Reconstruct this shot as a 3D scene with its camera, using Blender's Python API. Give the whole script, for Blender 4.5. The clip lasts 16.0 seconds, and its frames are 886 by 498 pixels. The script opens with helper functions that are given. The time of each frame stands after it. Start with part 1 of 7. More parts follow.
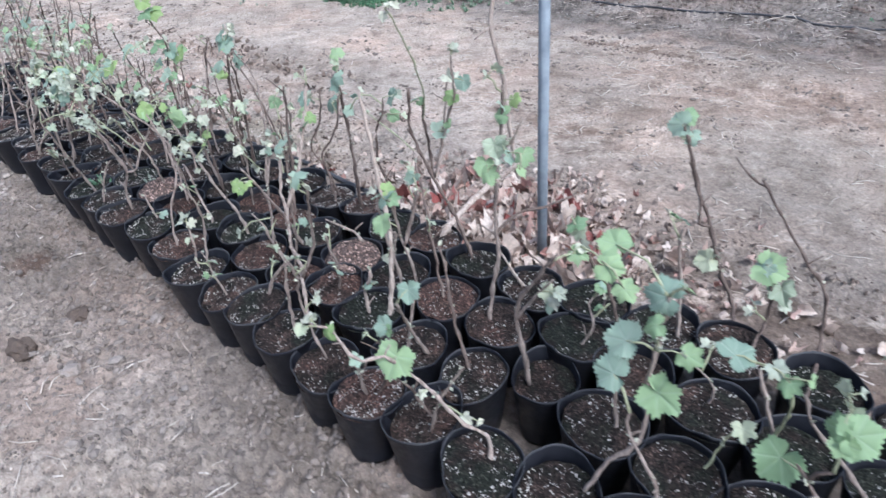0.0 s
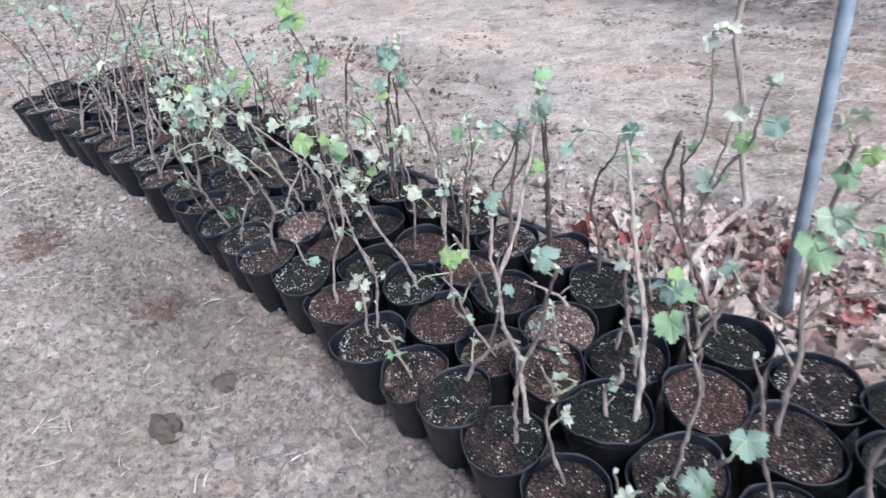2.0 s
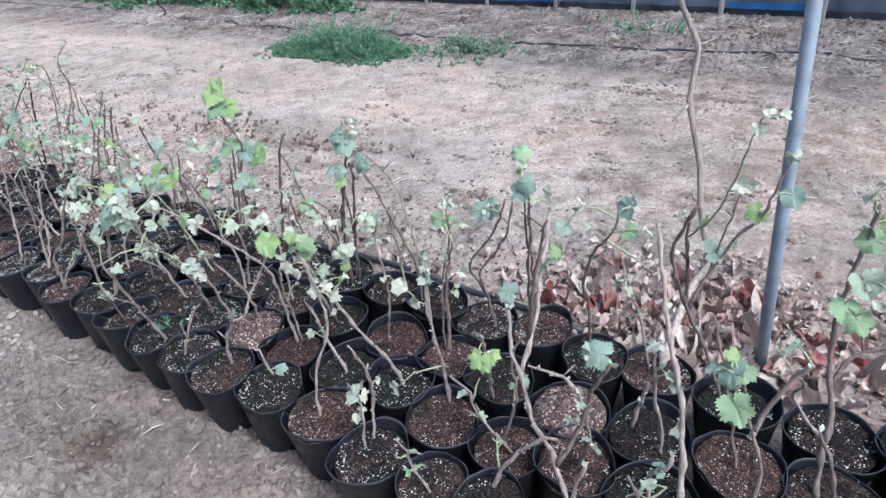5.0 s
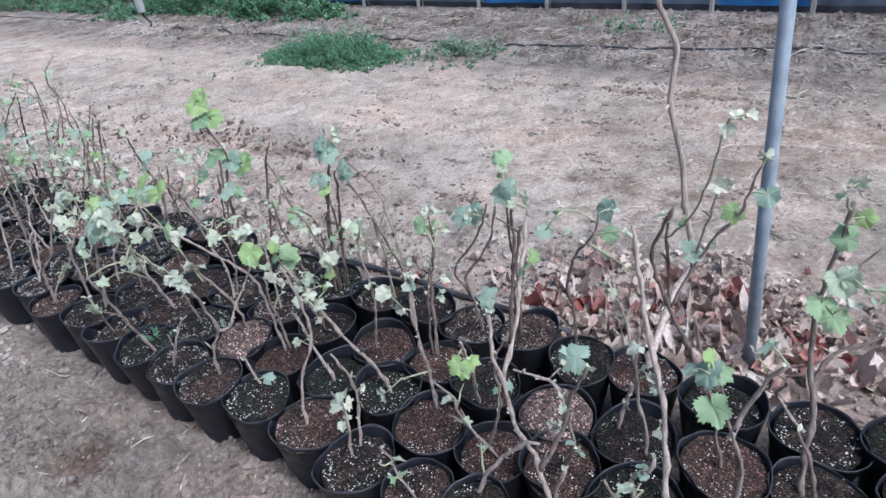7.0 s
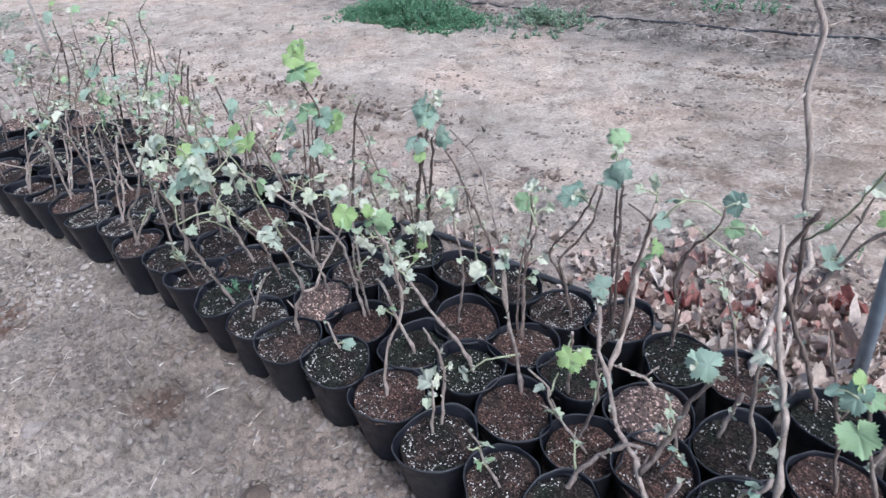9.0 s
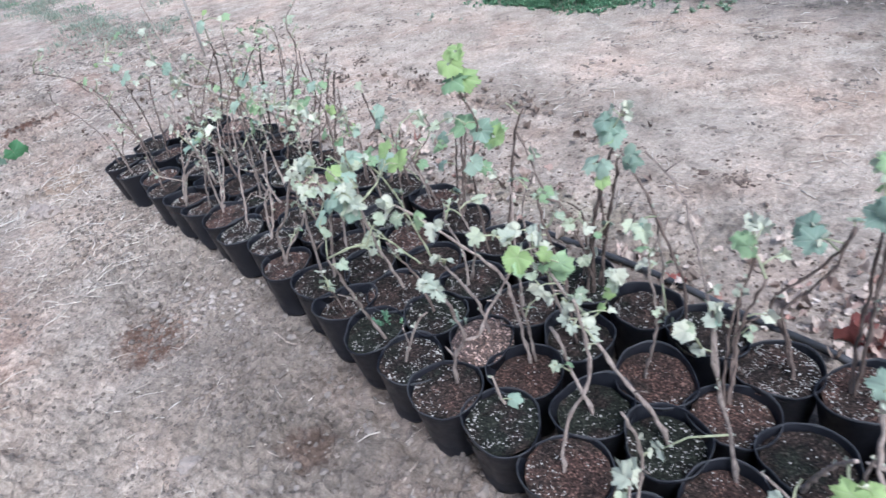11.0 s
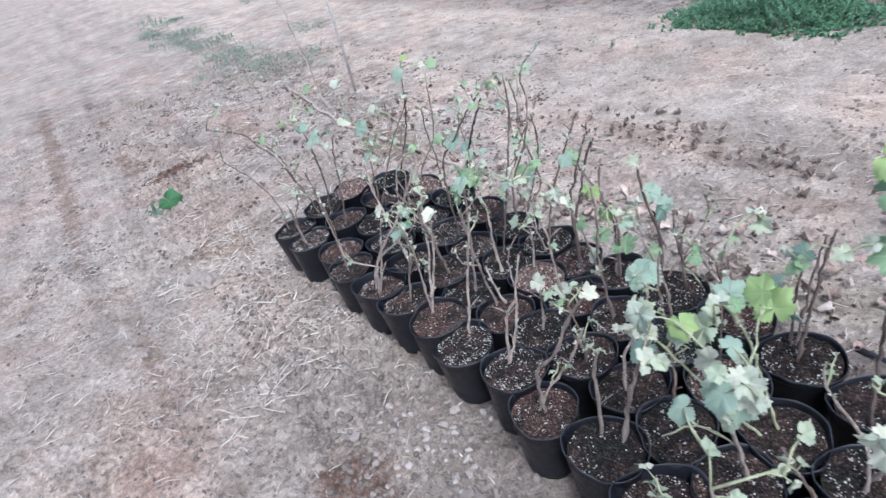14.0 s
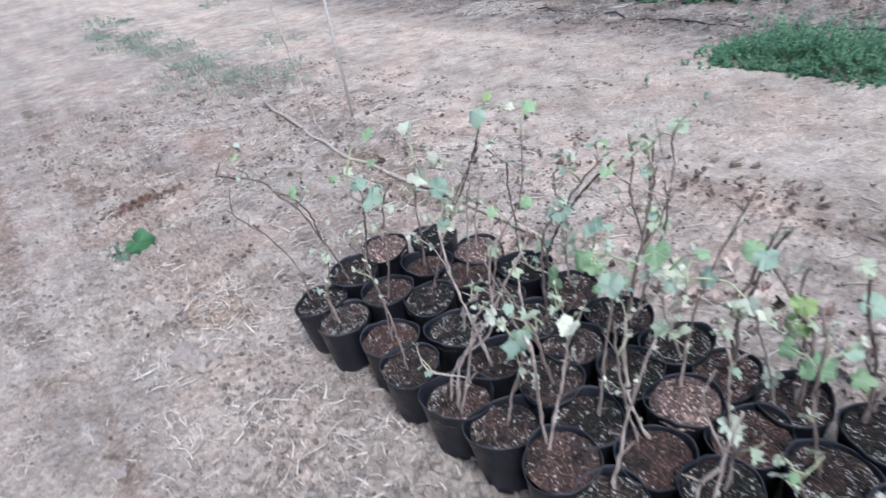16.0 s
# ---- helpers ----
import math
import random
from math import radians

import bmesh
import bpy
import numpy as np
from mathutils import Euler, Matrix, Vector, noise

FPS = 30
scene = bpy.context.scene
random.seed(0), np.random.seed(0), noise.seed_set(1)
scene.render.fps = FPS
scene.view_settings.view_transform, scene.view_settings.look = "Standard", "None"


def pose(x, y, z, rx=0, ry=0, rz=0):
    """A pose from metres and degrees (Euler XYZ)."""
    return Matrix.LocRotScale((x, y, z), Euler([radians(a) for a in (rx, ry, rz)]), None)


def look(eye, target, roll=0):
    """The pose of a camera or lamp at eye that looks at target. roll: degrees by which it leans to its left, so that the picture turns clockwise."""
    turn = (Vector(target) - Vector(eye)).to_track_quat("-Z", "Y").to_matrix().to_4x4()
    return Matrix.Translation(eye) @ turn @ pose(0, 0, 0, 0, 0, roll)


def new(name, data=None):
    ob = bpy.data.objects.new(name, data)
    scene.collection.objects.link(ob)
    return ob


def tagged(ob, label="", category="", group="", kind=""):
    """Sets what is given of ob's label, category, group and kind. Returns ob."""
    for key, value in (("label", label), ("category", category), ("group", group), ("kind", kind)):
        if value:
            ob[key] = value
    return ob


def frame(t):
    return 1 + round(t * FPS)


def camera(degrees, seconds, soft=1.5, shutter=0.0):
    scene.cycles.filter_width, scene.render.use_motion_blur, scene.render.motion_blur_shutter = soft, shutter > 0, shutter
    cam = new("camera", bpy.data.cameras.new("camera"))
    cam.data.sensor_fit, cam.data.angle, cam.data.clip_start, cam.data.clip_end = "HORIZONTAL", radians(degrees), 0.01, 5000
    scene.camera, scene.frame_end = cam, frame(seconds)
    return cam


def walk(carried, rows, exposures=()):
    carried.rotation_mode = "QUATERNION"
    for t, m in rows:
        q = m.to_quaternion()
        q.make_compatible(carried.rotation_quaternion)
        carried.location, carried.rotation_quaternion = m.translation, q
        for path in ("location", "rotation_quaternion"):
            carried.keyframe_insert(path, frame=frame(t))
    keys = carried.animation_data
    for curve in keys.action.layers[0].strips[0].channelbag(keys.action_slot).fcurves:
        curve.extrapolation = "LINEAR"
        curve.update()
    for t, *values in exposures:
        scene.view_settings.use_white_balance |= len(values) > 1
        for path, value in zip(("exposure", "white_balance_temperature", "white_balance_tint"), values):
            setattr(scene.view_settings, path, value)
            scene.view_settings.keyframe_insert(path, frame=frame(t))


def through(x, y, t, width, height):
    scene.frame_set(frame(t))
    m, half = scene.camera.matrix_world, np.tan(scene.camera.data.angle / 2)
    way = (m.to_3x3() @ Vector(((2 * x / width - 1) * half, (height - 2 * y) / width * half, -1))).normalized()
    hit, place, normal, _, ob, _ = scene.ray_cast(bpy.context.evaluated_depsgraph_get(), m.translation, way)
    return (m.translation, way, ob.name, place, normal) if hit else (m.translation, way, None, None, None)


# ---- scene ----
import itertools
cam = camera(70.1, 16.0, soft=1.45, shutter=0.4)
PATH = [
    (0, (0.265, -0.007, 1.175), (0.190, 1.634, 0.035), -4.76),
    (0.5, (0.103, 0.077, 1.184), (0.051, 1.728, 0.057), -4.01),
    (1, (-0.038, 0.149, 1.185), (-0.070, 1.804, 0.062), -3.08),
    (1.5, (-0.097, 0.240, 1.169), (-0.193, 1.891, 0.044), -3.61),
    (2, (-0.128, 0.382, 1.167), (-0.384, 1.986, 0.001), -7.91),
    (2.5, (-0.129, 0.473, 1.170), (-0.475, 2.052, -0.007), -10.28),
    (3, (-0.150, 0.493, 1.162), (-0.491, 2.055, -0.040), -11.56),
    (3.5, (-0.266, 0.519, 1.169), (-0.386, 2.124, -0.017), -8.14),
    (4, (-0.376, 0.523, 1.189), (-0.384, 2.168, 0.051), -7.73),
    (4.5, (-0.386, 0.513, 1.205), (-0.236, 2.192, 0.129), -5.68),
    (6.8, (-0.338, 0.506, 1.219), (-0.207, 2.199, 0.163), -7.14),
    (7, (-0.337, 0.506, 1.215), (-0.191, 2.196, 0.156), -7.42),
    (7.5, (-0.334, 0.509, 1.208), (-0.154, 2.173, 0.113), -6.28),
    (8, (-0.377, 0.506, 1.207), (-0.282, 2.157, 0.082), -5.88),
    (8.2, (-0.396, 0.517, 1.199), (-0.332, 2.169, 0.073), -5.51),
    (10.3, (-0.470, 0.752, 1.198), (-0.665, 2.393, 0.071), -10.58),
    (10.5, (-0.473, 0.789, 1.202), (-0.724, 2.419, 0.070), -12.31),
    (11, (-0.549, 0.839, 1.195), (-0.965, 2.435, 0.064), -12.74),
    (11.5, (-0.729, 0.863, 1.228), (-1.078, 2.496, 0.128), -9.38),
    (12, (-0.881, 0.899, 1.233), (-1.198, 2.583, 0.203), -7.52),
    (12.5, (-0.964, 0.976, 1.225), (-1.325, 2.671, 0.227), -7.58),
    (13, (-1.039, 1.150, 1.226), (-1.542, 2.807, 0.226), -10.55),
    (13.5, (-1.076, 1.292, 1.235), (-1.758, 2.872, 0.215), -16.84),
    (14, (-1.118, 1.336, 1.229), (-1.815, 2.899, 0.195), -16.33),
    (14.5, (-1.292, 1.396, 1.234), (-1.838, 3.035, 0.226), -11.52),
    (15, (-1.485, 1.469, 1.241), (-1.873, 3.138, 0.210), -10.34),
    (15.5, (-1.572, 1.557, 1.219), (-1.984, 3.214, 0.178), -8.76),
    (16, (-1.632, 1.734, 1.230), (-2.156, 3.365, 0.197), -11.62),
]
walk(cam, [(t, look(eye, target, roll)) for t, eye, target, roll in PATH], exposures=[(0.0, 1.08, 5350, 8), (2.0, 1.17, 5350, 8), (4.5, 1.17, 5350, 8), (7.0, 0.97, 5350, 8), (8.2, 0.96, 5350, 8), (10.5, 1.10, 5350, 8), (12.5, 1.09, 5350, 8), (16.0, 1.01, 5350, 8)])

# ---- light: an overcast sky ----
world = bpy.data.worlds.new("overcast_sky")
scene.world = world
world.use_nodes = True
wn = world.node_tree
sky = wn.nodes.new("ShaderNodeTexSky")
sky.sky_type, sky.sun_disc = "NISHITA", False
sky.sun_elevation, sky.sun_rotation = radians(54), radians(144)
sky.air_density, sky.dust_density, sky.ozone_density = 1.0, 6.0, 1.0
wn.links.new(sky.outputs[0], wn.nodes["Background"].inputs[0])
wn.nodes["Background"].inputs[1].default_value = 0.088
sun = new("sun", bpy.data.lights.new("sun", "SUN"))
sun.data.energy, sun.data.angle, sun.data.color = 1.5, radians(24), (1.0, 0.975, 0.96)
sun.matrix_world = look((0, 0, 0), (-0.42, 0.58, -1.0))

# ---- the bed's own directions: U along the rows of pots, V across them ----
U, V = Vector((-0.754, 0.657, 0)), Vector((0.657, 0.754, 0))


def bed(a, b, z=0.0):
    return U * a + V * b + Vector((0, 0, z))


BED_TURN = math.degrees(math.atan2(U.y, U.x))


# ---- materials ----
def material(name, rough=0.8, metal=0.0, spec=0.3):
    m = bpy.data.materials.new(name)
    m.use_nodes = True
    b = m.node_tree.nodes["Principled BSDF"]
    b.inputs["Roughness"].default_value = rough
    b.inputs["Metallic"].default_value = metal
    b.inputs["Specular IOR Level"].default_value = spec
    return m, m.node_tree, b


def node(t, kind, **values):
    n = t.nodes.new(kind)
    for k, v in values.items():
        n.inputs[k.replace("_", " ")].default_value = v
    return n


def noise_tex(t, coord, scale, detail=4.0, rough=0.55):
    n = node(t, "ShaderNodeTexNoise", Scale=scale, Detail=detail, Roughness=rough)
    t.links.new(coord, n.inputs["Vector"])
    return n.outputs["Fac"]


def ramp(t, fac, stops):
    r = t.nodes.new("ShaderNodeValToRGB")
    e = r.color_ramp.elements
    while len(e) < len(stops):
        e.new(0.5)
    for k, (p, c) in zip(e, stops):
        k.position, k.color = p, (*c, 1) if len(c) == 3 else c
    t.links.new(fac, r.inputs[0])
    return r.outputs[0]


def mix(t, fac, a, b, mode="MIX"):
    n = t.nodes.new("ShaderNodeMix")
    n.data_type, n.blend_type = "RGBA", mode
    for k, v in ((0, fac), (6, a), (7, b)):
        if hasattr(v, "links"):
            t.links.new(v, n.inputs[k])
        else:
            n.inputs[k].default_value = v if k == 0 else (*v, 1)
    return n.outputs[2]


def maths(t, op, a, b=0.0, c=0.0):
    n = t.nodes.new("ShaderNodeMath")
    n.operation = op
    for k, v in enumerate((a, b, c)):
        if hasattr(v, "links"):
            t.links.new(v, n.inputs[k])
        else:
            n.inputs[k].default_value = v
    return n.outputs[0]


def bump(t, b, height, strength=0.4, distance=0.01):
    n = node(t, "ShaderNodeBump", Strength=strength, Distance=distance)
    t.links.new(height, n.inputs["Height"])
    t.links.new(n.outputs[0], b.inputs["Normal"])


def coords(t, kind="Object"):
    return t.nodes.new("ShaderNodeTexCoord").outputs[kind]


def earthy(name, dark, light, scale, rough=0.95, grain=0.5, per_object=0.0, per_island=0.0, speck=0.0, stretch=1.0):
    """A rough mineral or woody surface: two scales of mottling and a fine bump."""
    m, t, b = material(name, rough, 0, 0.2)
    c = coords(t)
    if stretch != 1.0:
        # fibres run up the stem
        pull = t.nodes.new("ShaderNodeVectorMath")
        pull.operation = "MULTIPLY"
        t.links.new(c, pull.inputs[0])
        pull.inputs[1].default_value = (1, 1, stretch)
        c = pull.outputs[0]
    fac = noise_tex(t, c, scale, 5)
    col = ramp(t, fac, [(0.3, dark), (0.7, light)])
    fine = noise_tex(t, c, scale * 9, 3)
    col = mix(t, 0.55, col, ramp(t, fine, [(0.3, (0.5, 0.5, 0.5)), (0.7, (1.35, 1.35, 1.35))]), "MULTIPLY")
    if speck:
        # fine grit and bits of bark, each grain of its own tone
        vor = node(t, "ShaderNodeTexVoronoi", Scale=speck)
        t.links.new(c, vor.inputs["Vector"])
        grit = t.nodes.new("ShaderNodeSeparateColor")
        t.links.new(vor.outputs["Color"], grit.inputs[0])
        col = mix(t, 1.0, col, ramp(t, grit.outputs[0], [(0.0, (0.35, 0.35, 0.35)), (0.5, (1, 1, 1)), (0.86, (1.9, 1.7, 1.5)), (0.93, (5.0, 4.8, 4.5))]), "MULTIPLY")
    if per_object:
        info = t.nodes.new("ShaderNodeObjectInfo").outputs["Random"]
        col = mix(t, 1.0, col, ramp(t, info, [(0, (1 - per_object,) * 3), (1, (1 + per_object,) * 3)]), "MULTIPLY")
    if per_island:
        info = t.nodes.new("ShaderNodeNewGeometry").outputs["Random Per Island"]
        col = mix(t, 1.0, col, ramp(t, info, [(0, (1 - per_island,) * 3), (1, (1 + per_island,) * 3)]), "MULTIPLY")
    t.links.new(col, b.inputs["Base Color"])
    bump(t, b, fine, grain, 0.004)
    return m


def ground_material():
    """Dry loam: grey crumbs before the bed, smooth pinkish sand behind it, rough grey earth past the drip line."""
    m, t, b = material("dry_loam", 0.97, 0, 0.15)
    c = coords(t)
    big = noise_tex(t, c, 0.9, 6)
    mid = noise_tex(t, c, 7, 6, 0.65)
    fine = noise_tex(t, c, 70, 5, 0.7)
    sep = t.nodes.new("ShaderNodeSeparateXYZ")
    t.links.new(c, sep.inputs[0])
    across = maths(t, "ADD", maths(t, "MULTIPLY", sep.outputs[0], V.x), maths(t, "MULTIPLY", sep.outputs[1], V.y))
    wob = maths(t, "ADD", across, maths(t, "MULTIPLY", maths(t, "SUBTRACT", mid, 0.5), 1.2))
    lumps = noise_tex(t, c, 46, 7, 0.70)
    patches = noise_tex(t, c, 3.3, 7, 0.62)
    sand = ramp(t, mid, [(0.3, (0.31, 0.252, 0.208)), (0.44, (0.46, 0.384, 0.32)), (0.58, (0.54, 0.455, 0.385)), (0.74, (0.65, 0.563, 0.488))])
    crumb = ramp(t, mid, [(0.28, (0.26, 0.215, 0.182)), (0.42, (0.37, 0.31, 0.264)), (0.55, (0.44, 0.372, 0.32)), (0.72, (0.56, 0.478, 0.415))])
    mulch = noise_tex(t, c, 4.2, 7, 0.75)
    far = ramp(t, mulch, [(0.36, (0.085, 0.072, 0.064)), (0.45, (0.19, 0.163, 0.143)), (0.54, (0.28, 0.242, 0.214)), (0.68, (0.42, 0.37, 0.33))])
    z1 = t.nodes.new("ShaderNodeMapRange")
    z1.inputs[1].default_value, z1.inputs[2].default_value = 1.7, 2.4
    t.links.new(wob, z1.inputs[0])
    along = maths(t, "ADD", maths(t, "MULTIPLY", sep.outputs[0], U.x), maths(t, "MULTIPLY", sep.outputs[1], U.y))
    drift = maths(t, "MULTIPLY", maths(t, "SUBTRACT", big, 0.5), 0.9)
    damp = None
    for value, lo, hi in ((across, 0.16, 0.60), (across, 1.62, 1.36), (along, 3.5, 2.5), (along, -1.0, -0.3)):
        edge = t.nodes.new("ShaderNodeMapRange")
        edge.interpolation_type = "SMOOTHSTEP"
        edge.inputs[1].default_value, edge.inputs[2].default_value = min(lo, hi), max(lo, hi)
        edge.inputs[3].default_value, edge.inputs[4].default_value = (0, 1) if lo < hi else (1, 0)
        t.links.new(maths(t, "ADD", value, drift), edge.inputs[0])
        damp = edge.outputs[0] if damp is None else maths(t, "MULTIPLY", damp, edge.outputs[0])
    crumb = mix(t, maths(t, "MULTIPLY", damp, 0.66), crumb, ramp(t, mid, [(0.3, (0.115, 0.094, 0.08)), (0.7, (0.24, 0.20, 0.172))]))
    z2 = t.nodes.new("ShaderNodeMapRange")
    z2.inputs[1].default_value, z2.inputs[2].default_value = 3.5, 3.9
    t.links.new(wob, z2.inputs[0])
    col = mix(t, z2.outputs[0], mix(t, z1.outputs[0], crumb, sand), far)
    col = mix(t, 0.6, col, ramp(t, fine, [(0.3, (0.55, 0.54, 0.53)), (0.52, (1, 1, 1)), (0.72, (1.35, 1.35, 1.35))]), "MULTIPLY")
    col = mix(t, 0.5, col, ramp(t, big, [(0.35, (0.68, 0.66, 0.65)), (0.5, (1.0, 0.99, 0.98)), (0.65, (1.2, 1.17, 1.15))]), "MULTIPLY")
    # the bump's own noise also darkens the gaps between crumbs, as painted shade
    col = mix(t, maths(t, "SUBTRACT", 0.66, maths(t, "MULTIPLY", z1.outputs[0], 0.30)), col, ramp(t, lumps, [(0.34, (0.50, 0.49, 0.48)), (0.43, (0.86, 0.86, 0.86)), (0.52, (1.04, 1.04, 1.04)), (0.64, (1.40, 1.39, 1.38))]), "MULTIPLY")
    col = mix(t, 0.5, col, ramp(t, patches, [(0.32, (0.66, 0.65, 0.64)), (0.42, (0.92, 0.915, 0.91)), (0.55, (1.03, 1.03, 1.03)), (0.68, (1.18, 1.17, 1.16))]), "MULTIPLY")
    # shallow pits as painted shade, scuffs, and a drift from pinkish to greyer earth
    pit_shade = noise_tex(t, c, 12, 5, 0.6)
    col = mix(t, 0.55, col, ramp(t, pit_shade, [(0.30, (0.58, 0.565, 0.555)), (0.39, (0.88, 0.875, 0.87)), (0.48, (1.0, 1.0, 1.0)), (0.66, (1.09, 1.09, 1.085))]), "MULTIPLY")
    hue = noise_tex(t, c, 1.7, 4, 0.6)
    col = mix(t, 0.9, col, ramp(t, hue, [(0.36, (0.96, 0.99, 1.005)), (0.5, (1, 1, 1)), (0.64, (1.06, 0.985, 0.955))]), "MULTIPLY")
    # stains, bare patches, broad lighter and darker areas: where, how wide, what tint
    # footprints, furrows, hollows: shade painted as dark tint; the crack is tinted darker too
    for sa, sb, wa, wb, tint, strength in ((2.83, 0.38, 0.15, 0.11, (0.50, 0.38, 0.34), 1.0), (7.6, 1.2, 2.4, 1.9, (0.88, 0.87, 0.87), 0.6), (0.2, 2.4, 1.0, 1.2, (0.80, 0.79, 0.78), 0.9), (3.2, -0.1, 0.35, 0.10, (0.78, 0.72, 0.70), 0.8), (1.2, 3.0, 0.9, 0.6, (0.85, 0.83, 0.82), 0.8), (1.30, 0.50, 0.45, 0.20, (1.32, 1.32, 1.33), 0.9), (-0.1, 1.62, 0.5, 0.18, (0.62, 0.58, 0.56), 0.9), (0.3, 3.6, 0.9, 0.5, (0.86, 0.84, 0.83), 0.8), (2.06, 0.50, 0.07, 0.05, (0.70, 0.58, 0.54), 0.8), (4.50, 0.52, 0.20, 0.12, (0.76, 0.70, 0.63), 0.8),
                                           (5.80, 0.55, 0.060, 0.21, (0.36, 0.25, 0.22), 1.0), (9.6, 1.80, 3.2, 0.20, (0.74, 0.76, 0.74), 0.8), (7.84, 0.37, 0.22, 0.05, (0.60, 0.54, 0.51), 0.8), (6.25, 0.42, 0.10, 0.035, (0.55, 0.48, 0.45), 0.8), (8.9, 0.34, 0.25, 0.05, (0.62, 0.56, 0.53), 0.8), (6.35, 1.10, 0.40, 0.14, (1.0, 0.88, 0.84), 0.9), (1.75, 3.50, 0.95, 0.035, (0.66, 0.62, 0.60), 0.7), (3.5, 0.0, 0.40, 0.16, (0.93, 0.87, 0.85), 0.8), (1.45, 0.24, 0.30, 0.14, (0.93, 0.86, 0.83), 0.8),
                                           (3.40, 2.20, 0.70, 0.06, (0.78, 0.70, 0.66), 0.6), (1.30, 2.42, 0.30, 0.05, (0.68, 0.61, 0.58), 0.7), (2.25, 1.66, 0.45, 0.10, (0.80, 0.80, 0.70), 0.6),
                                           (3.95, 0.06, 0.55, 0.035, (0.78, 0.72, 0.69), 0.7), (7.4, -0.07, 2.4, 0.06, (0.68, 0.61, 0.58), 0.8), (6.4, 0.35, 0.5, 0.05, (0.65, 0.58, 0.54), 0.8), (4.75, 1.55, 0.5, 0.12, (0.68, 0.62, 0.55), 0.8),
                                           (2.80, 0.54, 0.16, 0.08, (1.30, 1.30, 1.28), 0.9), (3.95, 0.36, 0.25, 0.11, (1.18, 1.18, 1.16), 0.8), (4.75, 0.12, 0.40, 0.15, (1.14, 1.14, 1.12), 0.8), (0.95, 0.20, 0.3, 0.12, (1.15, 1.13, 1.12), 0.8)):
        da = maths(t, "DIVIDE", maths(t, "SUBTRACT", along, sa), wa)
        db = maths(t, "DIVIDE", maths(t, "SUBTRACT", across, sb), wb)
        far_off = maths(t, "SQRT", maths(t, "ADD", maths(t, "MULTIPLY", da, da), maths(t, "MULTIPLY", db, db)))
        ragged = maths(t, "ADD", far_off, maths(t, "MULTIPLY", maths(t, "SUBTRACT", maths(t, "ADD", mid, maths(t, "MULTIPLY", maths(t, "ADD", lumps, patches), 0.7)), 1.2), 2.3))
        within = t.nodes.new("ShaderNodeMapRange")
        within.interpolation_type = "SMOOTHSTEP"
        within.inputs[1].default_value, within.inputs[2].default_value = 0.55, 1.35
        within.inputs[3].default_value, within.inputs[4].default_value = strength, 0.0
        t.links.new(ragged, within.inputs[0])
        col = mix(t, within.outputs[0], col, tint, "MULTIPLY")
    # faint lanes trodden along the bed
    lane = t.nodes.new("ShaderNodeCombineXYZ")
    t.links.new(maths(t, "MULTIPLY", along, 0.55), lane.inputs[0])
    t.links.new(maths(t, "MULTIPLY", across, 3.2), lane.inputs[1])
    lanes = noise_tex(t, lane.outputs[0], 1.0, 5, 0.6)
    col = mix(t, 0.75, col, ramp(t, lanes, [(0.32, (0.74, 0.73, 0.72)), (0.5, (1, 1, 1)), (0.68, (1.14, 1.13, 1.12))]), "MULTIPLY")
    col = mix(t, 1.0, col, (0.965, 0.98, 0.985), "MULTIPLY")
    gravel = noise_tex(t, c, 210, 4, 0.7)
    col = mix(t, 0.7, col, ramp(t, gravel, [(0.34, (0.60, 0.595, 0.59)), (0.47, (0.97, 0.97, 0.97)), (0.56, (1.03, 1.03, 1.03)), (0.68, (1.38, 1.38, 1.37))]), "MULTIPLY")
    t.links.new(col, b.inputs["Base Color"])
    bump(t, b, maths(t, "ADD", maths(t, "ADD", fine, maths(t, "MULTIPLY", gravel, 0.45)), maths(t, "ADD", maths(t, "MULTIPLY", mid, 1.5), maths(t, "MULTIPLY", lumps, 2.0))), 0.75, 0.013)
    return m


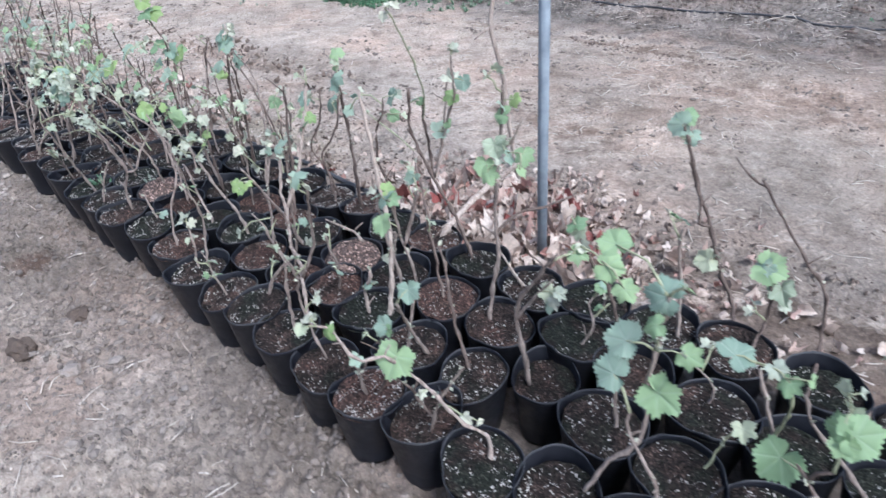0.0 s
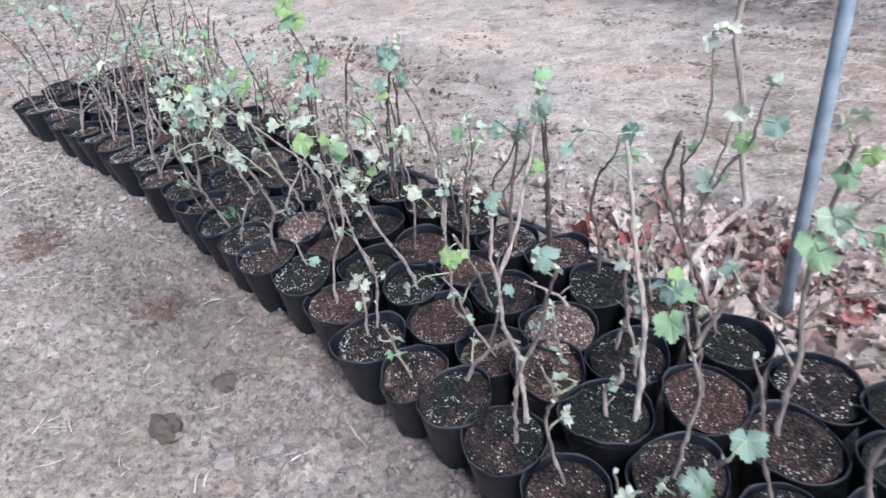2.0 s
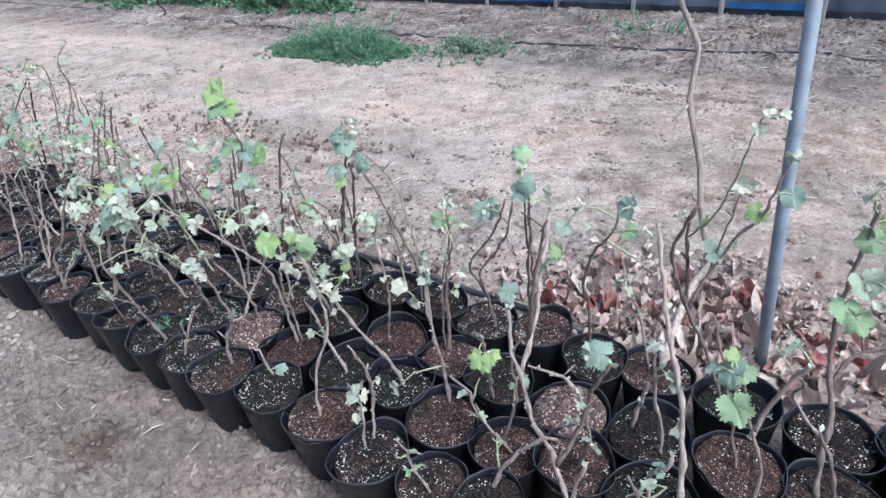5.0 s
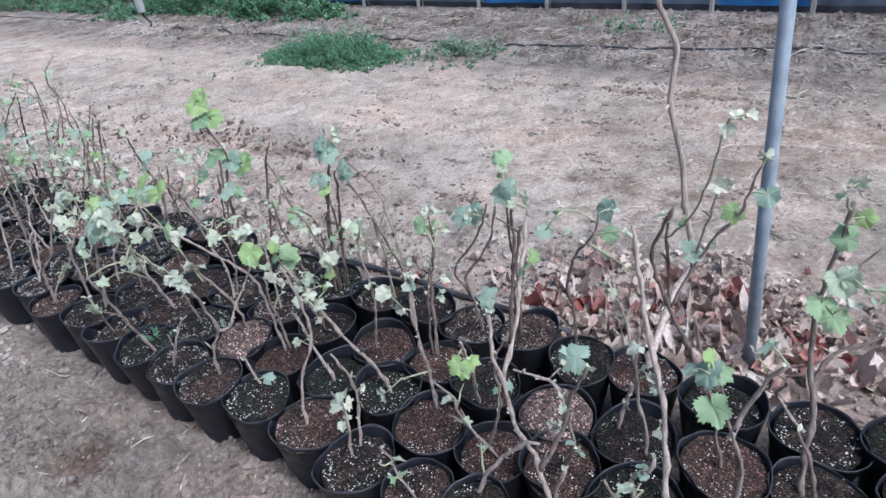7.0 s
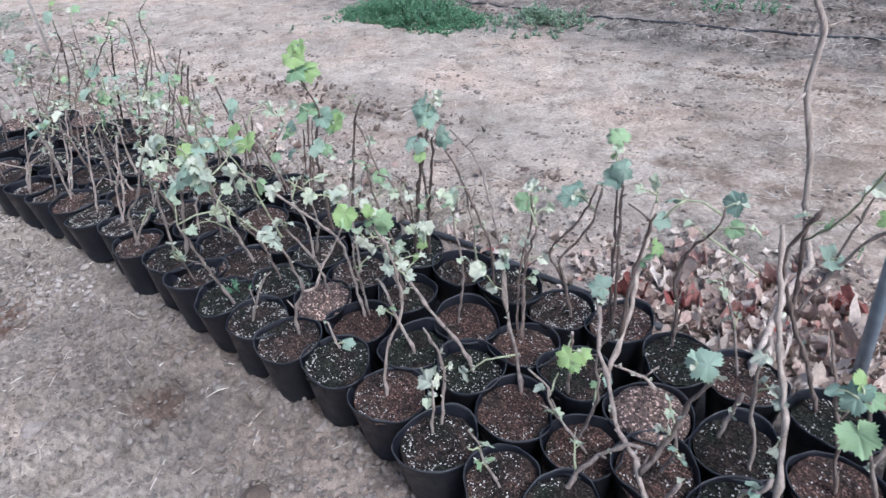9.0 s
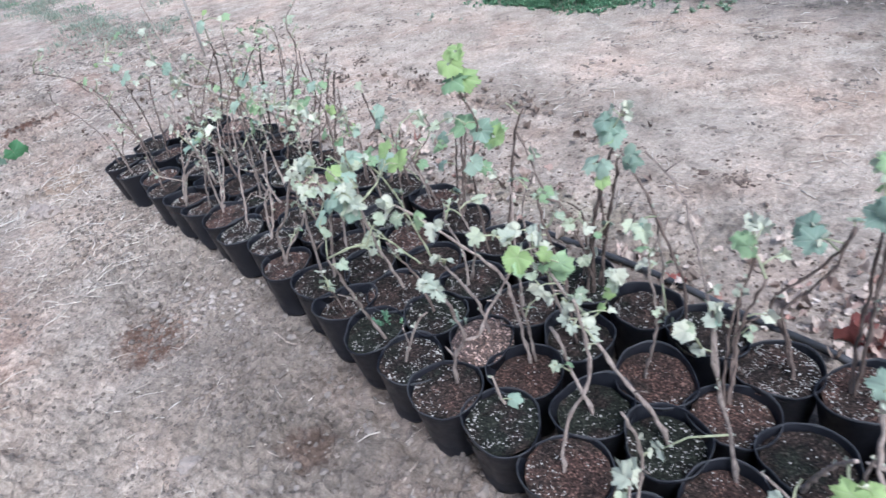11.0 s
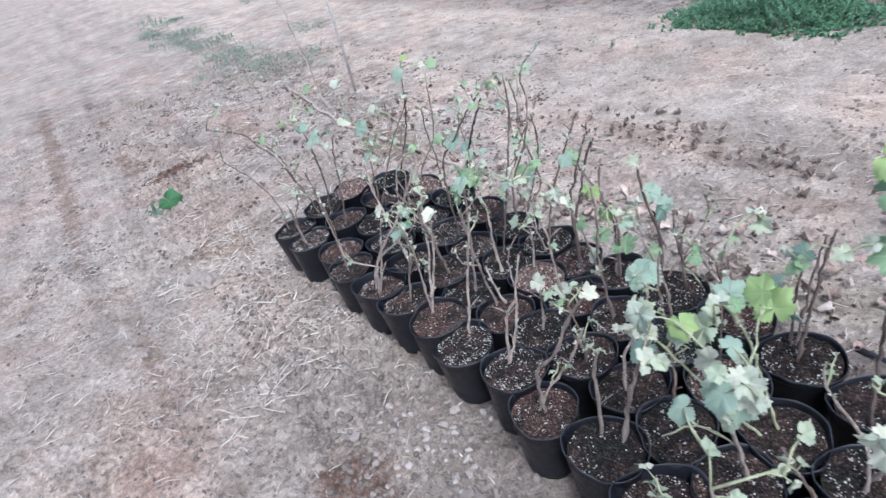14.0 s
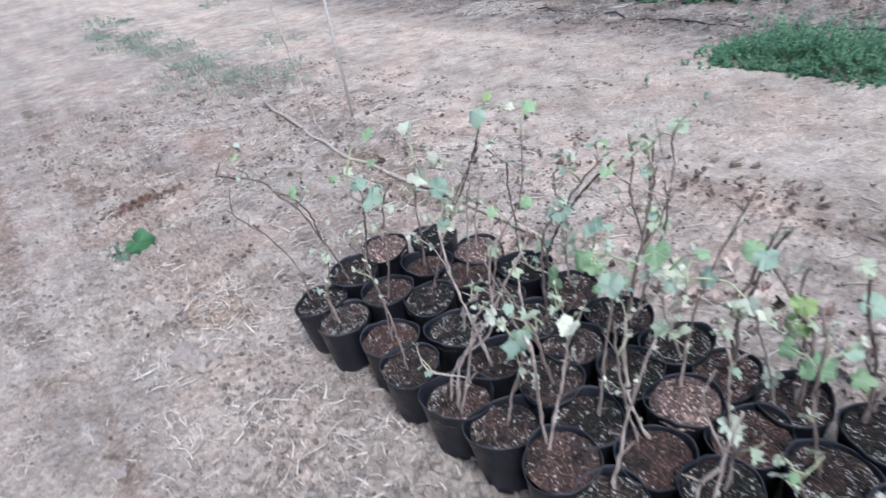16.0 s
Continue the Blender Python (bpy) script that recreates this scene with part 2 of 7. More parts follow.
def leaf_material(name, blade, vein, edge, through=0.35):
    """A vine leaf with five paler main veins fanning out from the stalk, letting some light through."""
    m, t, b = material(name, 0.62, 0, 0.35)
    c = coords(t)
    sep = t.nodes.new("ShaderNodeSeparateXYZ")
    t.links.new(c, sep.inputs[0])
    x, y = sep.outputs[0], sep.outputs[1]
    near = None
    for deg in (0, 48, -48, 104, -104):
        dx, dy = math.sin(radians(deg)), math.cos(radians(deg))
        off = maths(t, "ABSOLUTE", maths(t, "SUBTRACT", maths(t, "MULTIPLY", x, dy), maths(t, "MULTIPLY", y, dx)))
        ahead = maths(t, "LESS_THAN", maths(t, "ADD", maths(t, "MULTIPLY", x, dx), maths(t, "MULTIPLY", y, dy)), 0.0)
        off = maths(t, "ADD", off, ahead)
        near = off if near is None else maths(t, "MINIMUM", near, off)
    rnd = t.nodes.new("ShaderNodeObjectInfo").outputs["Random"]
    mott = noise_tex(t, c, 5.0, 5)
    base = mix(t, mott, blade, edge)
    base = mix(t, 1.0, base, ramp(t, rnd, [(0, (0.80, 0.85, 0.86)), (0.45, (1.05, 1.05, 1.05)), (1, (1.30, 1.24, 1.23))]), "MULTIPLY")
    col = mix(t, ramp(t, near, [(0.006, (0.75,) * 3), (0.022, (0,) * 3)]), base, vein)
    t.links.new(col, b.inputs["Base Color"])
    bump(t, b, ramp(t, near, [(0.0, (0,) * 3), (0.05, (1,) * 3)]), 0.15, 0.03)
    tr = t.nodes.new("ShaderNodeBsdfTranslucent")
    t.links.new(col, tr.inputs[0])
    mx = t.nodes.new("ShaderNodeMixShader")
    mx.inputs[0].default_value = through
    t.links.new(b.outputs[0], mx.inputs[1])
    t.links.new(tr.outputs[0], mx.inputs[2])
    t.links.new(mx.outputs[0], t.nodes["Material Output"].inputs[0])
    return m


def potting_soil(name, stops):
    """Peat in patches: mossy, nearly black, brown and rusty by turns, with grit and bits of bark."""
    m, t, b = material(name, 0.95, 0, 0.2)
    c = coords(t)
    off = t.nodes.new("ShaderNodeVectorMath")
    t.links.new(c, off.inputs[0])
    shift = t.nodes.new("ShaderNodeCombineXYZ")
    for k in range(3):
        t.links.new(maths(t, "MULTIPLY", t.nodes.new("ShaderNodeObjectInfo").outputs["Random"], 7.0 + 3 * k), shift.inputs[k])
    t.links.new(shift.outputs[0], off.inputs[1])
    c = off.outputs[0]
    patch = noise_tex(t, c, 17, 4, 0.62)
    col = ramp(t, patch, list(zip(stops, ((0.0155, 0.0178, 0.014), (0.018, 0.0142, 0.0128), (0.038, 0.028, 0.0242), (0.066, 0.041, 0.0345)))))
    fine = noise_tex(t, c, 330, 3)
    col = mix(t, 0.6, col, ramp(t, fine, [(0.3, (0.4, 0.4, 0.4)), (0.7, (1.5, 1.5, 1.5))]), "MULTIPLY")
    vor = node(t, "ShaderNodeTexVoronoi", Scale=330)
    t.links.new(c, vor.inputs["Vector"])
    grit = t.nodes.new("ShaderNodeSeparateColor")
    t.links.new(vor.outputs["Color"], grit.inputs[0])
    col = mix(t, 1.0, col, ramp(t, grit.outputs[0], [(0.0, (0.35, 0.35, 0.35)), (0.5, (1, 1, 1)), (0.86, (1.9, 1.75, 1.6)), (0.95, (4.0, 3.8, 3.6))]), "MULTIPLY")
    t.links.new(col, b.inputs["Base Color"])
    bump(t, b, maths(t, "ADD", fine, maths(t, "MULTIPLY", noise_tex(t, c, 110, 3), 2.0)), 1.0, 0.006)
    return m


def pot_plastic():
    m, t, b = material("black_pot_plastic", 0.42, 0, 0.45)
    c = coords(t)
    dust = noise_tex(t, c, 14, 5, 0.65)
    col = ramp(t, dust, [(0.43, (0.0075, 0.0086, 0.0130)), (0.63, (0.0145, 0.0155, 0.0215)), (0.83, (0.050, 0.047, 0.048))])
    # the lip is painted lighter, for its sheen as well as grey scuffs
    sep = t.nodes.new("ShaderNodeSeparateXYZ")
    t.links.new(c, sep.inputs[0])
    lip = maths(t, "GREATER_THAN", sep.outputs[2], 0.1640)
    col = mix(t, maths(t, "MULTIPLY", lip, maths(t, "MULTIPLY", dust, 0.8)), col, (0.085, 0.085, 0.09))
    t.links.new(col, b.inputs["Base Color"])
    t.links.new(ramp(t, dust, [(0.4, (0.36,) * 3), (0.75, (0.8,) * 3)]), b.inputs["Roughness"])
    bump(t, b, dust, 0.15, 0.003)
    return m


def galvanised():
    m, t, b = material("galvanised_steel", 0.6, 0.25, 0.4)
    c = coords(t)
    sp = noise_tex(t, c, 26, 5, 0.6)
    t.links.new(ramp(t, sp, [(0.3, (0.20, 0.235, 0.275)), (0.7, (0.33, 0.38, 0.425))]), b.inputs["Base Color"])
    t.links.new(ramp(t, sp, [(0.3, (0.52,) * 3), (0.7, (0.75,) * 3)]), b.inputs["Roughness"])
    bump(t, b, sp, 0.1, 0.002)
    return m


def plain(name, colour, rough=0.7, scale=20, vary=0.25, spec=0.3):
    m, t, b = material(name, rough, 0, spec)
    n = noise_tex(t, coords(t), scale, 4)
    lo, hi = [tuple(x * k for x in colour) for k in (1 - vary, 1 + vary)]
    t.links.new(ramp(t, n, [(0.3, lo), (0.7, hi)]), b.inputs["Base Color"])
    bump(t, b, n, 0.2, 0.004)
    return m


def islands(name, colours, rough=0.85, through=0.0):
    """A heap of small pieces: each island of the mesh takes its own tint."""
    m, t, b = material(name, rough, 0, 0.2)
    r = t.nodes.new("ShaderNodeNewGeometry").outputs["Random Per Island"]
    k = len(colours)
    col = ramp(t, r, [(i / max(1, k - 1), c) for i, c in enumerate(colours)])
    n = noise_tex(t, coords(t), 90, 3)
    col = mix(t, 0.5, col, ramp(t, n, [(0.3, (0.6,) * 3), (0.7, (1.3,) * 3)]), "MULTIPLY")
    t.links.new(col, b.inputs["Base Color"])
    if through:
        tr = t.nodes.new("ShaderNodeBsdfTranslucent")
        t.links.new(col, tr.inputs[0])
        mx = t.nodes.new("ShaderNodeMixShader")
        mx.inputs[0].default_value = through
        t.links.new(b.outputs[0], mx.inputs[1])
        t.links.new(tr.outputs[0], mx.inputs[2])
        t.links.new(mx.outputs[0], t.nodes["Material Output"].inputs[0])
    return m


GROUND = ground_material()
POT = pot_plastic()
STEEL = galvanised()
SOILS = {"dark": potting_soil("dark_potting_soil", (0.34, 0.50, 0.62, 0.74)),
         "red": potting_soil("red_brown_potting_soil", (0.20, 0.30, 0.41, 0.55)),
         "brown": potting_soil("brown_potting_soil", (0.27, 0.40, 0.53, 0.68)),
         "moss": potting_soil("mossy_potting_soil", (0.48, 0.60, 0.68, 0.78))}
PINK_SOIL = earthy("pinkish_brown_soil", (0.062, 0.045, 0.040), (0.175, 0.132, 0.118), 60, 0.95, 0.8, speck=260)
PERLITE = plain("white_perlite", (0.55, 0.52, 0.48), 0.9, 200, 0.2)
BARK = earthy("vine_bark", (0.15, 0.118, 0.101), (0.38, 0.315, 0.275), 120, 0.9, 0.35, 0.3, stretch=0.15)
DARK_BARK = earthy("dark_vine_bark", (0.085, 0.063, 0.054), (0.23, 0.178, 0.153), 120, 0.9, 0.35, 0.25, stretch=0.15)
TALL_BARK = earthy("tall_vine_bark", (0.25, 0.195, 0.163), (0.56, 0.475, 0.41), 110, 0.9, 0.35, stretch=0.07)
SHOOT = plain("green_shoot", (0.33, 0.345, 0.22), 0.6, 60, 0.3)
LEAVES = {"green": leaf_material("green_vine_leaf", (0.25, 0.375, 0.20), (0.34, 0.46, 0.29), (0.325, 0.445, 0.255)),
          "blue": leaf_material("blue_green_vine_leaf", (0.275, 0.375, 0.285), (0.37, 0.455, 0.37), (0.35, 0.445, 0.35)),
          "lime": leaf_material("yellow_green_vine_leaf", (0.275, 0.395, 0.15), (0.375, 0.475, 0.235), (0.335, 0.445, 0.195)),
          "pale": leaf_material("pale_downy_vine_leaf", (0.37, 0.435, 0.30), (0.46, 0.50, 0.38), (0.47, 0.51, 0.375), 0.3),
          "white": leaf_material("white_downy_vine_leaf", (0.42, 0.455, 0.35), (0.49, 0.51, 0.41), (0.51, 0.52, 0.425), 0.25)}




# ---- mesh building ----
GOLD = (1 + math.sqrt(5)) / 2
ICO = [Vector(p).normalized() for s1 in (-1, 1) for s2 in (-GOLD, GOLD) for p in ((0, s1, s2), (s1, s2, 0), (s2, 0, s1))]
EDGE = min((a - b).length for a, b in itertools.combinations(ICO, 2)) * 1.1
ICO_FACES = []
for i, j, k in itertools.combinations(range(12), 3):
    if max((ICO[i] - ICO[j]).length, (ICO[j] - ICO[k]).length, (ICO[i] - ICO[k]).length) < EDGE:
        ICO_FACES.append((i, j, k) if (ICO[j] - ICO[i]).cross(ICO[k] - ICO[i]).dot(ICO[i]) > 0 else (i, k, j))


class Soup:
    """Vertices and faces gathered for one mesh."""

    def __init__(self):
        self.v, self.f = [], []

    def tube(self, pts, radii, segs=6, cap=True):
        pts = [Vector(p) for p in pts]
        base = len(self.v)
        side = None
        for i, p in enumerate(pts):
            d = (pts[min(i + 1, len(pts) - 1)] - pts[max(i - 1, 0)]).normalized()
            if side is None:
                side = d.orthogonal().normalized()
            else:
                side = (side - d * side.dot(d)).normalized()
            up = d.cross(side)
            for k in range(segs):
                a = 2 * math.pi * k / segs
                self.v.append(p + (side * math.cos(a) + up * math.sin(a)) * radii[i])
        for i in range(len(pts) - 1):
            for k in range(segs):
                a, b = base + i * segs + k, base + i * segs + (k + 1) % segs
                self.f.append((a, b, b + segs, a + segs))
        if cap:
            self.f.append(tuple(base + k for k in reversed(range(segs))))
            self.f.append(tuple(base + (len(pts) - 1) * segs + k for k in range(segs)))

    def lathe(self, rings, segs=28, wobble=None):
        """rings: (radius, z). Not closed at the ends."""
        base = len(self.v)
        for i, (r, z) in enumerate(rings):
            for k in range(segs):
                a = 2 * math.pi * k / segs
                q = r * (wobble(a, z) if wobble else 1)
                self.v.append(Vector((q * math.cos(a), q * math.sin(a), z)))
        for i in range(len(rings) - 1):
            for k in range(segs):
                a, b = base + i * segs + k, base + i * segs + (k + 1) % segs
                self.f.append((a, b, b + segs, a + segs))
        return base

    def rock(self, at, size, rng, flat=0.7):
        """An uneven rounded pebble: a dented icosahedron."""
        base = len(self.v)
        q = Euler((rng.uniform(0, 6.3), rng.uniform(0, 6.3), rng.uniform(0, 6.3))).to_matrix()
        wide, long = rng.uniform(0.7, 1.0), rng.uniform(0.9, 1.35)
        spin = rng.uniform(0, 6.3)
        c, d = math.cos(spin), math.sin(spin)
        for k in ICO:
            p = q @ (k * rng.uniform(0.66, 1.12))
            x, y = p.x * wide, p.y * long
            self.v.append(Vector((at[0] + (x * c - y * d) * size * 0.5, at[1] + (x * d + y * c) * size * 0.5, at[2] + p.z * flat * size * 0.5)))
        self.f += [(base + a, base + b, base + e) for a, b, e in ICO_FACES]

    def grain(self, at, size, rng, flat=0.7):
        """A crumb: a dented eight-sided lump."""
        base = len(self.v)
        spin, tilt = rng.uniform(0, 6.3), rng.uniform(-0.5, 0.5)
        c, d = math.cos(spin) * size * 0.55, math.sin(spin) * size * 0.55
        for x, y, z in ((1, 0, tilt), (0, 1, 0), (-1, 0, -tilt), (0, -1, 0), (0, 0, 1), (0, 0, -1)):
            k = rng.uniform(0.65, 1.15)
            self.v.append(Vector((at[0] + (x * c - y * d) * k, at[1] + (x * d + y * c) * k, at[2] + z * k * flat * size * 0.5)))
        self.f += [(base + i, base + (i + 1) % 4, base + 4) for i in range(4)] + [(base + (i + 1) % 4, base + i, base + 5) for i in range(4)]

    def mesh(self, name, mat, smooth=True):
        me = bpy.data.meshes.new(name)
        me.from_pydata([tuple(p) for p in self.v], [], self.f)
        me.materials.append(mat)
        if smooth:
            me.polygons.foreach_set("use_smooth", [True] * len(me.polygons))
        me.update()
        return me


def part(name, mesh, parent, label="", m=None):
    ob = new(name, mesh)
    ob.parent = parent
    if m is not None:
        ob.matrix_local = m
    return tagged(ob, label)


def thing(name, at, label, category, group="", kind="", turn=0.0):
    ob = new(name)
    ob.empty_display_size = 0.05
    ob.matrix_world = pose(*at, 0, 0, turn)
    return tagged(ob, label, category, group, kind)


def fbm(x, y, s, seed=0.0):
    return noise.fractal(Vector((x * s, y * s, seed)), 1.0, 2.0, 3)


# ---- the ground: one sheet, fine near the bed and ever coarser out to the horizon ----
def lift(x, y):
    """Height of the ground: crumbs and hollows of a centimetre or so, smoother on the sand, flat under the pots."""
    a, b = x * U.x + y * U.y, x * V.x + y * V.y
    rough = 1.0 if b < 1.9 else (max(0.5, 1.0 - (b - 1.9) * 2) if b < 3.8 else min(1.7, 0.5 + (b - 3.8) * 4))
    # trodden smoother out in the open
    rough *= 1 - 0.5 * max(0.0, min(1.0, a - 2.8)) * max(0.0, min(1.0, (0.5 - b) * 2.5))
    z = 0.011 * fbm(x, y, 1.3, 3.0) + rough * (0.009 * fbm(x, y, 6.0, 7.0) + 0.0045 * fbm(x, y, 19.0, 1.0))
    out = max(-0.6 - a, a - 8.6, -0.5 - b, b - 5.2, 0.0)
    rough *= max(0.0, 1 - out / 0.6)
    z = z * max(0.0, 1 - out / 4)
    # a low bank of earth behind the pots
    z += 0.034 * math.exp(-((b - 1.46) / 0.055) ** 2) * max(0.0, min(1.0, (a - 0.9) * 3, (2.75 - a) * 3))
    # crumbs and small clods, in drifts
    drift = max(0.0, min(1.0, 0.55 + 1.3 * noise.noise(Vector((x * 2.1, y * 2.1, 5.0)))))
    c = noise.fractal(Vector((x * 36, y * 36, 2.0)), 0.7, 2.2, 3)
    z += rough * (0.25 + 0.75 * drift) * (2.5 if b < 0.8 else 1.3) * (0.012 * max(0.0, c) + 0.005 * c)
    # clods at the foot of the pots
    if b < 0.82:
        foot = max(0.0, min(1.0, (b - 0.1) * 2.5)) * max(0.15, min(1.0, 3.4 - a)) * max(0.0, 1 - out / 0.6)
        z += foot * (0.040 * max(0.0, noise.noise(Vector((x * 24, y * 24, 6.0))) - 0.10) + 0.016 * max(0.0, noise.noise(Vector((x * 55, y * 55, 9.0))) - 0.05))
    # lumpier earth beyond the end of the bed
    beyond = max(0.0, min(1.0, a - 4.0, (b - 0.2) * 2, (2.6 - b) * 2)) * max(0.0, 1 - out / 0.6)
    z += beyond * 0.022 * max(0.0, noise.fractal(Vector((x * 13, y * 13, 8.0)), 0.8, 2.0, 2) - 0.05)
    # a crack beyond the end of the bed
    if 5.6 < a < 6.0 and 0.3 < b < 0.8:
        z -= 0.030 * math.exp(-((a - 5.75 - 0.28 * (b - 0.38)) / 0.022) ** 2) * max(0.0, min(1.0, (b - 0.36) * 12, (0.75 - b) * 12)) * (0.6 + 0.8 * noise.noise(Vector((x * 25, y * 25, 0))))
    # flat under the pots
    under = max(0.0, min(1.0, (a + 0.9) * 8, (4.3 - a) * 8, (b - 0.73) * 12, (1.42 - b) * 9))
    return z + (min(z, 0.0) - 0.004 - z) * under


def axis(*stretches):
    """Places along an axis: stretches (from, to, step) one after another, then ever wider steps out to the horizon."""
    inner = []
    for lo, hi, step in stretches:
        inner += list(np.arange(lo, hi - step / 2, step))
    inner.append(hi)
    left, right = [], []
    d, p = stretches[0][2], stretches[0][0]
    e, q = step, hi
    while d < 120:
        d, e = d * 1.28, e * 1.28
        p, q = p - d, q + e
        left.append(p), right.append(q)
    return left[::-1] + inner + right


def build_ground():
    # finest before the bed, where the camera passes nearest
    along = axis((-0.6, 0.5, 0.02), (0.5, 4.9, 0.009), (4.9, 6.2, 0.014), (6.2, 8.8, 0.02))
    across = axis((-0.5, 0.80, 0.008), (0.80, 1.36, 0.04), (1.36, 2.1, 0.0105), (2.1, 4.3, 0.016), (4.3, 5.2, 0.03))
    v, f = [], []
    for b in across:
        for a in along:
            p = bed(a, b)
            near = abs(a) < 30 and abs(b) < 30
            v.append((p.x, p.y, lift(p.x, p.y) if near else 0.0))
    n = len(along)
    for j in range(len(across) - 1):
        for i in range(n - 1):
            k = j * n + i
            f.append((k, k + n, k + n + 1, k + 1))
    me = bpy.data.meshes.new("ground")
    me.from_pydata(v, [], f)
    me.materials.append(GROUND)
    me.polygons.foreach_set("use_smooth", [True] * len(f))
    return tagged(new("ground", me), "dry grey-brown loam with crumbs and smooth trodden sand", "ground", kind="structure")


build_ground()

# ---- pots, soil and perlite: a few shapes shared by all ----
POT_H, POT_R, SOIL_Z = 0.166, 0.080, 0.156


def pot_mesh(seed):
    rng = random.Random(seed)
    p1, p2, amp = rng.uniform(0, 6.3), rng.uniform(0, 6.3), rng.uniform(0.045, 0.095)

    def wobble(a, z):
        k = z / POT_H
        return 1 + k * amp * (math.cos(2 * a + p1) + 0.6 * math.cos(3 * a + p2)) + k * (0.009 * math.sin(5 * a + p2) + 0.006 * math.sin(9 * a + 2 * p1))

    s = Soup()
    r0, r1 = POT_R * 0.74, POT_R
    out = [(0.001, 0.004), (r0 - 0.006, 0.004), (r0, 0.001), (r0 + 0.001, 0.010), (r0 + (r1 - r0) * 0.5, 0.08), (r1 - 0.0016, POT_H - 0.010), (r1 + 0.0004, POT_H - 0.0075),
           (r1 + 0.0006, POT_H - 0.001), (r1 - 0.0004, POT_H), (r1 - 0.0018, POT_H - 0.001), (r1 - 0.0024, POT_H - 0.006), (r1 - 0.005, SOIL_Z - 0.012), (r0 + 0.006, 0.07)]
    first = s.lathe(out, 36, wobble)
    # the lip sags and dents here and there, the wall is creased
    for v in s.v[first:]:
        a, k = math.atan2(v.y, v.x), v.z / POT_H
        v.z += k ** 6 * (0.0032 * math.sin(2 * a + p2) + 0.0016 * math.sin(5 * a + p1) + 0.0010 * math.sin(11 * a + 3 * p1))
        crease = 0.0022 * noise.noise(Vector((a * 3.2, v.z * 26, seed * 2.3)))
        v.x += math.cos(a) * crease
        v.y += math.sin(a) * crease
    return s.mesh("pot", POT)


def soil_mesh(seed, mat):
    rng = random.Random(seed)
    s = Soup()
    segs, rings = 28, 10
    s.v.append(Vector((0, 0, SOIL_Z + rng.uniform(0.0, 0.008))))
    for i in range(1, rings + 1):
        r = (POT_R - 0.0055) * i / rings
        for k in range(segs):
            a = 2 * math.pi * k / segs
            z = SOIL_Z + 0.004 * noise.noise(Vector((r * 45 * math.cos(a), r * 45 * math.sin(a), seed))) + 0.0055 * noise.noise(Vector((r * 150 * math.cos(a), r * 150 * math.sin(a), seed))) + 0.003 * math.cos(a + seed) * r / POT_R
            if i == rings:
                z -= 0.004
            s.v.append(Vector((r * math.cos(a), r * math.sin(a), z)))
    for k in range(segs):
        s.f.append((0, 1 + k, 1 + (k + 1) % segs))
    for i in range(rings - 1):
        for k in range(segs):
            a, b = 1 + i * segs + k, 1 + i * segs + (k + 1) % segs
            s.f.append((a, a + segs, b + segs, b))
    return s.mesh("soil", mat)


def heap_mesh(seed):
    """Crumbly soil heaped above the rim, with coarse lumps."""
    s = Soup()
    segs, rings = 30, 12
    s.v.append(Vector((0, 0, SOIL_Z + 0.030)))
    for i in range(1, rings + 1):
        w = i / rings
        r = (POT_R - 0.0050) * w
        for k in range(segs):
            a = 2 * math.pi * k / segs
            x, y = r * math.cos(a), r * math.sin(a)
            z = SOIL_Z + 0.030 * (1 - w ** 2.5) + 0.010 * noise.noise(Vector((x * 60, y * 60, seed))) + 0.006 * noise.noise(Vector((x * 150, y * 150, seed)))
            s.v.append(Vector((x, y, z - (0.006 if i == rings else 0))))
    for k in range(segs):
        s.f.append((0, 1 + k, 1 + (k + 1) % segs))
    for i in range(rings - 1):
        for k in range(segs):
            a, b = 1 + i * segs + k, 1 + i * segs + (k + 1) % segs
            s.f.append((a, a + segs, b + segs, b))
    return s.mesh("soil", PINK_SOIL)


def perlite_mesh(seed, count):
    rng = random.Random(seed)
    s = Soup()
    for _ in range(count):
        r, a = (POT_R - 0.010) * math.sqrt(rng.random()), rng.uniform(0, 6.283)
        if rng.random() < 0.35:
            r = (POT_R - 0.010) * rng.uniform(0.75, 1)
        x, y = r * math.cos(a), r * math.sin(a)
        if noise.noise(Vector((x * 38, y * 38, seed * 1.7))) < rng.uniform(-0.35, 0.3):
            continue
        s.grain((x, y, SOIL_Z + 0.0015 + 0.004 * noise.noise(Vector((x * 45, y * 45, 1)))), rng.choice((0.0014, 0.0018, 0.0022, 0.0026, 0.0032, 0.0044)), rng, 0.8)
    return s.mesh("perlite", PERLITE, False)


POTS = [pot_mesh(i) for i in range(6)]
SOIL_MESHES = {k: [soil_mesh(i, m) for i in range(3)] for k, m in SOILS.items()}
HEAPS = [heap_mesh(i) for i in range(2)]
PERLITES = {k: [perlite_mesh(10 * j + i, n) for i in range(3)] for j, (k, n) in enumerate({"few": 110, "some": 270, "many": 430, "white": 640}.items())}


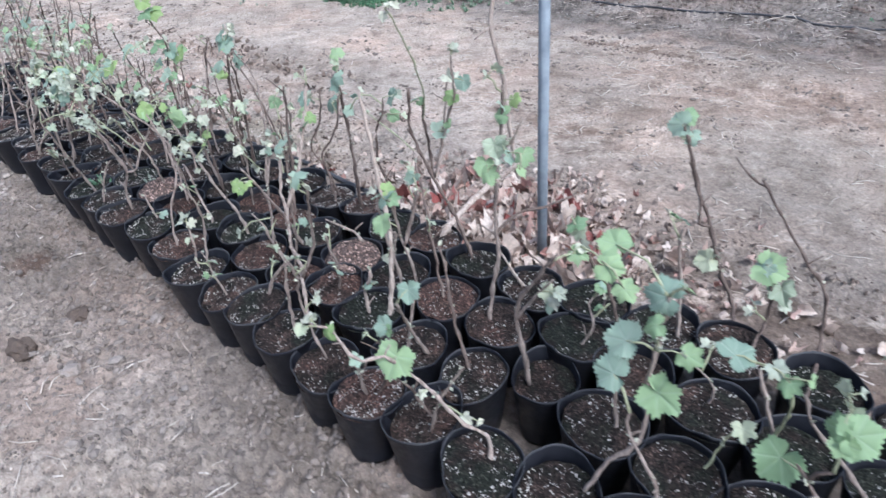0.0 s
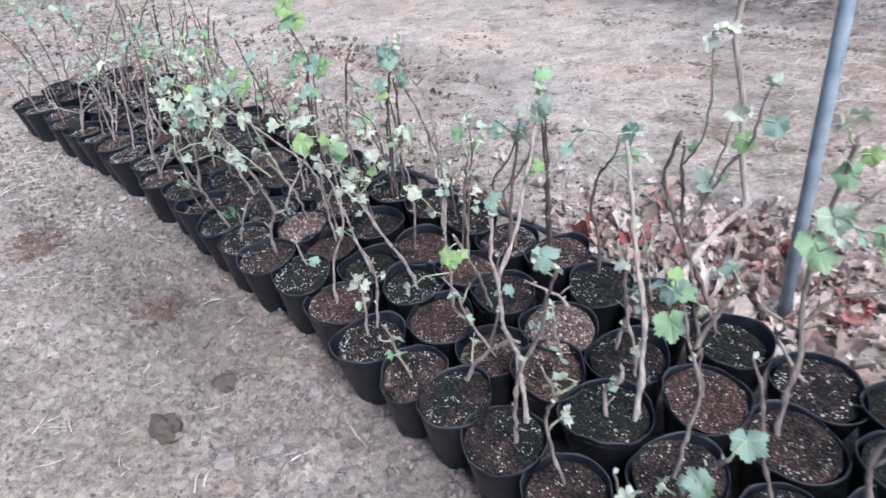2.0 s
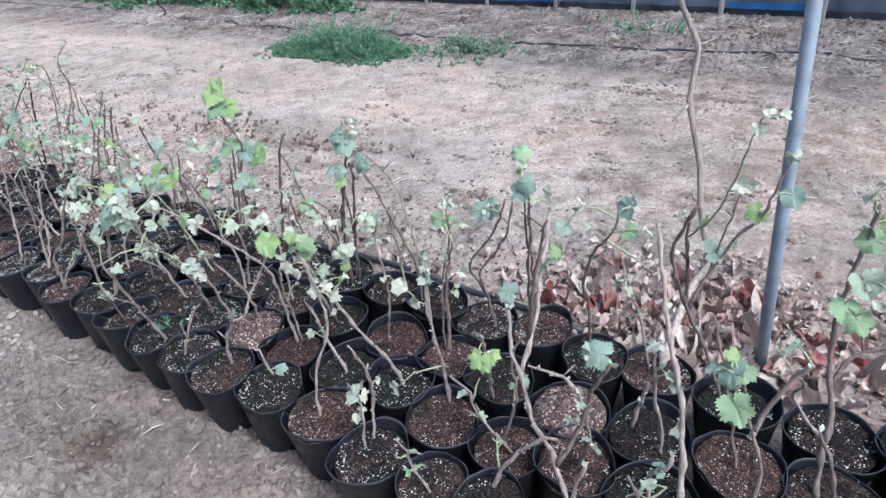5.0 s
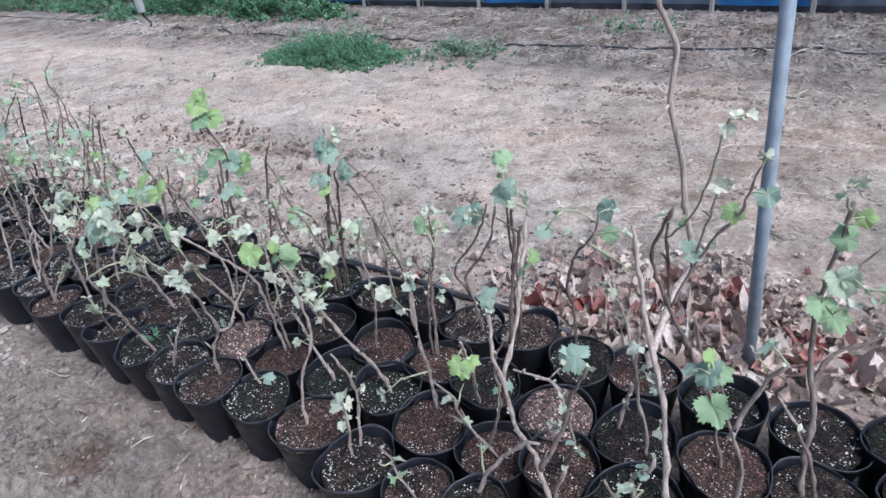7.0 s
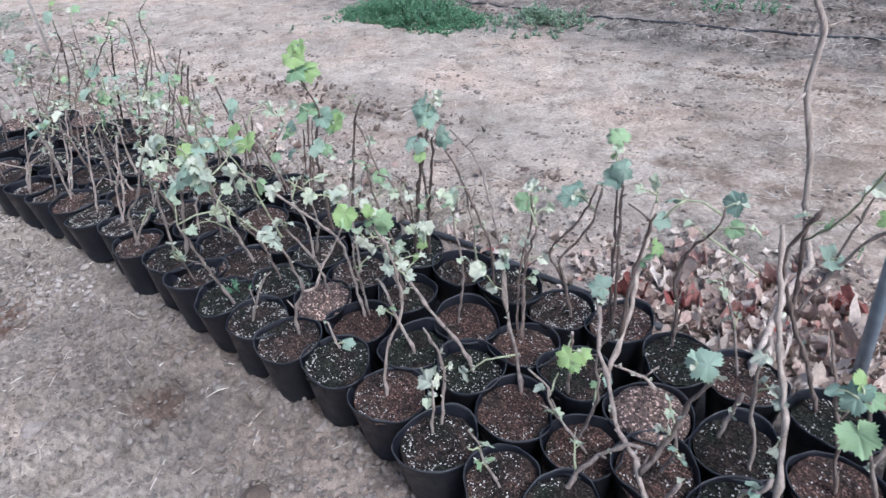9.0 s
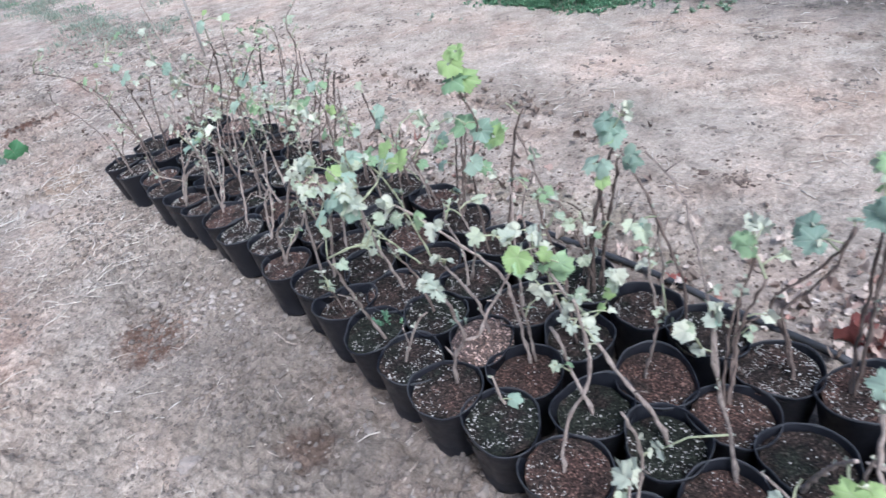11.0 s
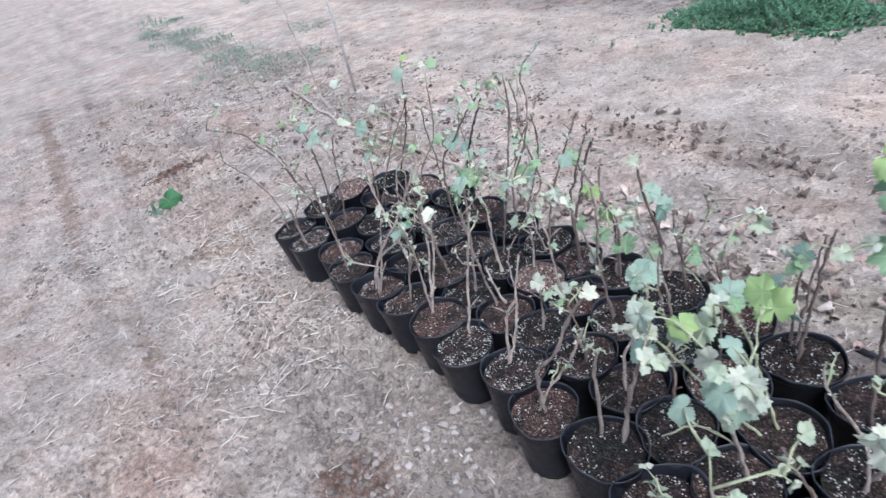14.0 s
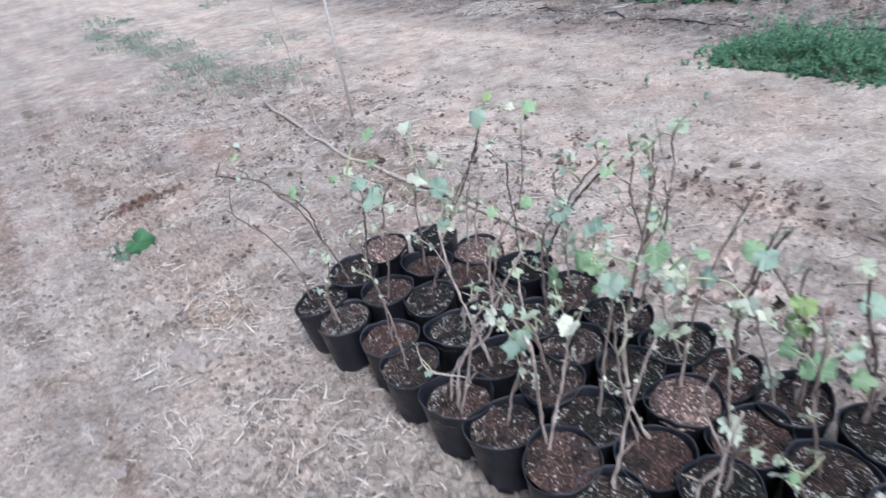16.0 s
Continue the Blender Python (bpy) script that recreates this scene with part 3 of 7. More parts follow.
# ---- vine leaves: serrated, five-lobed, cupped; one unit long, scaled when placed ----
def leaf_mesh(seed, mat, lobed=1.0, droop=0.25, fold=0.10):
    rng = random.Random(seed)
    keys = [(0, 1.06), (14, 0.93), (30, 0.90 - 0.34 * lobed), (45, 0.88), (54, 0.98), (66, 0.86), (82, 0.82 - 0.30 * lobed), (98, 0.78), (110, 0.86), (136, 0.70), (164, 0.58), (180, 0.12)]
    n = 56
    ph, ph2 = rng.uniform(0, 6.3), rng.uniform(0, 6.3)
    lop = rng.uniform(-0.12, 0.12)
    teeth = [rng.uniform(1.00, 1.09) if k % 2 else rng.uniform(0.88, 0.95) for k in range(n)]
    s = Soup()
    s.v.append(Vector((0, 0, 0)))
    rings = (0.3, 0.62, 0.86, 1.0)
    for ring in rings:
        for k in range(n):
            deg = -180 + 360 * k / n
            m = abs(deg)
            for (d0, r0), (d1, r1) in zip(keys, keys[1:]):
                if d0 <= m <= d1:
                    w = (m - d0) / (d1 - d0)
                    w = w * w * (3 - 2 * w)
                    r = r0 + (r1 - r0) * w
                    break
            if ring == 1.0:
                r *= teeth[k]
            r *= ring * 0.52 * (1 + lop * math.sin(radians(deg)))
            x, y = r * math.sin(radians(deg)), r * math.cos(radians(deg))
            z = -droop * (x * x * 1.4 + max(0, y) ** 2 * 1.2) + fold * abs(x)
            z += (0.11 if fold > 0.4 else 0.06) * noise.noise(Vector((x * 4.5, y * 4.5, seed * 3.1))) + 0.045 * ring ** 3 * math.sin(4 * radians(deg) + ph) + 0.04 * r * math.sin(2 * radians(deg) + ph2)
            s.v.append(Vector((x, y, z)))
    for k in range(n):
        s.f.append((0, 1 + (k + 1) % n, 1 + k))
    for i in range(len(rings) - 1):
        for k in range(n):
            a, b = 1 + i * n + k, 1 + i * n + (k + 1) % n
            s.f.append((a, b, b + n, a + n))
    return s.mesh("leaf", mat)


LEAF_MESHES = {k: [leaf_mesh(7 * i + j, m, (0.20 + 0.17 * i) if k in ("white", "pale") else (0.04 + 0.13 * i), 0.15 + 0.35 * (i % 3), (0.75 if k == "white" else 0.5 if k == "pale" else 0.12) + 0.12 * (i % 2)) for i in range(5)] for j, (k, m) in enumerate(LEAVES.items())}


def bud_mesh(seed):
    """A downy opening bud: a tuft of three to five small folded leaflets."""
    rng = random.Random(seed)
    s = Soup()
    for i in range(rng.randint(3, 5)):
        a, tilt, l = rng.uniform(0, 6.3), rng.uniform(0.2, 1.1), rng.uniform(0.6, 1.0)
        out = Vector((math.cos(a) * math.sin(tilt), math.sin(a) * math.sin(tilt), math.cos(tilt)))
        side = out.orthogonal().normalized()
        up = out.cross(side)
        base = len(s.v)
        for u, w, h in ((0, 0.06, 0), (0.3, 0.26, 0.08), (0.62, 0.30, 0.12), (0.85, 0.16, 0.08), (1.0, 0.02, 0.0)):
            for e in (-1, 0, 1):
                s.v.append(out * u * l + side * w * e * l + up * (abs(e) * h + 0.02 * rng.random()))
        for r in range(4):
            for c in range(2):
                k = base + 3 * r + c
                s.f.append((k, k + 1, k + 4, k + 3))
    return s.mesh("bud", LEAVES["white"])


BUDS = [bud_mesh(i) for i in range(5)]


def cane_points(start, end, rng, jog=0.010, bow=None):
    """A woody cane from start to end with a node every few centimetres and a slight zigzag."""
    start, end = Vector(start), Vector(end)
    d = end - start
    n = max(3, int(d.length / rng.uniform(0.042, 0.07)))
    side = d.orthogonal().normalized()
    side = Matrix.Rotation(rng.uniform(0, 6.3), 3, d.normalized()) @ side
    other = d.normalized().cross(side)
    bend = rng.uniform(-0.08, 0.08) * d.length if bow is None else bow
    pts = []
    for i in range(n + 1):
        w = i / n
        p = start + d * w + side * bend * math.sin(math.pi * w)
        if 0 < i < n:
            p += side * jog * rng.uniform(-0.6, 0.6) + other * jog * rng.uniform(-0.6, 0.6)
        pts.append(p)
    return pts


def cane_tube(s, pts, r0, r1, rng, segs=7):
    """The cane's tube, thicker at each node."""
    path, radii = [], []
    n = len(pts) - 1
    for i, p in enumerate(pts):
        r = r0 + (r1 - r0) * i / n
        if 0 < i < n:
            d = (pts[i + 1] - pts[i - 1]).normalized()
            k = rng.choice((1.0, 1.15, 1.3, 1.45, 1.7))
            path += [p - d * 0.014, p - d * 0.004, p + d * 0.003, p + d * 0.011]
            radii += [r * 0.94, r * k, r * (0.3 + 0.7 * k), r * 0.97]
        else:
            path.append(p), radii.append(r * (1.1 if i == 0 else 1.0))
    s.tube(path, radii, segs)


def turned(at, ahead, up, size, rng):
    """A leaf's pose: its stalk end at `at`, its tip ahead, its face towards up."""
    y = Vector(ahead).normalized()
    z = Vector(up)
    z = (z - y * z.dot(y)).normalized()
    x = y.cross(z)
    return Matrix.LocRotScale(at, Matrix((x, y, z)).transposed().to_quaternion(), (size, size, size))


def place_leaf(vine, at, size, kind, rng, out=None, face=None):
    a = rng.uniform(0, 6.3)
    out = out or Vector((math.cos(a), math.sin(a), rng.uniform(-0.6, 0.3)))
    face = face or Vector((rng.uniform(-0.5, 0.5) + 0.15, rng.uniform(-0.7, 0.2) - 0.35, 1.0))
    part("leaf", rng.choice(LEAF_MESHES[kind]), vine, "", turned(at, out, face, size, rng))


def place_bud(vine, at, size, rng, out=(0, 0, 1)):
    q = Vector(out).to_track_quat("Z", "Y") @ Euler((rng.uniform(-0.4, 0.4), rng.uniform(-0.4, 0.4), rng.uniform(0, 6.3))).to_quaternion()
    part("bud", rng.choice(BUDS), vine, "", Matrix.LocRotScale(at, q, (size, size, size)))


def shoot(vine, start, end, leaves, rng, bud=0.018):
    """A green shoot with leaves on stalks along it: leaves are (share of its length, size, kind)."""
    start, end = Vector(start), Vector(end)
    s = Soup()
    pts = cane_points(start, end, rng, 0.006)
    n = len(pts) - 1
    s.tube(pts, [0.0026 - 0.0012 * i / n for i in range(n + 1)], 6)
    blades = []
    for w, size, kind in leaves:
        p = pts[min(n, round(w * n))]
        a = rng.uniform(0, 6.3)
        d = Vector((math.cos(a), math.sin(a), rng.uniform(0.1, 0.8))).normalized()
        q = p + d * size * rng.uniform(0.35, 0.7)
        s.tube([p, (p + q) / 2 + Vector((0, 0, size * 0.06)), q], [0.0013, 0.0011, 0.0009], 5)
        blades.append((q, size, kind, Vector((d.x, d.y, rng.uniform(-0.7, 0.1)))))
    stem = part("shoot", s.mesh("shoot", SHOOT), vine)
    for q, size, kind, out in blades:
        place_leaf(stem, q, size, kind, rng, out)
    if bud:
        place_bud(stem, pts[-1], bud, rng, pts[-1] - pts[-2])


SOIL_WORDS = {"dark": "dark soil", "red": "reddish soil", "brown": "brown soil", "moss": "mossy dark soil"}
CANES = []  # every cane: its vine and its points in the world
VINES = []  # every potted vine: along, across, its object
WOODS = {"bark": BARK, "dark": DARK_BARK, "pale": TALL_BARK, "green": SHOOT}
SOIL_AT = []  # pots whose soil stands out: along, across, soil, grains


def soil_at(a, b, soil, grains):
    SOIL_AT.append((a, b, soil, grains))


soil_at(1.64, 0.79, "moss", "many")
soil_at(1.47, 0.78, "red", "some")
soil_at(1.31, 0.75, "dark", "many")
soil_at(1.16, 0.75, "brown", "many")
soil_at(1.03, 0.75, "dark", "some")
soil_at(0.88, 0.74, "dark", "some")
soil_at(0.735, 0.73, "brown", "some")
soil_at(0.575, 0.72, "red", "white")
# near pots, up to 0.5 along: soil set darker for the leaves' shade
soil_at(0.44, 0.75, "brown", "some")
soil_at(0.29, 0.74, "moss", "many")
soil_at(0.14, 0.78, "dark", "many")
soil_at(0.15, 0.96, "dark", "many")
soil_at(0.31, 0.995, "dark", "few")
soil_at(-0.01, 0.94, "dark", "some")
soil_at(0.77, 0.92, "moss", "some")
soil_at(0.65, 1.065, "red", "some")
soil_at(0.495, 1.07, "brown", "some")
soil_at(0.83, 1.07, "dark", "some")
soil_at(0.995, 1.06, "heap", "some")
soil_at(1.85, 0.93, "heap", "few")
soil_at(1.23, 0.91, "red", "some")
soil_at(1.07, 0.905, "red", "some")
soil_at(1.015, 1.235, "moss", "some")
soil_at(1.305, 1.245, "brown", "white")
soil_at(0.51, 1.24, "dark", "many")
soil_at(1.80, 0.775, "brown", "some")
soil_at(1.95, 0.775, "dark", "white")
soil_at(2.10, 0.79, "moss", "some")
soil_at(2.905, 0.945, "red", "few")
soil_at(2.95, 1.10, "heap", "some")
soil_at(3.505, 0.76, "brown", "some")
soil_at(3.185, 0.79, "brown", "many")
soil_at(3.035, 0.80, "red", "some")
soil_at(2.71, 0.82, "brown", "white")
soil_at(2.565, 0.79, "red", "many")
soil_at(2.885, 0.80, "dark", "white")
soil_at(3.82, 0.735, "brown", "white")
soil_at(4.05, 1.03, "heap", "few")
soil_at(3.79, 1.215, "heap", "few")
soil_at(3.71, 1.11, "red", "few")
soil_at(3.87, 1.07, "red", "some")


def potted_vine(a, b, seed, along=0.155, across=0.16):
    """A soft black pot of soil for a young grapevine; its canes are grown afterwards."""
    rng = random.Random(seed)
    near = min(SOIL_AT, key=lambda k: math.hypot(k[0] - a, k[1] - b))
    if math.hypot(near[0] - a, near[1] - b) < 0.06:
        soil, grains = near[2], near[3]
    else:
        # up to 0.6 along, darker soils stand in for shade under the leaves
        soil, grains = rng.choice(("dark", "dark", "brown", "moss", "brown", "red", "red") if a > 0.6 else ("dark", "moss", "dark", "brown")), rng.choice(("few", "some", "some", "many", "many") if a < 2.4 else ("some", "many", "many", "white"))
    vine = thing("potted_vine", bed(a, b), "", "potted plant", "rows of potted vines", turn=BED_TURN)
    m = Matrix.LocRotScale(Vector((0, 0, 0)), Euler((rng.uniform(-0.05, 0.05), rng.uniform(-0.05, 0.05), rng.uniform(-0.25, 0.25))), (1.04 * along / (2 * POT_R), 1.04 * across / (2 * POT_R), rng.uniform(0.96, 1.04)))
    part("pot", POTS[seed % len(POTS)], vine, "", m)
    drop = rng.choice((-0.003, 0.0, 0.0, 0.004, 0.008, 0.018))
    sunk = m @ Matrix.Translation((0, 0, -drop)) @ Matrix.Diagonal((1 - 1.3 * drop, 1 - 1.3 * drop, 1, 1))
    if soil == "heap":
        # a crumbly heap standing above the rim
        earth = part("soil", HEAPS[seed % len(HEAPS)], vine, "heaped pinkish brown soil", m)
        soil = "red"
    else:
        earth = part("soil", rng.choice(SOIL_MESHES[soil]), vine, "", sunk)
    tagged(part("perlite", rng.choice(PERLITES[grains]), earth), kind="stuff")
    vine["leaves"], vine["soil"] = 0, soil
    VINES.append((a, b, vine))
    return vine


CANE_RNG = random.Random(31)


def smooth_points(knots, rng, step=0.020, jog=0.0024):
    """A curve through the knots with a slight zigzag from node to node."""
    pts = [Vector(k) for k in knots]
    ends = [pts[0] * 2 - pts[1]] + pts + [pts[-1] * 2 - pts[-2]]
    out = []
    for p0, p1, p2, p3 in zip(ends, ends[1:], ends[2:], ends[3:]):
        n = max(1, round((p2 - p1).length / step))
        for i in range(n):
            t = i / n
            p = 0.5 * (2 * p1 + (p2 - p0) * t + (2 * p0 - 5 * p1 + 4 * p2 - p3) * t * t + (3 * p1 - p0 - 3 * p2 + p3) * t * t * t)
            out.append(p + Vector((rng.uniform(-jog, jog), rng.uniform(-jog, jog), 0)))
    out.append(pts[-1])
    return out


def wood_tube(s, pts, r0, r1, rng, segs=7):
    """A woody tube that tapers, swells at its nodes and is nowhere quite round."""
    n = len(pts) - 1
    every = rng.choice((2, 3, 3, 4))
    radii = []
    for i in range(n + 1):
        r = r0 + (r1 - r0) * i / max(1, n)
        r *= rng.choice((1.15, 1.3, 1.45, 1.65)) if i % every == every - 1 and 0 < i < n else rng.uniform(0.82, 1.10)
        radii.append(r)
    s.tube(pts, radii, segs)


def grow(vine, kind, mm, knots, shoots=0.12, buds=(2, 3, 4, 5)):
    """One cane of a vine through points of the world, with buds at its nodes and here and there a short spur or shoot."""
    rng = CANE_RNG
    inv = vine.matrix_world.inverted()
    pts = smooth_points([inv @ Vector(k) for k in knots], rng)
    r = mm * 0.00080
    s = Soup()
    wood_tube(s, pts, r * 1.12, r * 0.72, rng, 8 if mm > 3 else 6)
    long = sum((q - p).length for p, q in zip(pts, pts[1:]))
    CANES.append((vine, [vine.matrix_world @ p for p in pts]))
    if kind != "green" and long > 0.16:
        for _ in range(rng.choice((0, 1, 1, 2))):
            p = pts[rng.randint(len(pts) // 4, len(pts) - 2)]
            t, l = rng.uniform(0, 6.3), rng.uniform(0.012, 0.05)
            tip = p + Vector((math.cos(t) * l * 0.8, math.sin(t) * l * 0.8, l * 0.7))
            wood_tube(s, [p, p.lerp(tip, 0.5) + Vector((0, 0, 0.002)), tip], r * 0.6, r * 0.4, rng, 6)
    wood = part("shoot" if kind == "green" else "cane", s.mesh("cane", WOODS[kind]), vine)
    for _ in range(rng.choice(buds)):
        p = pts[rng.randint(max(1, len(pts) // 3), len(pts) - 1)]
        if rng.random() < shoots and long > 0.14:
            l, t = rng.uniform(0.02, 0.06), rng.uniform(0, 6.3)
            tip = p + Vector((math.cos(t) * l * 0.7, math.sin(t) * l * 0.7, l * 0.8))
            kinds = rng.choice((("green", "pale"), ("blue", "pale"), ("pale", "white"), ("blue", "green"), ("white", "pale")))
            some = [(rng.uniform(0.3, 1.0), rng.uniform(0.018, 0.036), rng.choice(kinds)) for _ in range(rng.choice((1, 2, 2)))]
            vine["leaves"] += len(some)
            shoot(vine, p, tip, some, rng, rng.choice((0, 0.012, 0.016)))
        else:
            place_bud(wood, p, rng.uniform(0.007, 0.017), rng, (rng.uniform(-1, 1), rng.uniform(-1, 1), 0.8))
    vine["canes"] = 1


def cane(kind, mm, *knots):
    """A cane by its places in the bed, the first one at the soil of the pot nearest to it."""
    a, b, z = knots[0]
    pa, pb, vine = min(VINES, key=lambda k: math.hypot(k[0] - a, k[1] - b))
    # rooted well inside the rim; what the foot moves, the rest follows less and less
    off = Vector((a - pa, b - pb))
    home = off.normalized() * min(off.length, 0.045) if off.length else off
    da, db = pa + home.x - a, pb + home.y - b
    n = len(knots) - 1
    moved = [bed(k[0] + da * (1 - i / n) ** 2, k[1] + db * (1 - i / n) ** 2, k[2]) for i, k in enumerate(knots)]
    moved[0].z = SOIL_Z - 0.02
    grow(vine, kind, mm, moved)


def branch(kind, mm, *knots):
    """A branch that starts at the nearest cane."""
    first = bed(*knots[0])
    vine, joint = min(((v, p) for v, pts in CANES for p in pts), key=lambda k: (k[1] - first).length)
    grow(vine, kind, mm, [joint] + [bed(*k) for k in knots[1:]], 0.05, (1, 1, 2))


def wild_cane(a, b, vine, rng):
    """A cane for a pot whose own cannot be told apart."""
    for _ in range(rng.choice((1, 1, 1, 2))):
        h = rng.uniform(0.10, 0.36)
        fa, fb = a + rng.uniform(-0.02, 0.02), b + rng.uniform(-0.02, 0.02)
        ta, tb = a + rng.uniform(-0.07, 0.12), b + rng.uniform(-0.07, 0.08)
        bow = rng.uniform(-0.03, 0.03)
        grow(vine, rng.choice(("bark", "bark", "dark")), rng.uniform(3.0, 4.6), [bed(fa, fb, SOIL_Z - 0.02), bed(fa + (ta - fa) * 0.4 + bow, fb + (tb - fb) * 0.3, SOIL_Z + h * 0.45), bed(fa + (ta - fa) * 0.75 - bow * 0.5, fb + (tb - fb) * 0.7, SOIL_Z + h * 0.8), bed(ta, tb, SOIL_Z + h)], 0.35, (3, 4, 5))


LEAF_RNG = random.Random(77)


def leaf(a, b, z, size, kind):
    """One leaf at its place in the bed, on a green stalk from the nearest cane."""
    rng = LEAF_RNG
    at = bed(a, b, z)
    best = None
    for vine, pts in CANES:
        for p in pts[len(pts) // 3:]:
            d = (p - at).length + (0.6 * (p.z - at.z) if p.z > at.z else 0.0)
            if best is None or d < best[0]:
                best = (d, vine, p)
    d, vine, p = best
    turn = vine.matrix_world.to_3x3().inverted()
    inv = vine.matrix_world.inverted()
    p, centre = inv @ p, inv @ at
    away = centre - p
    away.z *= 0.3
    out = (away.normalized() * 0.6 + Vector((rng.uniform(-0.6, 0.6), rng.uniform(-0.6, 0.6), rng.uniform(-0.8, 0.0)))).normalized()
    # most blades tip towards the open side of the bed, where the light comes from
    face = Vector((rng.uniform(-0.8, 0.8), rng.uniform(-1.0, 0.25), rng.uniform(0.35, 1.0)))
    if size > 0.036:
        face = V * -rng.uniform(0.35, 0.95) + U * rng.uniform(-0.35, 0.25) + Vector((0, 0, rng.uniform(0.45, 0.85)))
    face = turn @ face
    # the blade reaches past its stalk end; its middle lies at the given place
    if size > 0.036:
        # hung from its stalk with the face turned to the light
        out = (out - face.normalized() * out.dot(face.normalized()) * 0.85).normalized()
    q = centre - out * size * 0.25
    mid = (p + q) / 2 + Vector((rng.uniform(-0.1, 0.1), rng.uniform(-0.1, 0.1), 0.12)) * (q - p).length
    s = Soup()
    r = 0.0014 if d < 0.06 else 0.0021
    s.tube([p, p.lerp(mid, 0.6), mid, q.lerp(mid, 0.4), q], [r * 1.2, r * 1.1, r, r * 0.9, 0.001], 6)
    stem = part("shoot", s.mesh("shoot", SHOOT), vine)
    CANES.append((vine, [vine.matrix_world @ x for x in (p, p.lerp(mid, 0.6), mid, q.lerp(mid, 0.4))]))
    place_leaf(stem, q, size * (1.10 if a < 2.5 else 0.88), kind, rng, out, face)
    if rng.random() < 0.35:
        place_bud(stem, q.lerp(mid, 0.5), rng.uniform(0.009, 0.016), rng, q - p)
    vine["leaves"] += 1


def row(*places):
    """One row of pots: (along, across) each."""
    for i, (a, b) in enumerate(places):
        gaps = [abs(places[k][0] - a) for k in (i - 1, i + 1) if 0 <= k < len(places)]
        potted_vine(a, b, len(VINES), max(0.140, min(0.166, min(gaps) + 0.010)), 0.162)


row((-0.33, 0.79), (-0.18, 0.80), (-0.02, 0.79), (0.14, 0.78), (0.29, 0.74), (0.44, 0.75), (0.58, 0.722), (0.735, 0.73), (0.88, 0.742), (1.03, 0.752), (1.155, 0.745), (1.31, 0.75), (1.475, 0.785),
    (1.645, 0.79), (1.80, 0.775), (1.95, 0.775), (2.10, 0.79), (2.245, 0.793), (2.405, 0.81), (2.565, 0.79), (2.71, 0.82), (2.885, 0.80), (3.035, 0.802), (3.185, 0.79), (3.34, 0.77), (3.505, 0.76), (3.65, 0.78), (3.82, 0.735), (3.955, 0.73))
row((-0.33, 0.95), (-0.17, 0.945), (-0.01, 0.94), (0.155, 0.96), (0.31, 0.995), (0.44, 0.91), (0.605, 0.885), (0.77, 0.92), (0.93, 0.94), (1.07, 0.905), (1.23, 0.91), (1.385, 0.945), (1.535, 0.937),
    (1.705, 0.925), (1.85, 0.935), (2.015, 0.925), (2.185, 0.92), (2.335, 0.95), (2.48, 0.97), (2.62, 0.97), (2.775, 0.963), (2.91, 0.948), (3.06, 0.937), (3.21, 0.955), (3.36, 0.92), (3.53, 0.93), (3.695, 0.965), (3.83, 0.895), (4.02, 0.88))
row((-0.33, 1.11), (-0.16, 1.11), (0.0, 1.115), (0.165, 1.125), (0.325, 1.13), (0.495, 1.07), (0.65, 1.065), (0.83, 1.072), (0.995, 1.06), (1.165, 1.06), (1.315, 1.08), (1.49, 1.085), (1.69, 1.08), (1.86, 1.07),
    (2.035, 1.07), (2.19, 1.07), (2.35, 1.11), (2.51, 1.12), (2.66, 1.12), (2.81, 1.12), (2.955, 1.10), (3.095, 1.105), (3.26, 1.09), (3.41, 1.09), (3.56, 1.09), (3.71, 1.11), (3.87, 1.07), (4.05, 1.03))
row((-0.33, 1.29), (-0.155, 1.305), (0.03, 1.31), (0.19, 1.29), (0.35, 1.27), (0.515, 1.24), (0.69, 1.24), (0.865, 1.255), (1.015, 1.235), (1.155, 1.272), (1.305, 1.245), (1.47, 1.25), (1.63, 1.245), (1.79, 1.245),
    (1.95, 1.24), (2.11, 1.245), (2.28, 1.27), (2.45, 1.295), (2.63, 1.28), (2.80, 1.26), (2.93, 1.25), (3.07, 1.245), (3.25, 1.245), (3.42, 1.25), (3.60, 1.25), (3.79, 1.215), (3.98, 1.18))

# canes that can be told apart, by their knots from the soil up
cane("dark", 5.5, (0.071, 1.260, 0.150), (0.089, 1.451, 0.124), (0.137, 1.450, 0.241), (0.167, 1.445, 0.336), (0.208, 1.427, 0.457), (0.233, 1.407, 0.552), (0.245, 1.393, 0.605))
branch("dark", 4, (0.177, 1.433, 0.354), (0.189, 1.427, 0.368), (0.194, 1.429, 0.410), (0.213, 1.424, 0.471), (0.230, 1.416, 0.514))
cane("dark", 4.5, (-0.134, 1.260, 0.150), (-0.113, 1.421, 0.152), (-0.087, 1.437, 0.288), (-0.043, 1.427, 0.349), (0.002, 1.414, 0.416), (0.038, 1.400, 0.478), (0.072, 1.383, 0.535))
branch("dark", 2.8, (0.060, 1.391, 0.508), (0.093, 1.382, 0.534), (0.128, 1.374, 0.573))
cane("bark", 5, (0.081, 0.838, 0.150), (0.062, 0.863, 0.221), (0.036, 0.874, 0.264), (0.032, 0.885, 0.315), (0.046, 0.888, 0.385), (0.046, 0.892, 0.469), (0.044, 0.891, 0.540), (0.042, 0.889, 0.580))
cane("bark", 4.5, (0.126, 0.967, 0.150), (0.134, 0.966, 0.212), (0.143, 0.960, 0.295))
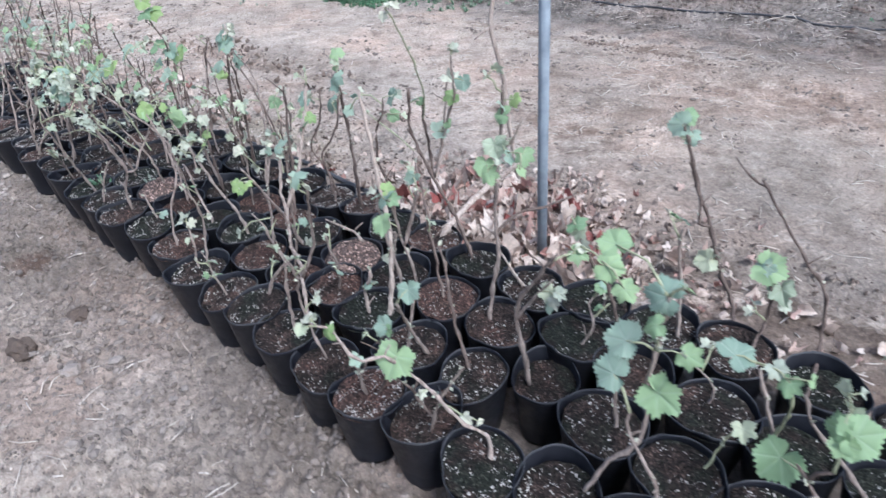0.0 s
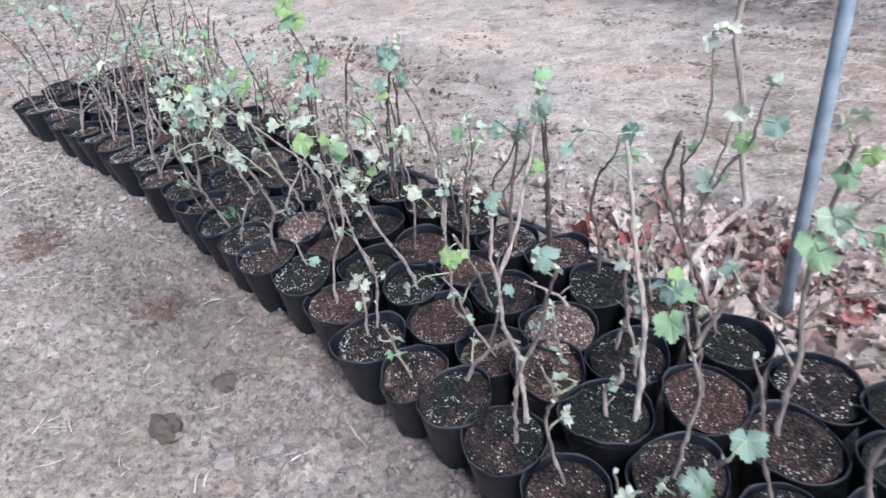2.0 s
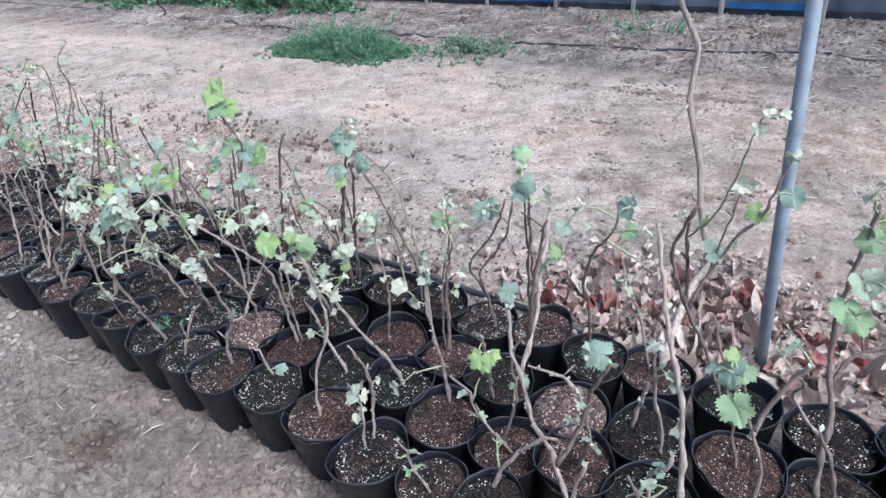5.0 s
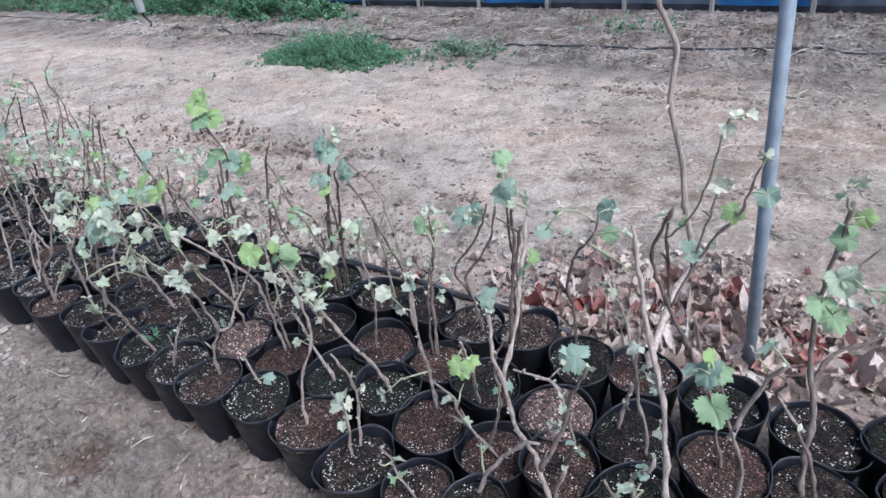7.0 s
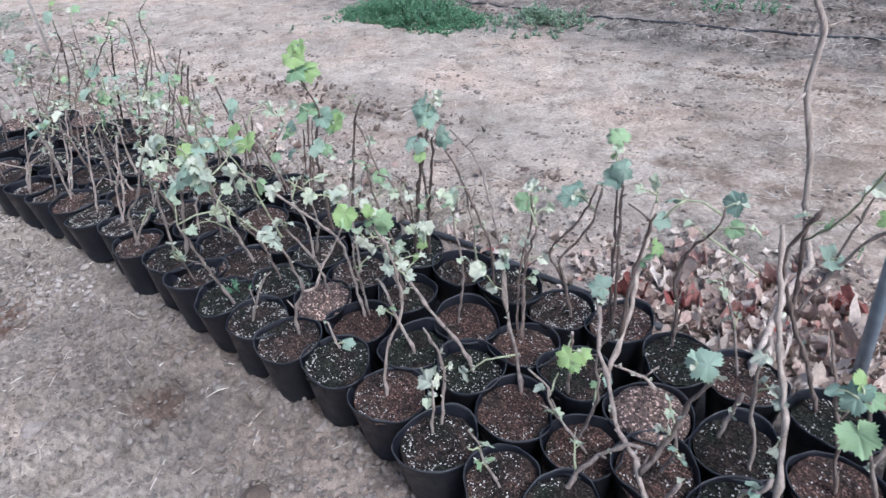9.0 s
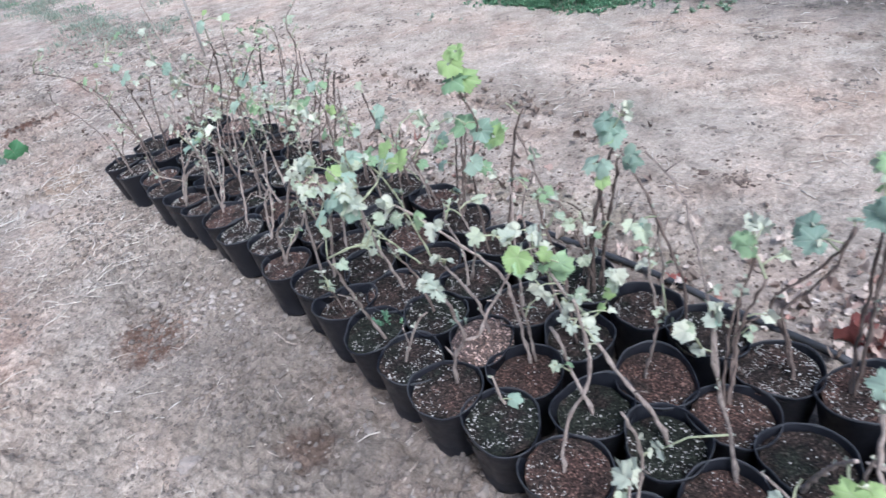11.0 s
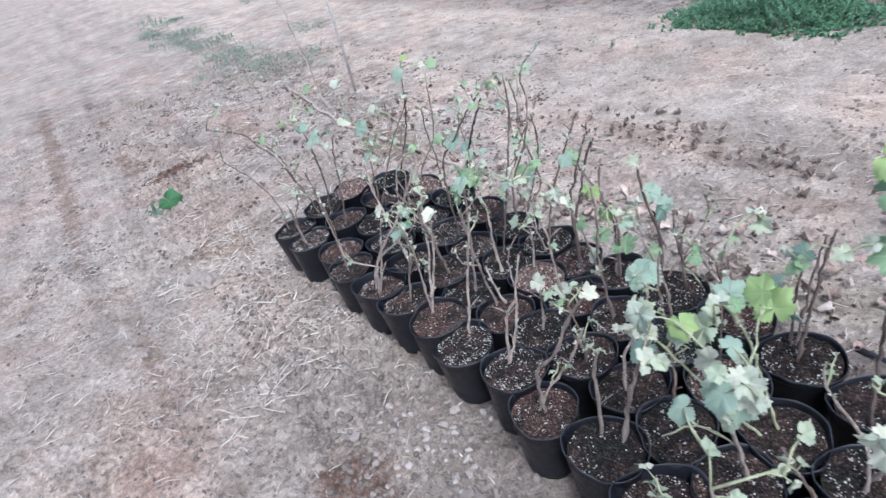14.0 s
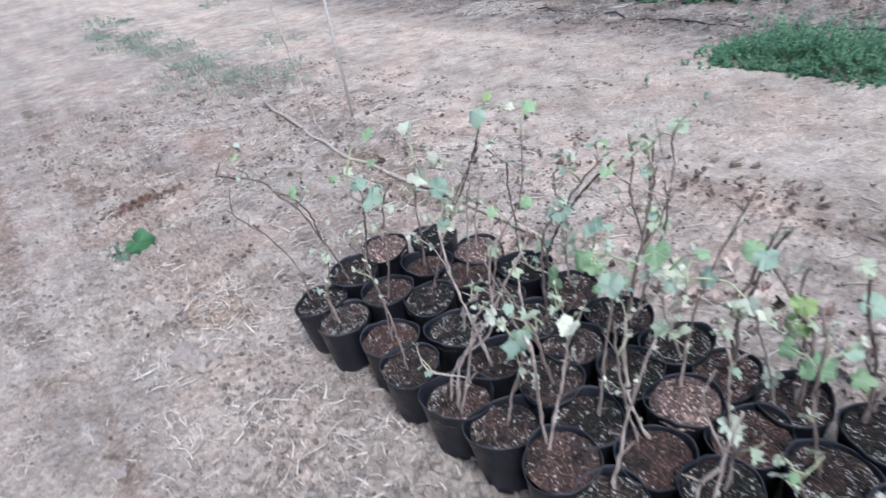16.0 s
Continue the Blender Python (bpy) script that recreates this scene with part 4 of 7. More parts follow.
cane("bark", 5, (-0.133, 1.102, 0.150), (-0.113, 1.101, 0.199), (-0.093, 1.099, 0.249), (-0.065, 1.094, 0.330))
branch("green", 3.2, (-0.133, 1.106, 0.178), (-0.131, 1.070, 0.288), (-0.127, 1.040, 0.360), (-0.101, 0.977, 0.447), (-0.079, 0.911, 0.506))
cane("bark", 5, (-0.247, 1.074, 0.150), (-0.204, 1.075, 0.220), (-0.163, 1.071, 0.282), (-0.143, 1.073, 0.336))
cane("green", 3, (-0.068, 1.004, 0.150), (-0.063, 1.004, 0.211), (-0.064, 1.003, 0.243))
cane("dark", 4, (-0.025, 1.260, 0.150), (-0.009, 1.380, 0.225), (0.010, 1.374, 0.343))
cane("bark", 4.5, (0.126, 1.290, 0.150), (0.149, 1.291, 0.271), (0.171, 1.281, 0.388), (0.167, 1.277, 0.448))
cane("bark", 4, (0.274, 0.751, 0.150), (0.297, 0.773, 0.194), (0.334, 0.751, 0.217), (0.390, 0.737, 0.272), (0.425, 0.724, 0.307), (0.472, 0.697, 0.355), (0.490, 0.658, 0.364), (0.519, 0.643, 0.401), (0.537, 0.640, 0.434), (0.549, 0.620, 0.445))
cane("bark", 4.5, (0.614, 0.873, 0.150), (0.615, 0.906, 0.234), (0.615, 0.932, 0.318), (0.637, 0.936, 0.381), (0.657, 0.936, 0.443), (0.673, 0.935, 0.506))
branch("bark", 4.8, (0.638, 0.939, 0.399), (0.628, 0.944, 0.449), (0.607, 0.946, 0.519), (0.589, 0.941, 0.556))
cane("bark", 4.5, (0.569, 0.904, 0.150), (0.550, 0.840, 0.276), (0.505, 0.773, 0.416))
cane("pale", 6, (0.688, 0.936, 0.150), (0.713, 0.971, 0.234), (0.748, 1.008, 0.349), (0.782, 1.022, 0.427), (0.813, 1.033, 0.515), (0.831, 1.040, 0.595), (0.847, 1.040, 0.673))
cane("bark", 5, (0.869, 1.084, 0.150), (0.852, 1.089, 0.228), (0.844, 1.090, 0.278))
cane("bark", 4.6, (0.768, 1.029, 0.150), (0.785, 1.032, 0.217), (0.813, 1.029, 0.325), (0.820, 1.024, 0.433), (0.819, 1.020, 0.486))
cane("bark", 4.8, (0.772, 0.910, 0.150), (0.782, 0.916, 0.232), (0.755, 0.911, 0.263), (0.749, 0.914, 0.301))
cane("dark", 5.5, (0.750, 1.276, 0.150), (0.782, 1.264, 0.248), (0.821, 1.239, 0.362), (0.852, 1.207, 0.481), (0.853, 1.194, 0.534), (0.830, 1.177, 0.605), (0.814, 1.163, 0.648))
branch("dark", 4, (0.825, 1.226, 0.385), (0.828, 1.230, 0.466), (0.836, 1.227, 0.545), (0.836, 1.224, 0.596))
branch("green", 2.4, (0.836, 1.224, 0.540), (0.795, 1.193, 0.610), (0.770, 1.161, 0.676), (0.747, 1.110, 0.765), (0.733, 1.066, 0.829), (0.724, 1.034, 0.869))
branch("bark", 3.5, (0.815, 1.229, 0.386), (0.789, 1.230, 0.463), (0.756, 1.224, 0.554), (0.715, 1.207, 0.631), (0.699, 1.190, 0.697), (0.687, 1.175, 0.744))
branch("bark", 3, (0.794, 1.229, 0.462), (0.778, 1.236, 0.541), (0.762, 1.237, 0.617), (0.757, 1.236, 0.653))
cane("bark", 5.8, (0.519, 1.065, 0.150), (0.530, 1.097, 0.226), (0.536, 1.128, 0.311), (0.554, 1.146, 0.378), (0.567, 1.169, 0.484), (0.563, 1.181, 0.577), (0.557, 1.184, 0.662), (0.556, 1.182, 0.700))
branch("dark", 4.5, (0.549, 1.146, 0.366), (0.527, 1.193, 0.393), (0.480, 1.230, 0.408), (0.432, 1.274, 0.431))
branch("pale", 3.4, (0.553, 1.176, 0.532), (0.531, 1.178, 0.582), (0.509, 1.175, 0.622), (0.496, 1.172, 0.645))
cane("bark", 5.5, (0.336, 0.969, 0.150), (0.353, 0.975, 0.214), (0.372, 0.977, 0.278), (0.373, 0.983, 0.346), (0.343, 0.986, 0.403), (0.313, 0.985, 0.456), (0.286, 0.980, 0.501))
branch("bark", 4, (0.374, 0.979, 0.312), (0.349, 0.987, 0.350), (0.302, 0.996, 0.425))
cane("dark", 4.4, (0.193, 1.135, 0.150), (0.220, 1.132, 0.247), (0.246, 1.122, 0.343), (0.283, 1.098, 0.423), (0.312, 1.070, 0.527))
cane("bark", 5.6, (0.848, 0.825, 0.150), (0.907, 0.865, 0.225), (0.939, 0.879, 0.261), (0.978, 0.882, 0.295), (1.009, 0.897, 0.339), (1.029, 0.910, 0.375), (1.055, 0.918, 0.412), (1.067, 0.938, 0.459), (1.083, 0.952, 0.502))
branch("pale", 5, (1.029, 0.910, 0.375), (1.029, 0.955, 0.449), (1.034, 0.996, 0.534), (1.034, 1.026, 0.611), (1.035, 1.039, 0.654))
branch("dark", 3.8, (1.027, 0.945, 0.431), (1.031, 0.952, 0.514), (1.021, 0.957, 0.596), (1.012, 0.957, 0.653), (1.003, 0.957, 0.685))
cane("bark", 5, (0.864, 0.750, 0.150), (0.867, 0.754, 0.234), (0.863, 0.759, 0.318), (0.848, 0.765, 0.379))
cane("bark", 5.2, (1.052, 0.787, 0.150), (1.032, 0.814, 0.202), (1.005, 0.835, 0.246), (0.959, 0.855, 0.294), (0.934, 0.851, 0.304))
branch("bark", 4.5, (0.911, 0.874, 0.237), (0.901, 0.875, 0.332), (0.876, 0.869, 0.451), (0.851, 0.859, 0.512))
cane("bark", 4.6, (0.995, 1.102, 0.150), (1.020, 1.104, 0.190), (1.062, 1.080, 0.220), (1.095, 1.057, 0.243))
cane("bark", 4.5, (1.164, 1.011, 0.150), (1.120, 0.934, 0.327), (1.067, 0.833, 0.509))
cane("dark", 4.2, (1.037, 1.270, 0.150), (1.034, 1.263, 0.259), (1.045, 1.241, 0.364), (1.020, 1.225, 0.461), (0.989, 1.212, 0.507))
branch("dark", 2.8, (0.991, 1.211, 0.507), (0.971, 1.217, 0.538), (0.970, 1.219, 0.574))
branch("green", 2.6, (0.984, 1.213, 0.504), (0.936, 1.228, 0.470), (0.892, 1.239, 0.437))
cane("dark", 4.2, (1.184, 1.260, 0.150), (1.197, 1.270, 0.279), (1.199, 1.273, 0.389), (1.200, 1.263, 0.526))
cane("dark", 4, (1.300, 1.274, 0.150), (1.318, 1.253, 0.249), (1.335, 1.225, 0.337), (1.281, 1.227, 0.422), (1.243, 1.222, 0.494), (1.222, 1.212, 0.552))
cane("dark", 4.2, (1.379, 1.138, 0.150), (1.360, 1.141, 0.237), (1.349, 1.132, 0.331), (1.307, 1.117, 0.475))
cane("bark", 4.8, (1.243, 0.973, 0.150), (1.278, 1.003, 0.198), (1.336, 1.045, 0.281), (1.366, 1.073, 0.335), (1.382, 1.098, 0.379))
branch("bark", 3.8, (1.336, 1.045, 0.281), (1.380, 1.095, 0.349), (1.449, 1.153, 0.455), (1.511, 1.187, 0.548), (1.578, 1.180, 0.611))
cane("dark", 3.6, (1.367, 1.119, 0.150), (1.374, 1.136, 0.217), (1.379, 1.161, 0.322), (1.366, 1.188, 0.424), (1.370, 1.193, 0.513))
cane("pale", 4.2, (1.562, 1.266, 0.150), (1.578, 1.260, 0.285), (1.592, 1.239, 0.423))
cane("dark", 4, (1.819, 1.259, 0.150), (1.762, 1.239, 0.316), (1.700, 1.205, 0.472), (1.671, 1.185, 0.535))
cane("dark", 4.2, (1.761, 1.252, 0.150), (1.712, 1.242, 0.381), (1.672, 1.221, 0.518), (1.658, 1.210, 0.565))
cane("dark", 3.2, (1.716, 1.211, 0.150), (1.722, 1.184, 0.284), (1.710, 1.157, 0.427), (1.714, 1.110, 0.492))
cane("bark", 4.8, (1.372, 0.960, 0.150), (1.413, 0.966, 0.196), (1.454, 0.959, 0.235), (1.491, 0.957, 0.276), (1.541, 0.953, 0.338), (1.584, 0.951, 0.400), (1.622, 0.945, 0.456), (1.652, 0.938, 0.506))
branch("green", 2.4, (1.544, 0.974, 0.364), (1.530, 0.989, 0.399), (1.518, 1.004, 0.448))
cane("bark", 4, (1.339, 0.762, 0.150), (1.333, 0.771, 0.231), (1.331, 0.771, 0.298))
cane("bark", 3.8, (1.351, 0.816, 0.150), (1.348, 0.829, 0.253), (1.353, 0.825, 0.320), (1.364, 0.801, 0.394))
cane("bark", 3.8, (1.480, 0.778, 0.150), (1.483, 0.797, 0.255), (1.459, 0.830, 0.353), (1.452, 0.838, 0.411), (1.454, 0.831, 0.489), (1.454, 0.815, 0.567))
cane("bark", 4, (1.721, 0.975, 0.150), (1.727, 0.972, 0.227), (1.733, 0.962, 0.314), (1.729, 0.963, 0.366))
cane("bark", 4.6, (1.799, 0.801, 0.150), (1.786, 0.798, 0.246), (1.754, 0.815, 0.307), (1.743, 0.797, 0.383), (1.731, 0.777, 0.448), (1.719, 0.753, 0.502))
branch("bark", 3.4, (1.754, 0.815, 0.307), (1.733, 0.834, 0.314), (1.723, 0.863, 0.368), (1.705, 0.895, 0.417), (1.693, 0.915, 0.455))
cane("bark", 3.8, (1.674, 0.833, 0.150), (1.682, 0.820, 0.196), (1.686, 0.814, 0.245))
cane("bark", 4.2, (2.057, 0.793, 0.150), (2.072, 0.771, 0.233), (2.079, 0.756, 0.291), (2.083, 0.743, 0.357), (2.084, 0.726, 0.428))
cane("bark", 4, (1.720, 0.956, 0.150), (1.745, 0.964, 0.204), (1.775, 0.978, 0.284), (1.799, 0.980, 0.340), (1.835, 0.952, 0.399), (1.870, 0.915, 0.457), (1.899, 0.877, 0.512), (1.924, 0.835, 0.565))
cane("dark", 4, (1.272, 1.234, 0.150), (1.308, 1.248, 0.252), (1.324, 1.252, 0.304), (1.283, 1.272, 0.366), (1.259, 1.285, 0.422), (1.248, 1.294, 0.498))
cane("dark", 4.5, (1.180, 1.259, 0.150), (1.179, 1.259, 0.304), (1.186, 1.264, 0.410), (1.188, 1.257, 0.550))
cane("dark", 3.4, (1.380, 1.165, 0.150), (1.376, 1.172, 0.278), (1.369, 1.171, 0.388))
cane("dark", 4.8, (2.109, 1.289, 0.150), (2.106, 1.320, 0.276), (2.101, 1.339, 0.384), (2.090, 1.351, 0.465), (2.063, 1.364, 0.526))
branch("dark", 3.4, (2.086, 1.353, 0.465), (2.047, 1.340, 0.426), (1.995, 1.315, 0.373), (1.949, 1.296, 0.333))
cane("dark", 3.8, (2.327, 1.316, 0.150), (2.313, 1.336, 0.285), (2.291, 1.347, 0.426))
cane("dark", 4.2, (2.099, 1.177, 0.150), (2.099, 1.177, 0.402), (2.086, 1.194, 0.494), (2.071, 1.205, 0.554), (2.085, 1.192, 0.613), (2.091, 1.183, 0.654))
cane("dark", 5, (1.713, 1.199, 0.150), (1.713, 1.199, 0.349), (1.709, 1.207, 0.434), (1.694, 1.213, 0.519), (1.674, 1.214, 0.580))
cane("dark", 4, (1.725, 1.249, 0.150), (1.725, 1.248, 0.314), (1.734, 1.247, 0.431), (1.738, 1.243, 0.488))
cane("dark", 3.8, (1.542, 1.245, 0.150), (1.542, 1.245, 0.275), (1.582, 1.242, 0.388), (1.616, 1.232, 0.488), (1.651, 1.212, 0.574))
cane("dark", 4.2, (1.739, 1.191, 0.150), (1.739, 1.191, 0.279), (1.770, 1.184, 0.361), (1.796, 1.173, 0.430), (1.813, 1.154, 0.444))
cane("bark", 4.6, (2.178, 0.950, 0.150), (2.180, 0.922, 0.249), (2.173, 0.895, 0.355), (2.153, 0.876, 0.453), (2.124, 0.868, 0.528))
branch("green", 2.6, (2.166, 0.889, 0.410), (2.205, 0.893, 0.470), (2.239, 0.882, 0.511), (2.262, 0.871, 0.536), (2.286, 0.843, 0.548))
branch("green", 2.6, (2.142, 0.878, 0.472), (2.163, 0.931, 0.482), (2.195, 0.994, 0.502))
branch("green", 2.6, (2.179, 0.925, 0.284), (2.231, 0.881, 0.310), (2.260, 0.823, 0.305))
cane("dark", 4, (2.027, 0.930, 0.150), (2.048, 0.920, 0.252), (2.066, 0.898, 0.323), (2.079, 0.879, 0.384))
cane("green", 3, (2.215, 1.054, 0.150), (2.248, 0.980, 0.261), (2.270, 0.917, 0.382), (2.284, 0.840, 0.515))
cane("green", 3, (2.207, 1.079, 0.150), (2.222, 1.055, 0.275), (2.233, 1.018, 0.416), (2.246, 0.974, 0.510))
cane("bark", 4.2, (3.315, 0.758, 0.150), (3.329, 0.793, 0.236), (3.321, 0.839, 0.294), (3.307, 0.880, 0.337), (3.294, 0.930, 0.411), (3.270, 0.993, 0.515))
cane("bark", 3.8, (3.081, 0.812, 0.150), (3.147, 0.867, 0.202), (3.212, 0.917, 0.261), (3.278, 0.962, 0.326), (3.330, 1.001, 0.385))
cane("bark", 3.8, (3.196, 0.804, 0.150), (3.174, 0.826, 0.252), (3.151, 0.842, 0.329), (3.143, 0.824, 0.403))
cane("bark", 3.8, (2.916, 0.828, 0.150), (2.912, 0.851, 0.244), (2.905, 0.868, 0.325), (2.891, 0.884, 0.421), (2.869, 0.899, 0.514))
cane("bark", 3.8, (2.967, 0.965, 0.150), (2.984, 0.952, 0.244), (2.991, 0.941, 0.380), (2.987, 0.937, 0.466))
cane("bark", 4.6, (2.768, 0.844, 0.150), (2.764, 0.858, 0.232), (2.757, 0.869, 0.288), (2.736, 0.885, 0.326))
cane("bark", 5, (2.566, 0.794, 0.150), (2.580, 0.804, 0.253), (2.546, 0.833, 0.313), (2.520, 0.858, 0.394), (2.480, 0.880, 0.468))
cane("bark", 4, (2.770, 0.963, 0.150), (2.763, 0.974, 0.233), (2.760, 0.975, 0.302))
cane("bark", 4.2, (2.486, 0.958, 0.150), (2.506, 0.985, 0.222), (2.495, 1.016, 0.271), (2.491, 1.054, 0.354), (2.500, 1.060, 0.389))
cane("bark", 4.8, (2.446, 0.847, 0.150), (2.448, 0.851, 0.304), (2.437, 0.855, 0.364))
cane("bark", 6, (2.391, 0.870, 0.150), (2.385, 0.886, 0.266), (2.358, 0.900, 0.390), (2.345, 0.903, 0.423))
cane("bark", 3.6, (2.834, 1.099, 0.150), (2.845, 1.094, 0.239), (2.847, 1.092, 0.344), (2.854, 1.077, 0.407))
cane("bark", 3.6, (2.969, 1.108, 0.150), (2.963, 1.118, 0.243), (2.959, 1.120, 0.317))
cane("bark", 3.8, (2.816, 1.208, 0.150), (2.827, 1.205, 0.239), (2.851, 1.179, 0.381), (2.851, 1.174, 0.432))
cane("pale", 3.8, (2.793, 1.259, 0.150), (2.788, 1.268, 0.258), (2.776, 1.273, 0.346))
cane("dark", 4.8, (2.693, 1.260, 0.150), (2.693, 1.312, 0.224), (2.700, 1.314, 0.322), (2.712, 1.303, 0.388), (2.718, 1.293, 0.484))
cane("dark", 4.2, (2.606, 1.330, 0.150), (2.623, 1.325, 0.267), (2.617, 1.328, 0.333), (2.604, 1.331, 0.381))
branch("dark", 3.4, (2.628, 1.321, 0.266), (2.639, 1.315, 0.331), (2.635, 1.316, 0.379))
cane("dark", 4.6, (2.919, 1.240, 0.150), (2.919, 1.240, 0.360), (2.908, 1.254, 0.416), (2.896, 1.267, 0.480), (2.874, 1.282, 0.550))
cane("dark", 4, (3.558, 1.293, 0.150), (3.466, 1.270, 0.322), (3.351, 1.247, 0.481), (3.223, 1.220, 0.617))
cane("dark", 3.8, (3.164, 1.237, 0.150), (3.164, 1.237, 0.312), (3.156, 1.257, 0.417), (3.154, 1.261, 0.539), (3.146, 1.257, 0.657))
branch("dark", 3.2, (3.166, 1.239, 0.386), (3.143, 1.269, 0.470), (3.120, 1.293, 0.535))
cane("dark", 4.4, (2.283, 1.260, 0.150), (2.282, 1.295, 0.275), (2.275, 1.302, 0.347), (2.267, 1.305, 0.410), (2.252, 1.306, 0.475))
cane("dark", 3.4, (3.987, 0.852, 0.150), (4.008, 0.840, 0.224), (4.030, 0.817, 0.311), (4.045, 0.799, 0.386), (4.056, 0.775, 0.442), (4.062, 0.749, 0.480), (4.071, 0.708, 0.548), (4.070, 0.598, 0.612))
branch("dark", 3, (4.027, 0.818, 0.306), (3.983, 0.789, 0.434), (3.951, 0.745, 0.513), (3.927, 0.706, 0.554))
cane("dark", 3, (3.995, 0.712, 0.150), (4.031, 0.718, 0.248), (4.073, 0.684, 0.362), (4.097, 0.640, 0.428), (4.112, 0.610, 0.476), (4.119, 0.634, 0.548))
cane("bark", 4.6, (3.372, 0.910, 0.150), (3.409, 0.912, 0.221), (3.456, 0.910, 0.323), (3.487, 0.913, 0.410), (3.507, 0.921, 0.496))
cane("bark", 3.4, (3.929, 0.899, 0.150), (3.824, 0.879, 0.329), (3.732, 0.844, 0.471), (3.641, 0.810, 0.590))
cane("bark", 4.4, (3.410, 1.016, 0.150), (3.426, 1.004, 0.284), (3.433, 0.984, 0.403))
cane("bark", 3.6, (3.351, 0.765, 0.150), (3.364, 0.802, 0.211), (3.343, 0.854, 0.251), (3.324, 0.897, 0.286), (3.343, 0.925, 0.369), (3.357, 0.958, 0.470), (3.330, 1.002, 0.519))
cane("bark", 3.8, (3.084, 0.819, 0.150), (3.092, 0.821, 0.260), (3.092, 0.820, 0.369), (3.094, 0.806, 0.464))
cane("bark", 4, (3.062, 0.959, 0.150), (3.056, 0.979, 0.297), (3.043, 0.988, 0.419), (3.031, 0.987, 0.507))
cane("pale", 4.6, (3.067, 1.059, 0.150), (3.072, 1.060, 0.265), (3.065, 1.061, 0.363))
cane("bark", 4.2, (2.960, 1.001, 0.150), (2.986, 0.977, 0.217), (2.994, 0.974, 0.262))
cane("bark", 3.6, (3.031, 1.216, 0.150), (3.064, 1.196, 0.280), (3.077, 1.183, 0.375))
cane("dark", 3.6, (3.349, 1.122, 0.150), (3.349, 1.122, 0.405), (3.322, 1.162, 0.490), (3.281, 1.201, 0.573), (3.240, 1.229, 0.628))
cane("dark", 3.4, (3.548, 1.186, 0.150), (3.547, 1.185, 0.353), (3.552, 1.185, 0.457), (3.545, 1.188, 0.548))
cane("dark", 3.6, (4.000, 1.275, 0.150), (3.818, 1.255, 0.406), (3.682, 1.208, 0.583))
cane("dark", 3.8, (3.301, 1.260, 0.150), (3.301, 1.421, 0.198), (3.318, 1.421, 0.319), (3.334, 1.409, 0.422), (3.325, 1.412, 0.504), (3.326, 1.400, 0.588))
cane("dark", 3.6, (3.209, 1.260, 0.150), (3.209, 1.348, 0.311), (3.189, 1.365, 0.407), (3.191, 1.361, 0.515))
cane("dark", 4.8, (2.936, 1.255, 0.150), (2.935, 1.254, 0.264), (2.917, 1.275, 0.367), (2.893, 1.288, 0.469), (2.859, 1.293, 0.537))
cane("dark", 4.4, (2.784, 1.260, 0.150), (2.784, 1.269, 0.324), (2.819, 1.257, 0.397), (2.854, 1.239, 0.471), (2.864, 1.233, 0.496))
cane("dark", 3.6, (3.021, 1.204, 0.150), (3.011, 1.255, 0.345), (2.973, 1.319, 0.522), (2.960, 1.335, 0.570))
cane("dark", 3.4, (3.177, 1.130, 0.150), (3.164, 1.195, 0.343), (3.147, 1.232, 0.491), (3.130, 1.250, 0.615))
branch("dark", 3.2, (3.153, 1.263, 0.338), (3.147, 1.290, 0.467), (3.135, 1.313, 0.591), (3.135, 1.303, 0.647))
cane("dark", 3.2, (3.543, 1.059, 0.150), (3.537, 1.119, 0.335), (3.510, 1.190, 0.457), (3.497, 1.204, 0.618))
cane("dark", 3.2, (3.777, 1.006, 0.150), (3.753, 1.124, 0.373), (3.712, 1.229, 0.540))
cane("bark", 3.8, (3.067, 0.803, 0.150), (3.059, 0.854, 0.307), (3.051, 0.874, 0.410), (3.048, 0.877, 0.452))
cane("bark", 3.6, (3.297, 0.755, 0.150), (3.290, 0.794, 0.255), (3.284, 0.817, 0.340))
cane("bark", 4, (2.748, 0.821, 0.150), (2.737, 0.861, 0.219), (2.732, 0.886, 0.335), (2.720, 0.911, 0.447))
cane("bark", 3.8, (2.584, 0.782, 0.150), (2.575, 0.817, 0.195), (2.555, 0.870, 0.254), (2.540, 0.915, 0.333))
cane("dark", 3.8, (2.800, 1.265, 0.150), (2.804, 1.278, 0.307), (2.814, 1.251, 0.405), (2.804, 1.258, 0.508))
cane("dark", 3.6, (2.328, 1.298, 0.150), (2.326, 1.310, 0.272), (2.312, 1.321, 0.399))
cane("dark", 3.4, (2.684, 1.260, 0.150), (2.689, 1.497, 0.246), (2.690, 1.491, 0.328))

# pots whose canes cannot be told apart
WILD = random.Random(8)
for a, b, vine in VINES:
    if "canes" not in vine:
        wild_cane(a, b, vine, WILD)

# leaves
leaf(0.268, 1.401, 0.597, 0.058, "blue")
leaf(0.244, 1.416, 0.610, 0.046, "green")
leaf(0.226, 1.405, 0.572, 0.039, "blue")
leaf(0.249, 1.400, 0.579, 0.026, "pale")
leaf(0.171, 1.439, 0.262, 0.060, "pale")
leaf(0.151, 1.451, 0.270, 0.032, "white")
leaf(0.106, 0.867, 0.479, 0.067, "blue")
leaf(0.102, 0.830, 0.442, 0.063, "blue")
leaf(0.009, 0.859, 0.407, 0.075, "green")
leaf(0.061, 0.888, 0.576, 0.063, "blue")
leaf(0.052, 0.858, 0.538, 0.039, "green")
leaf(-0.007, 0.900, 0.473, 0.046, "green")
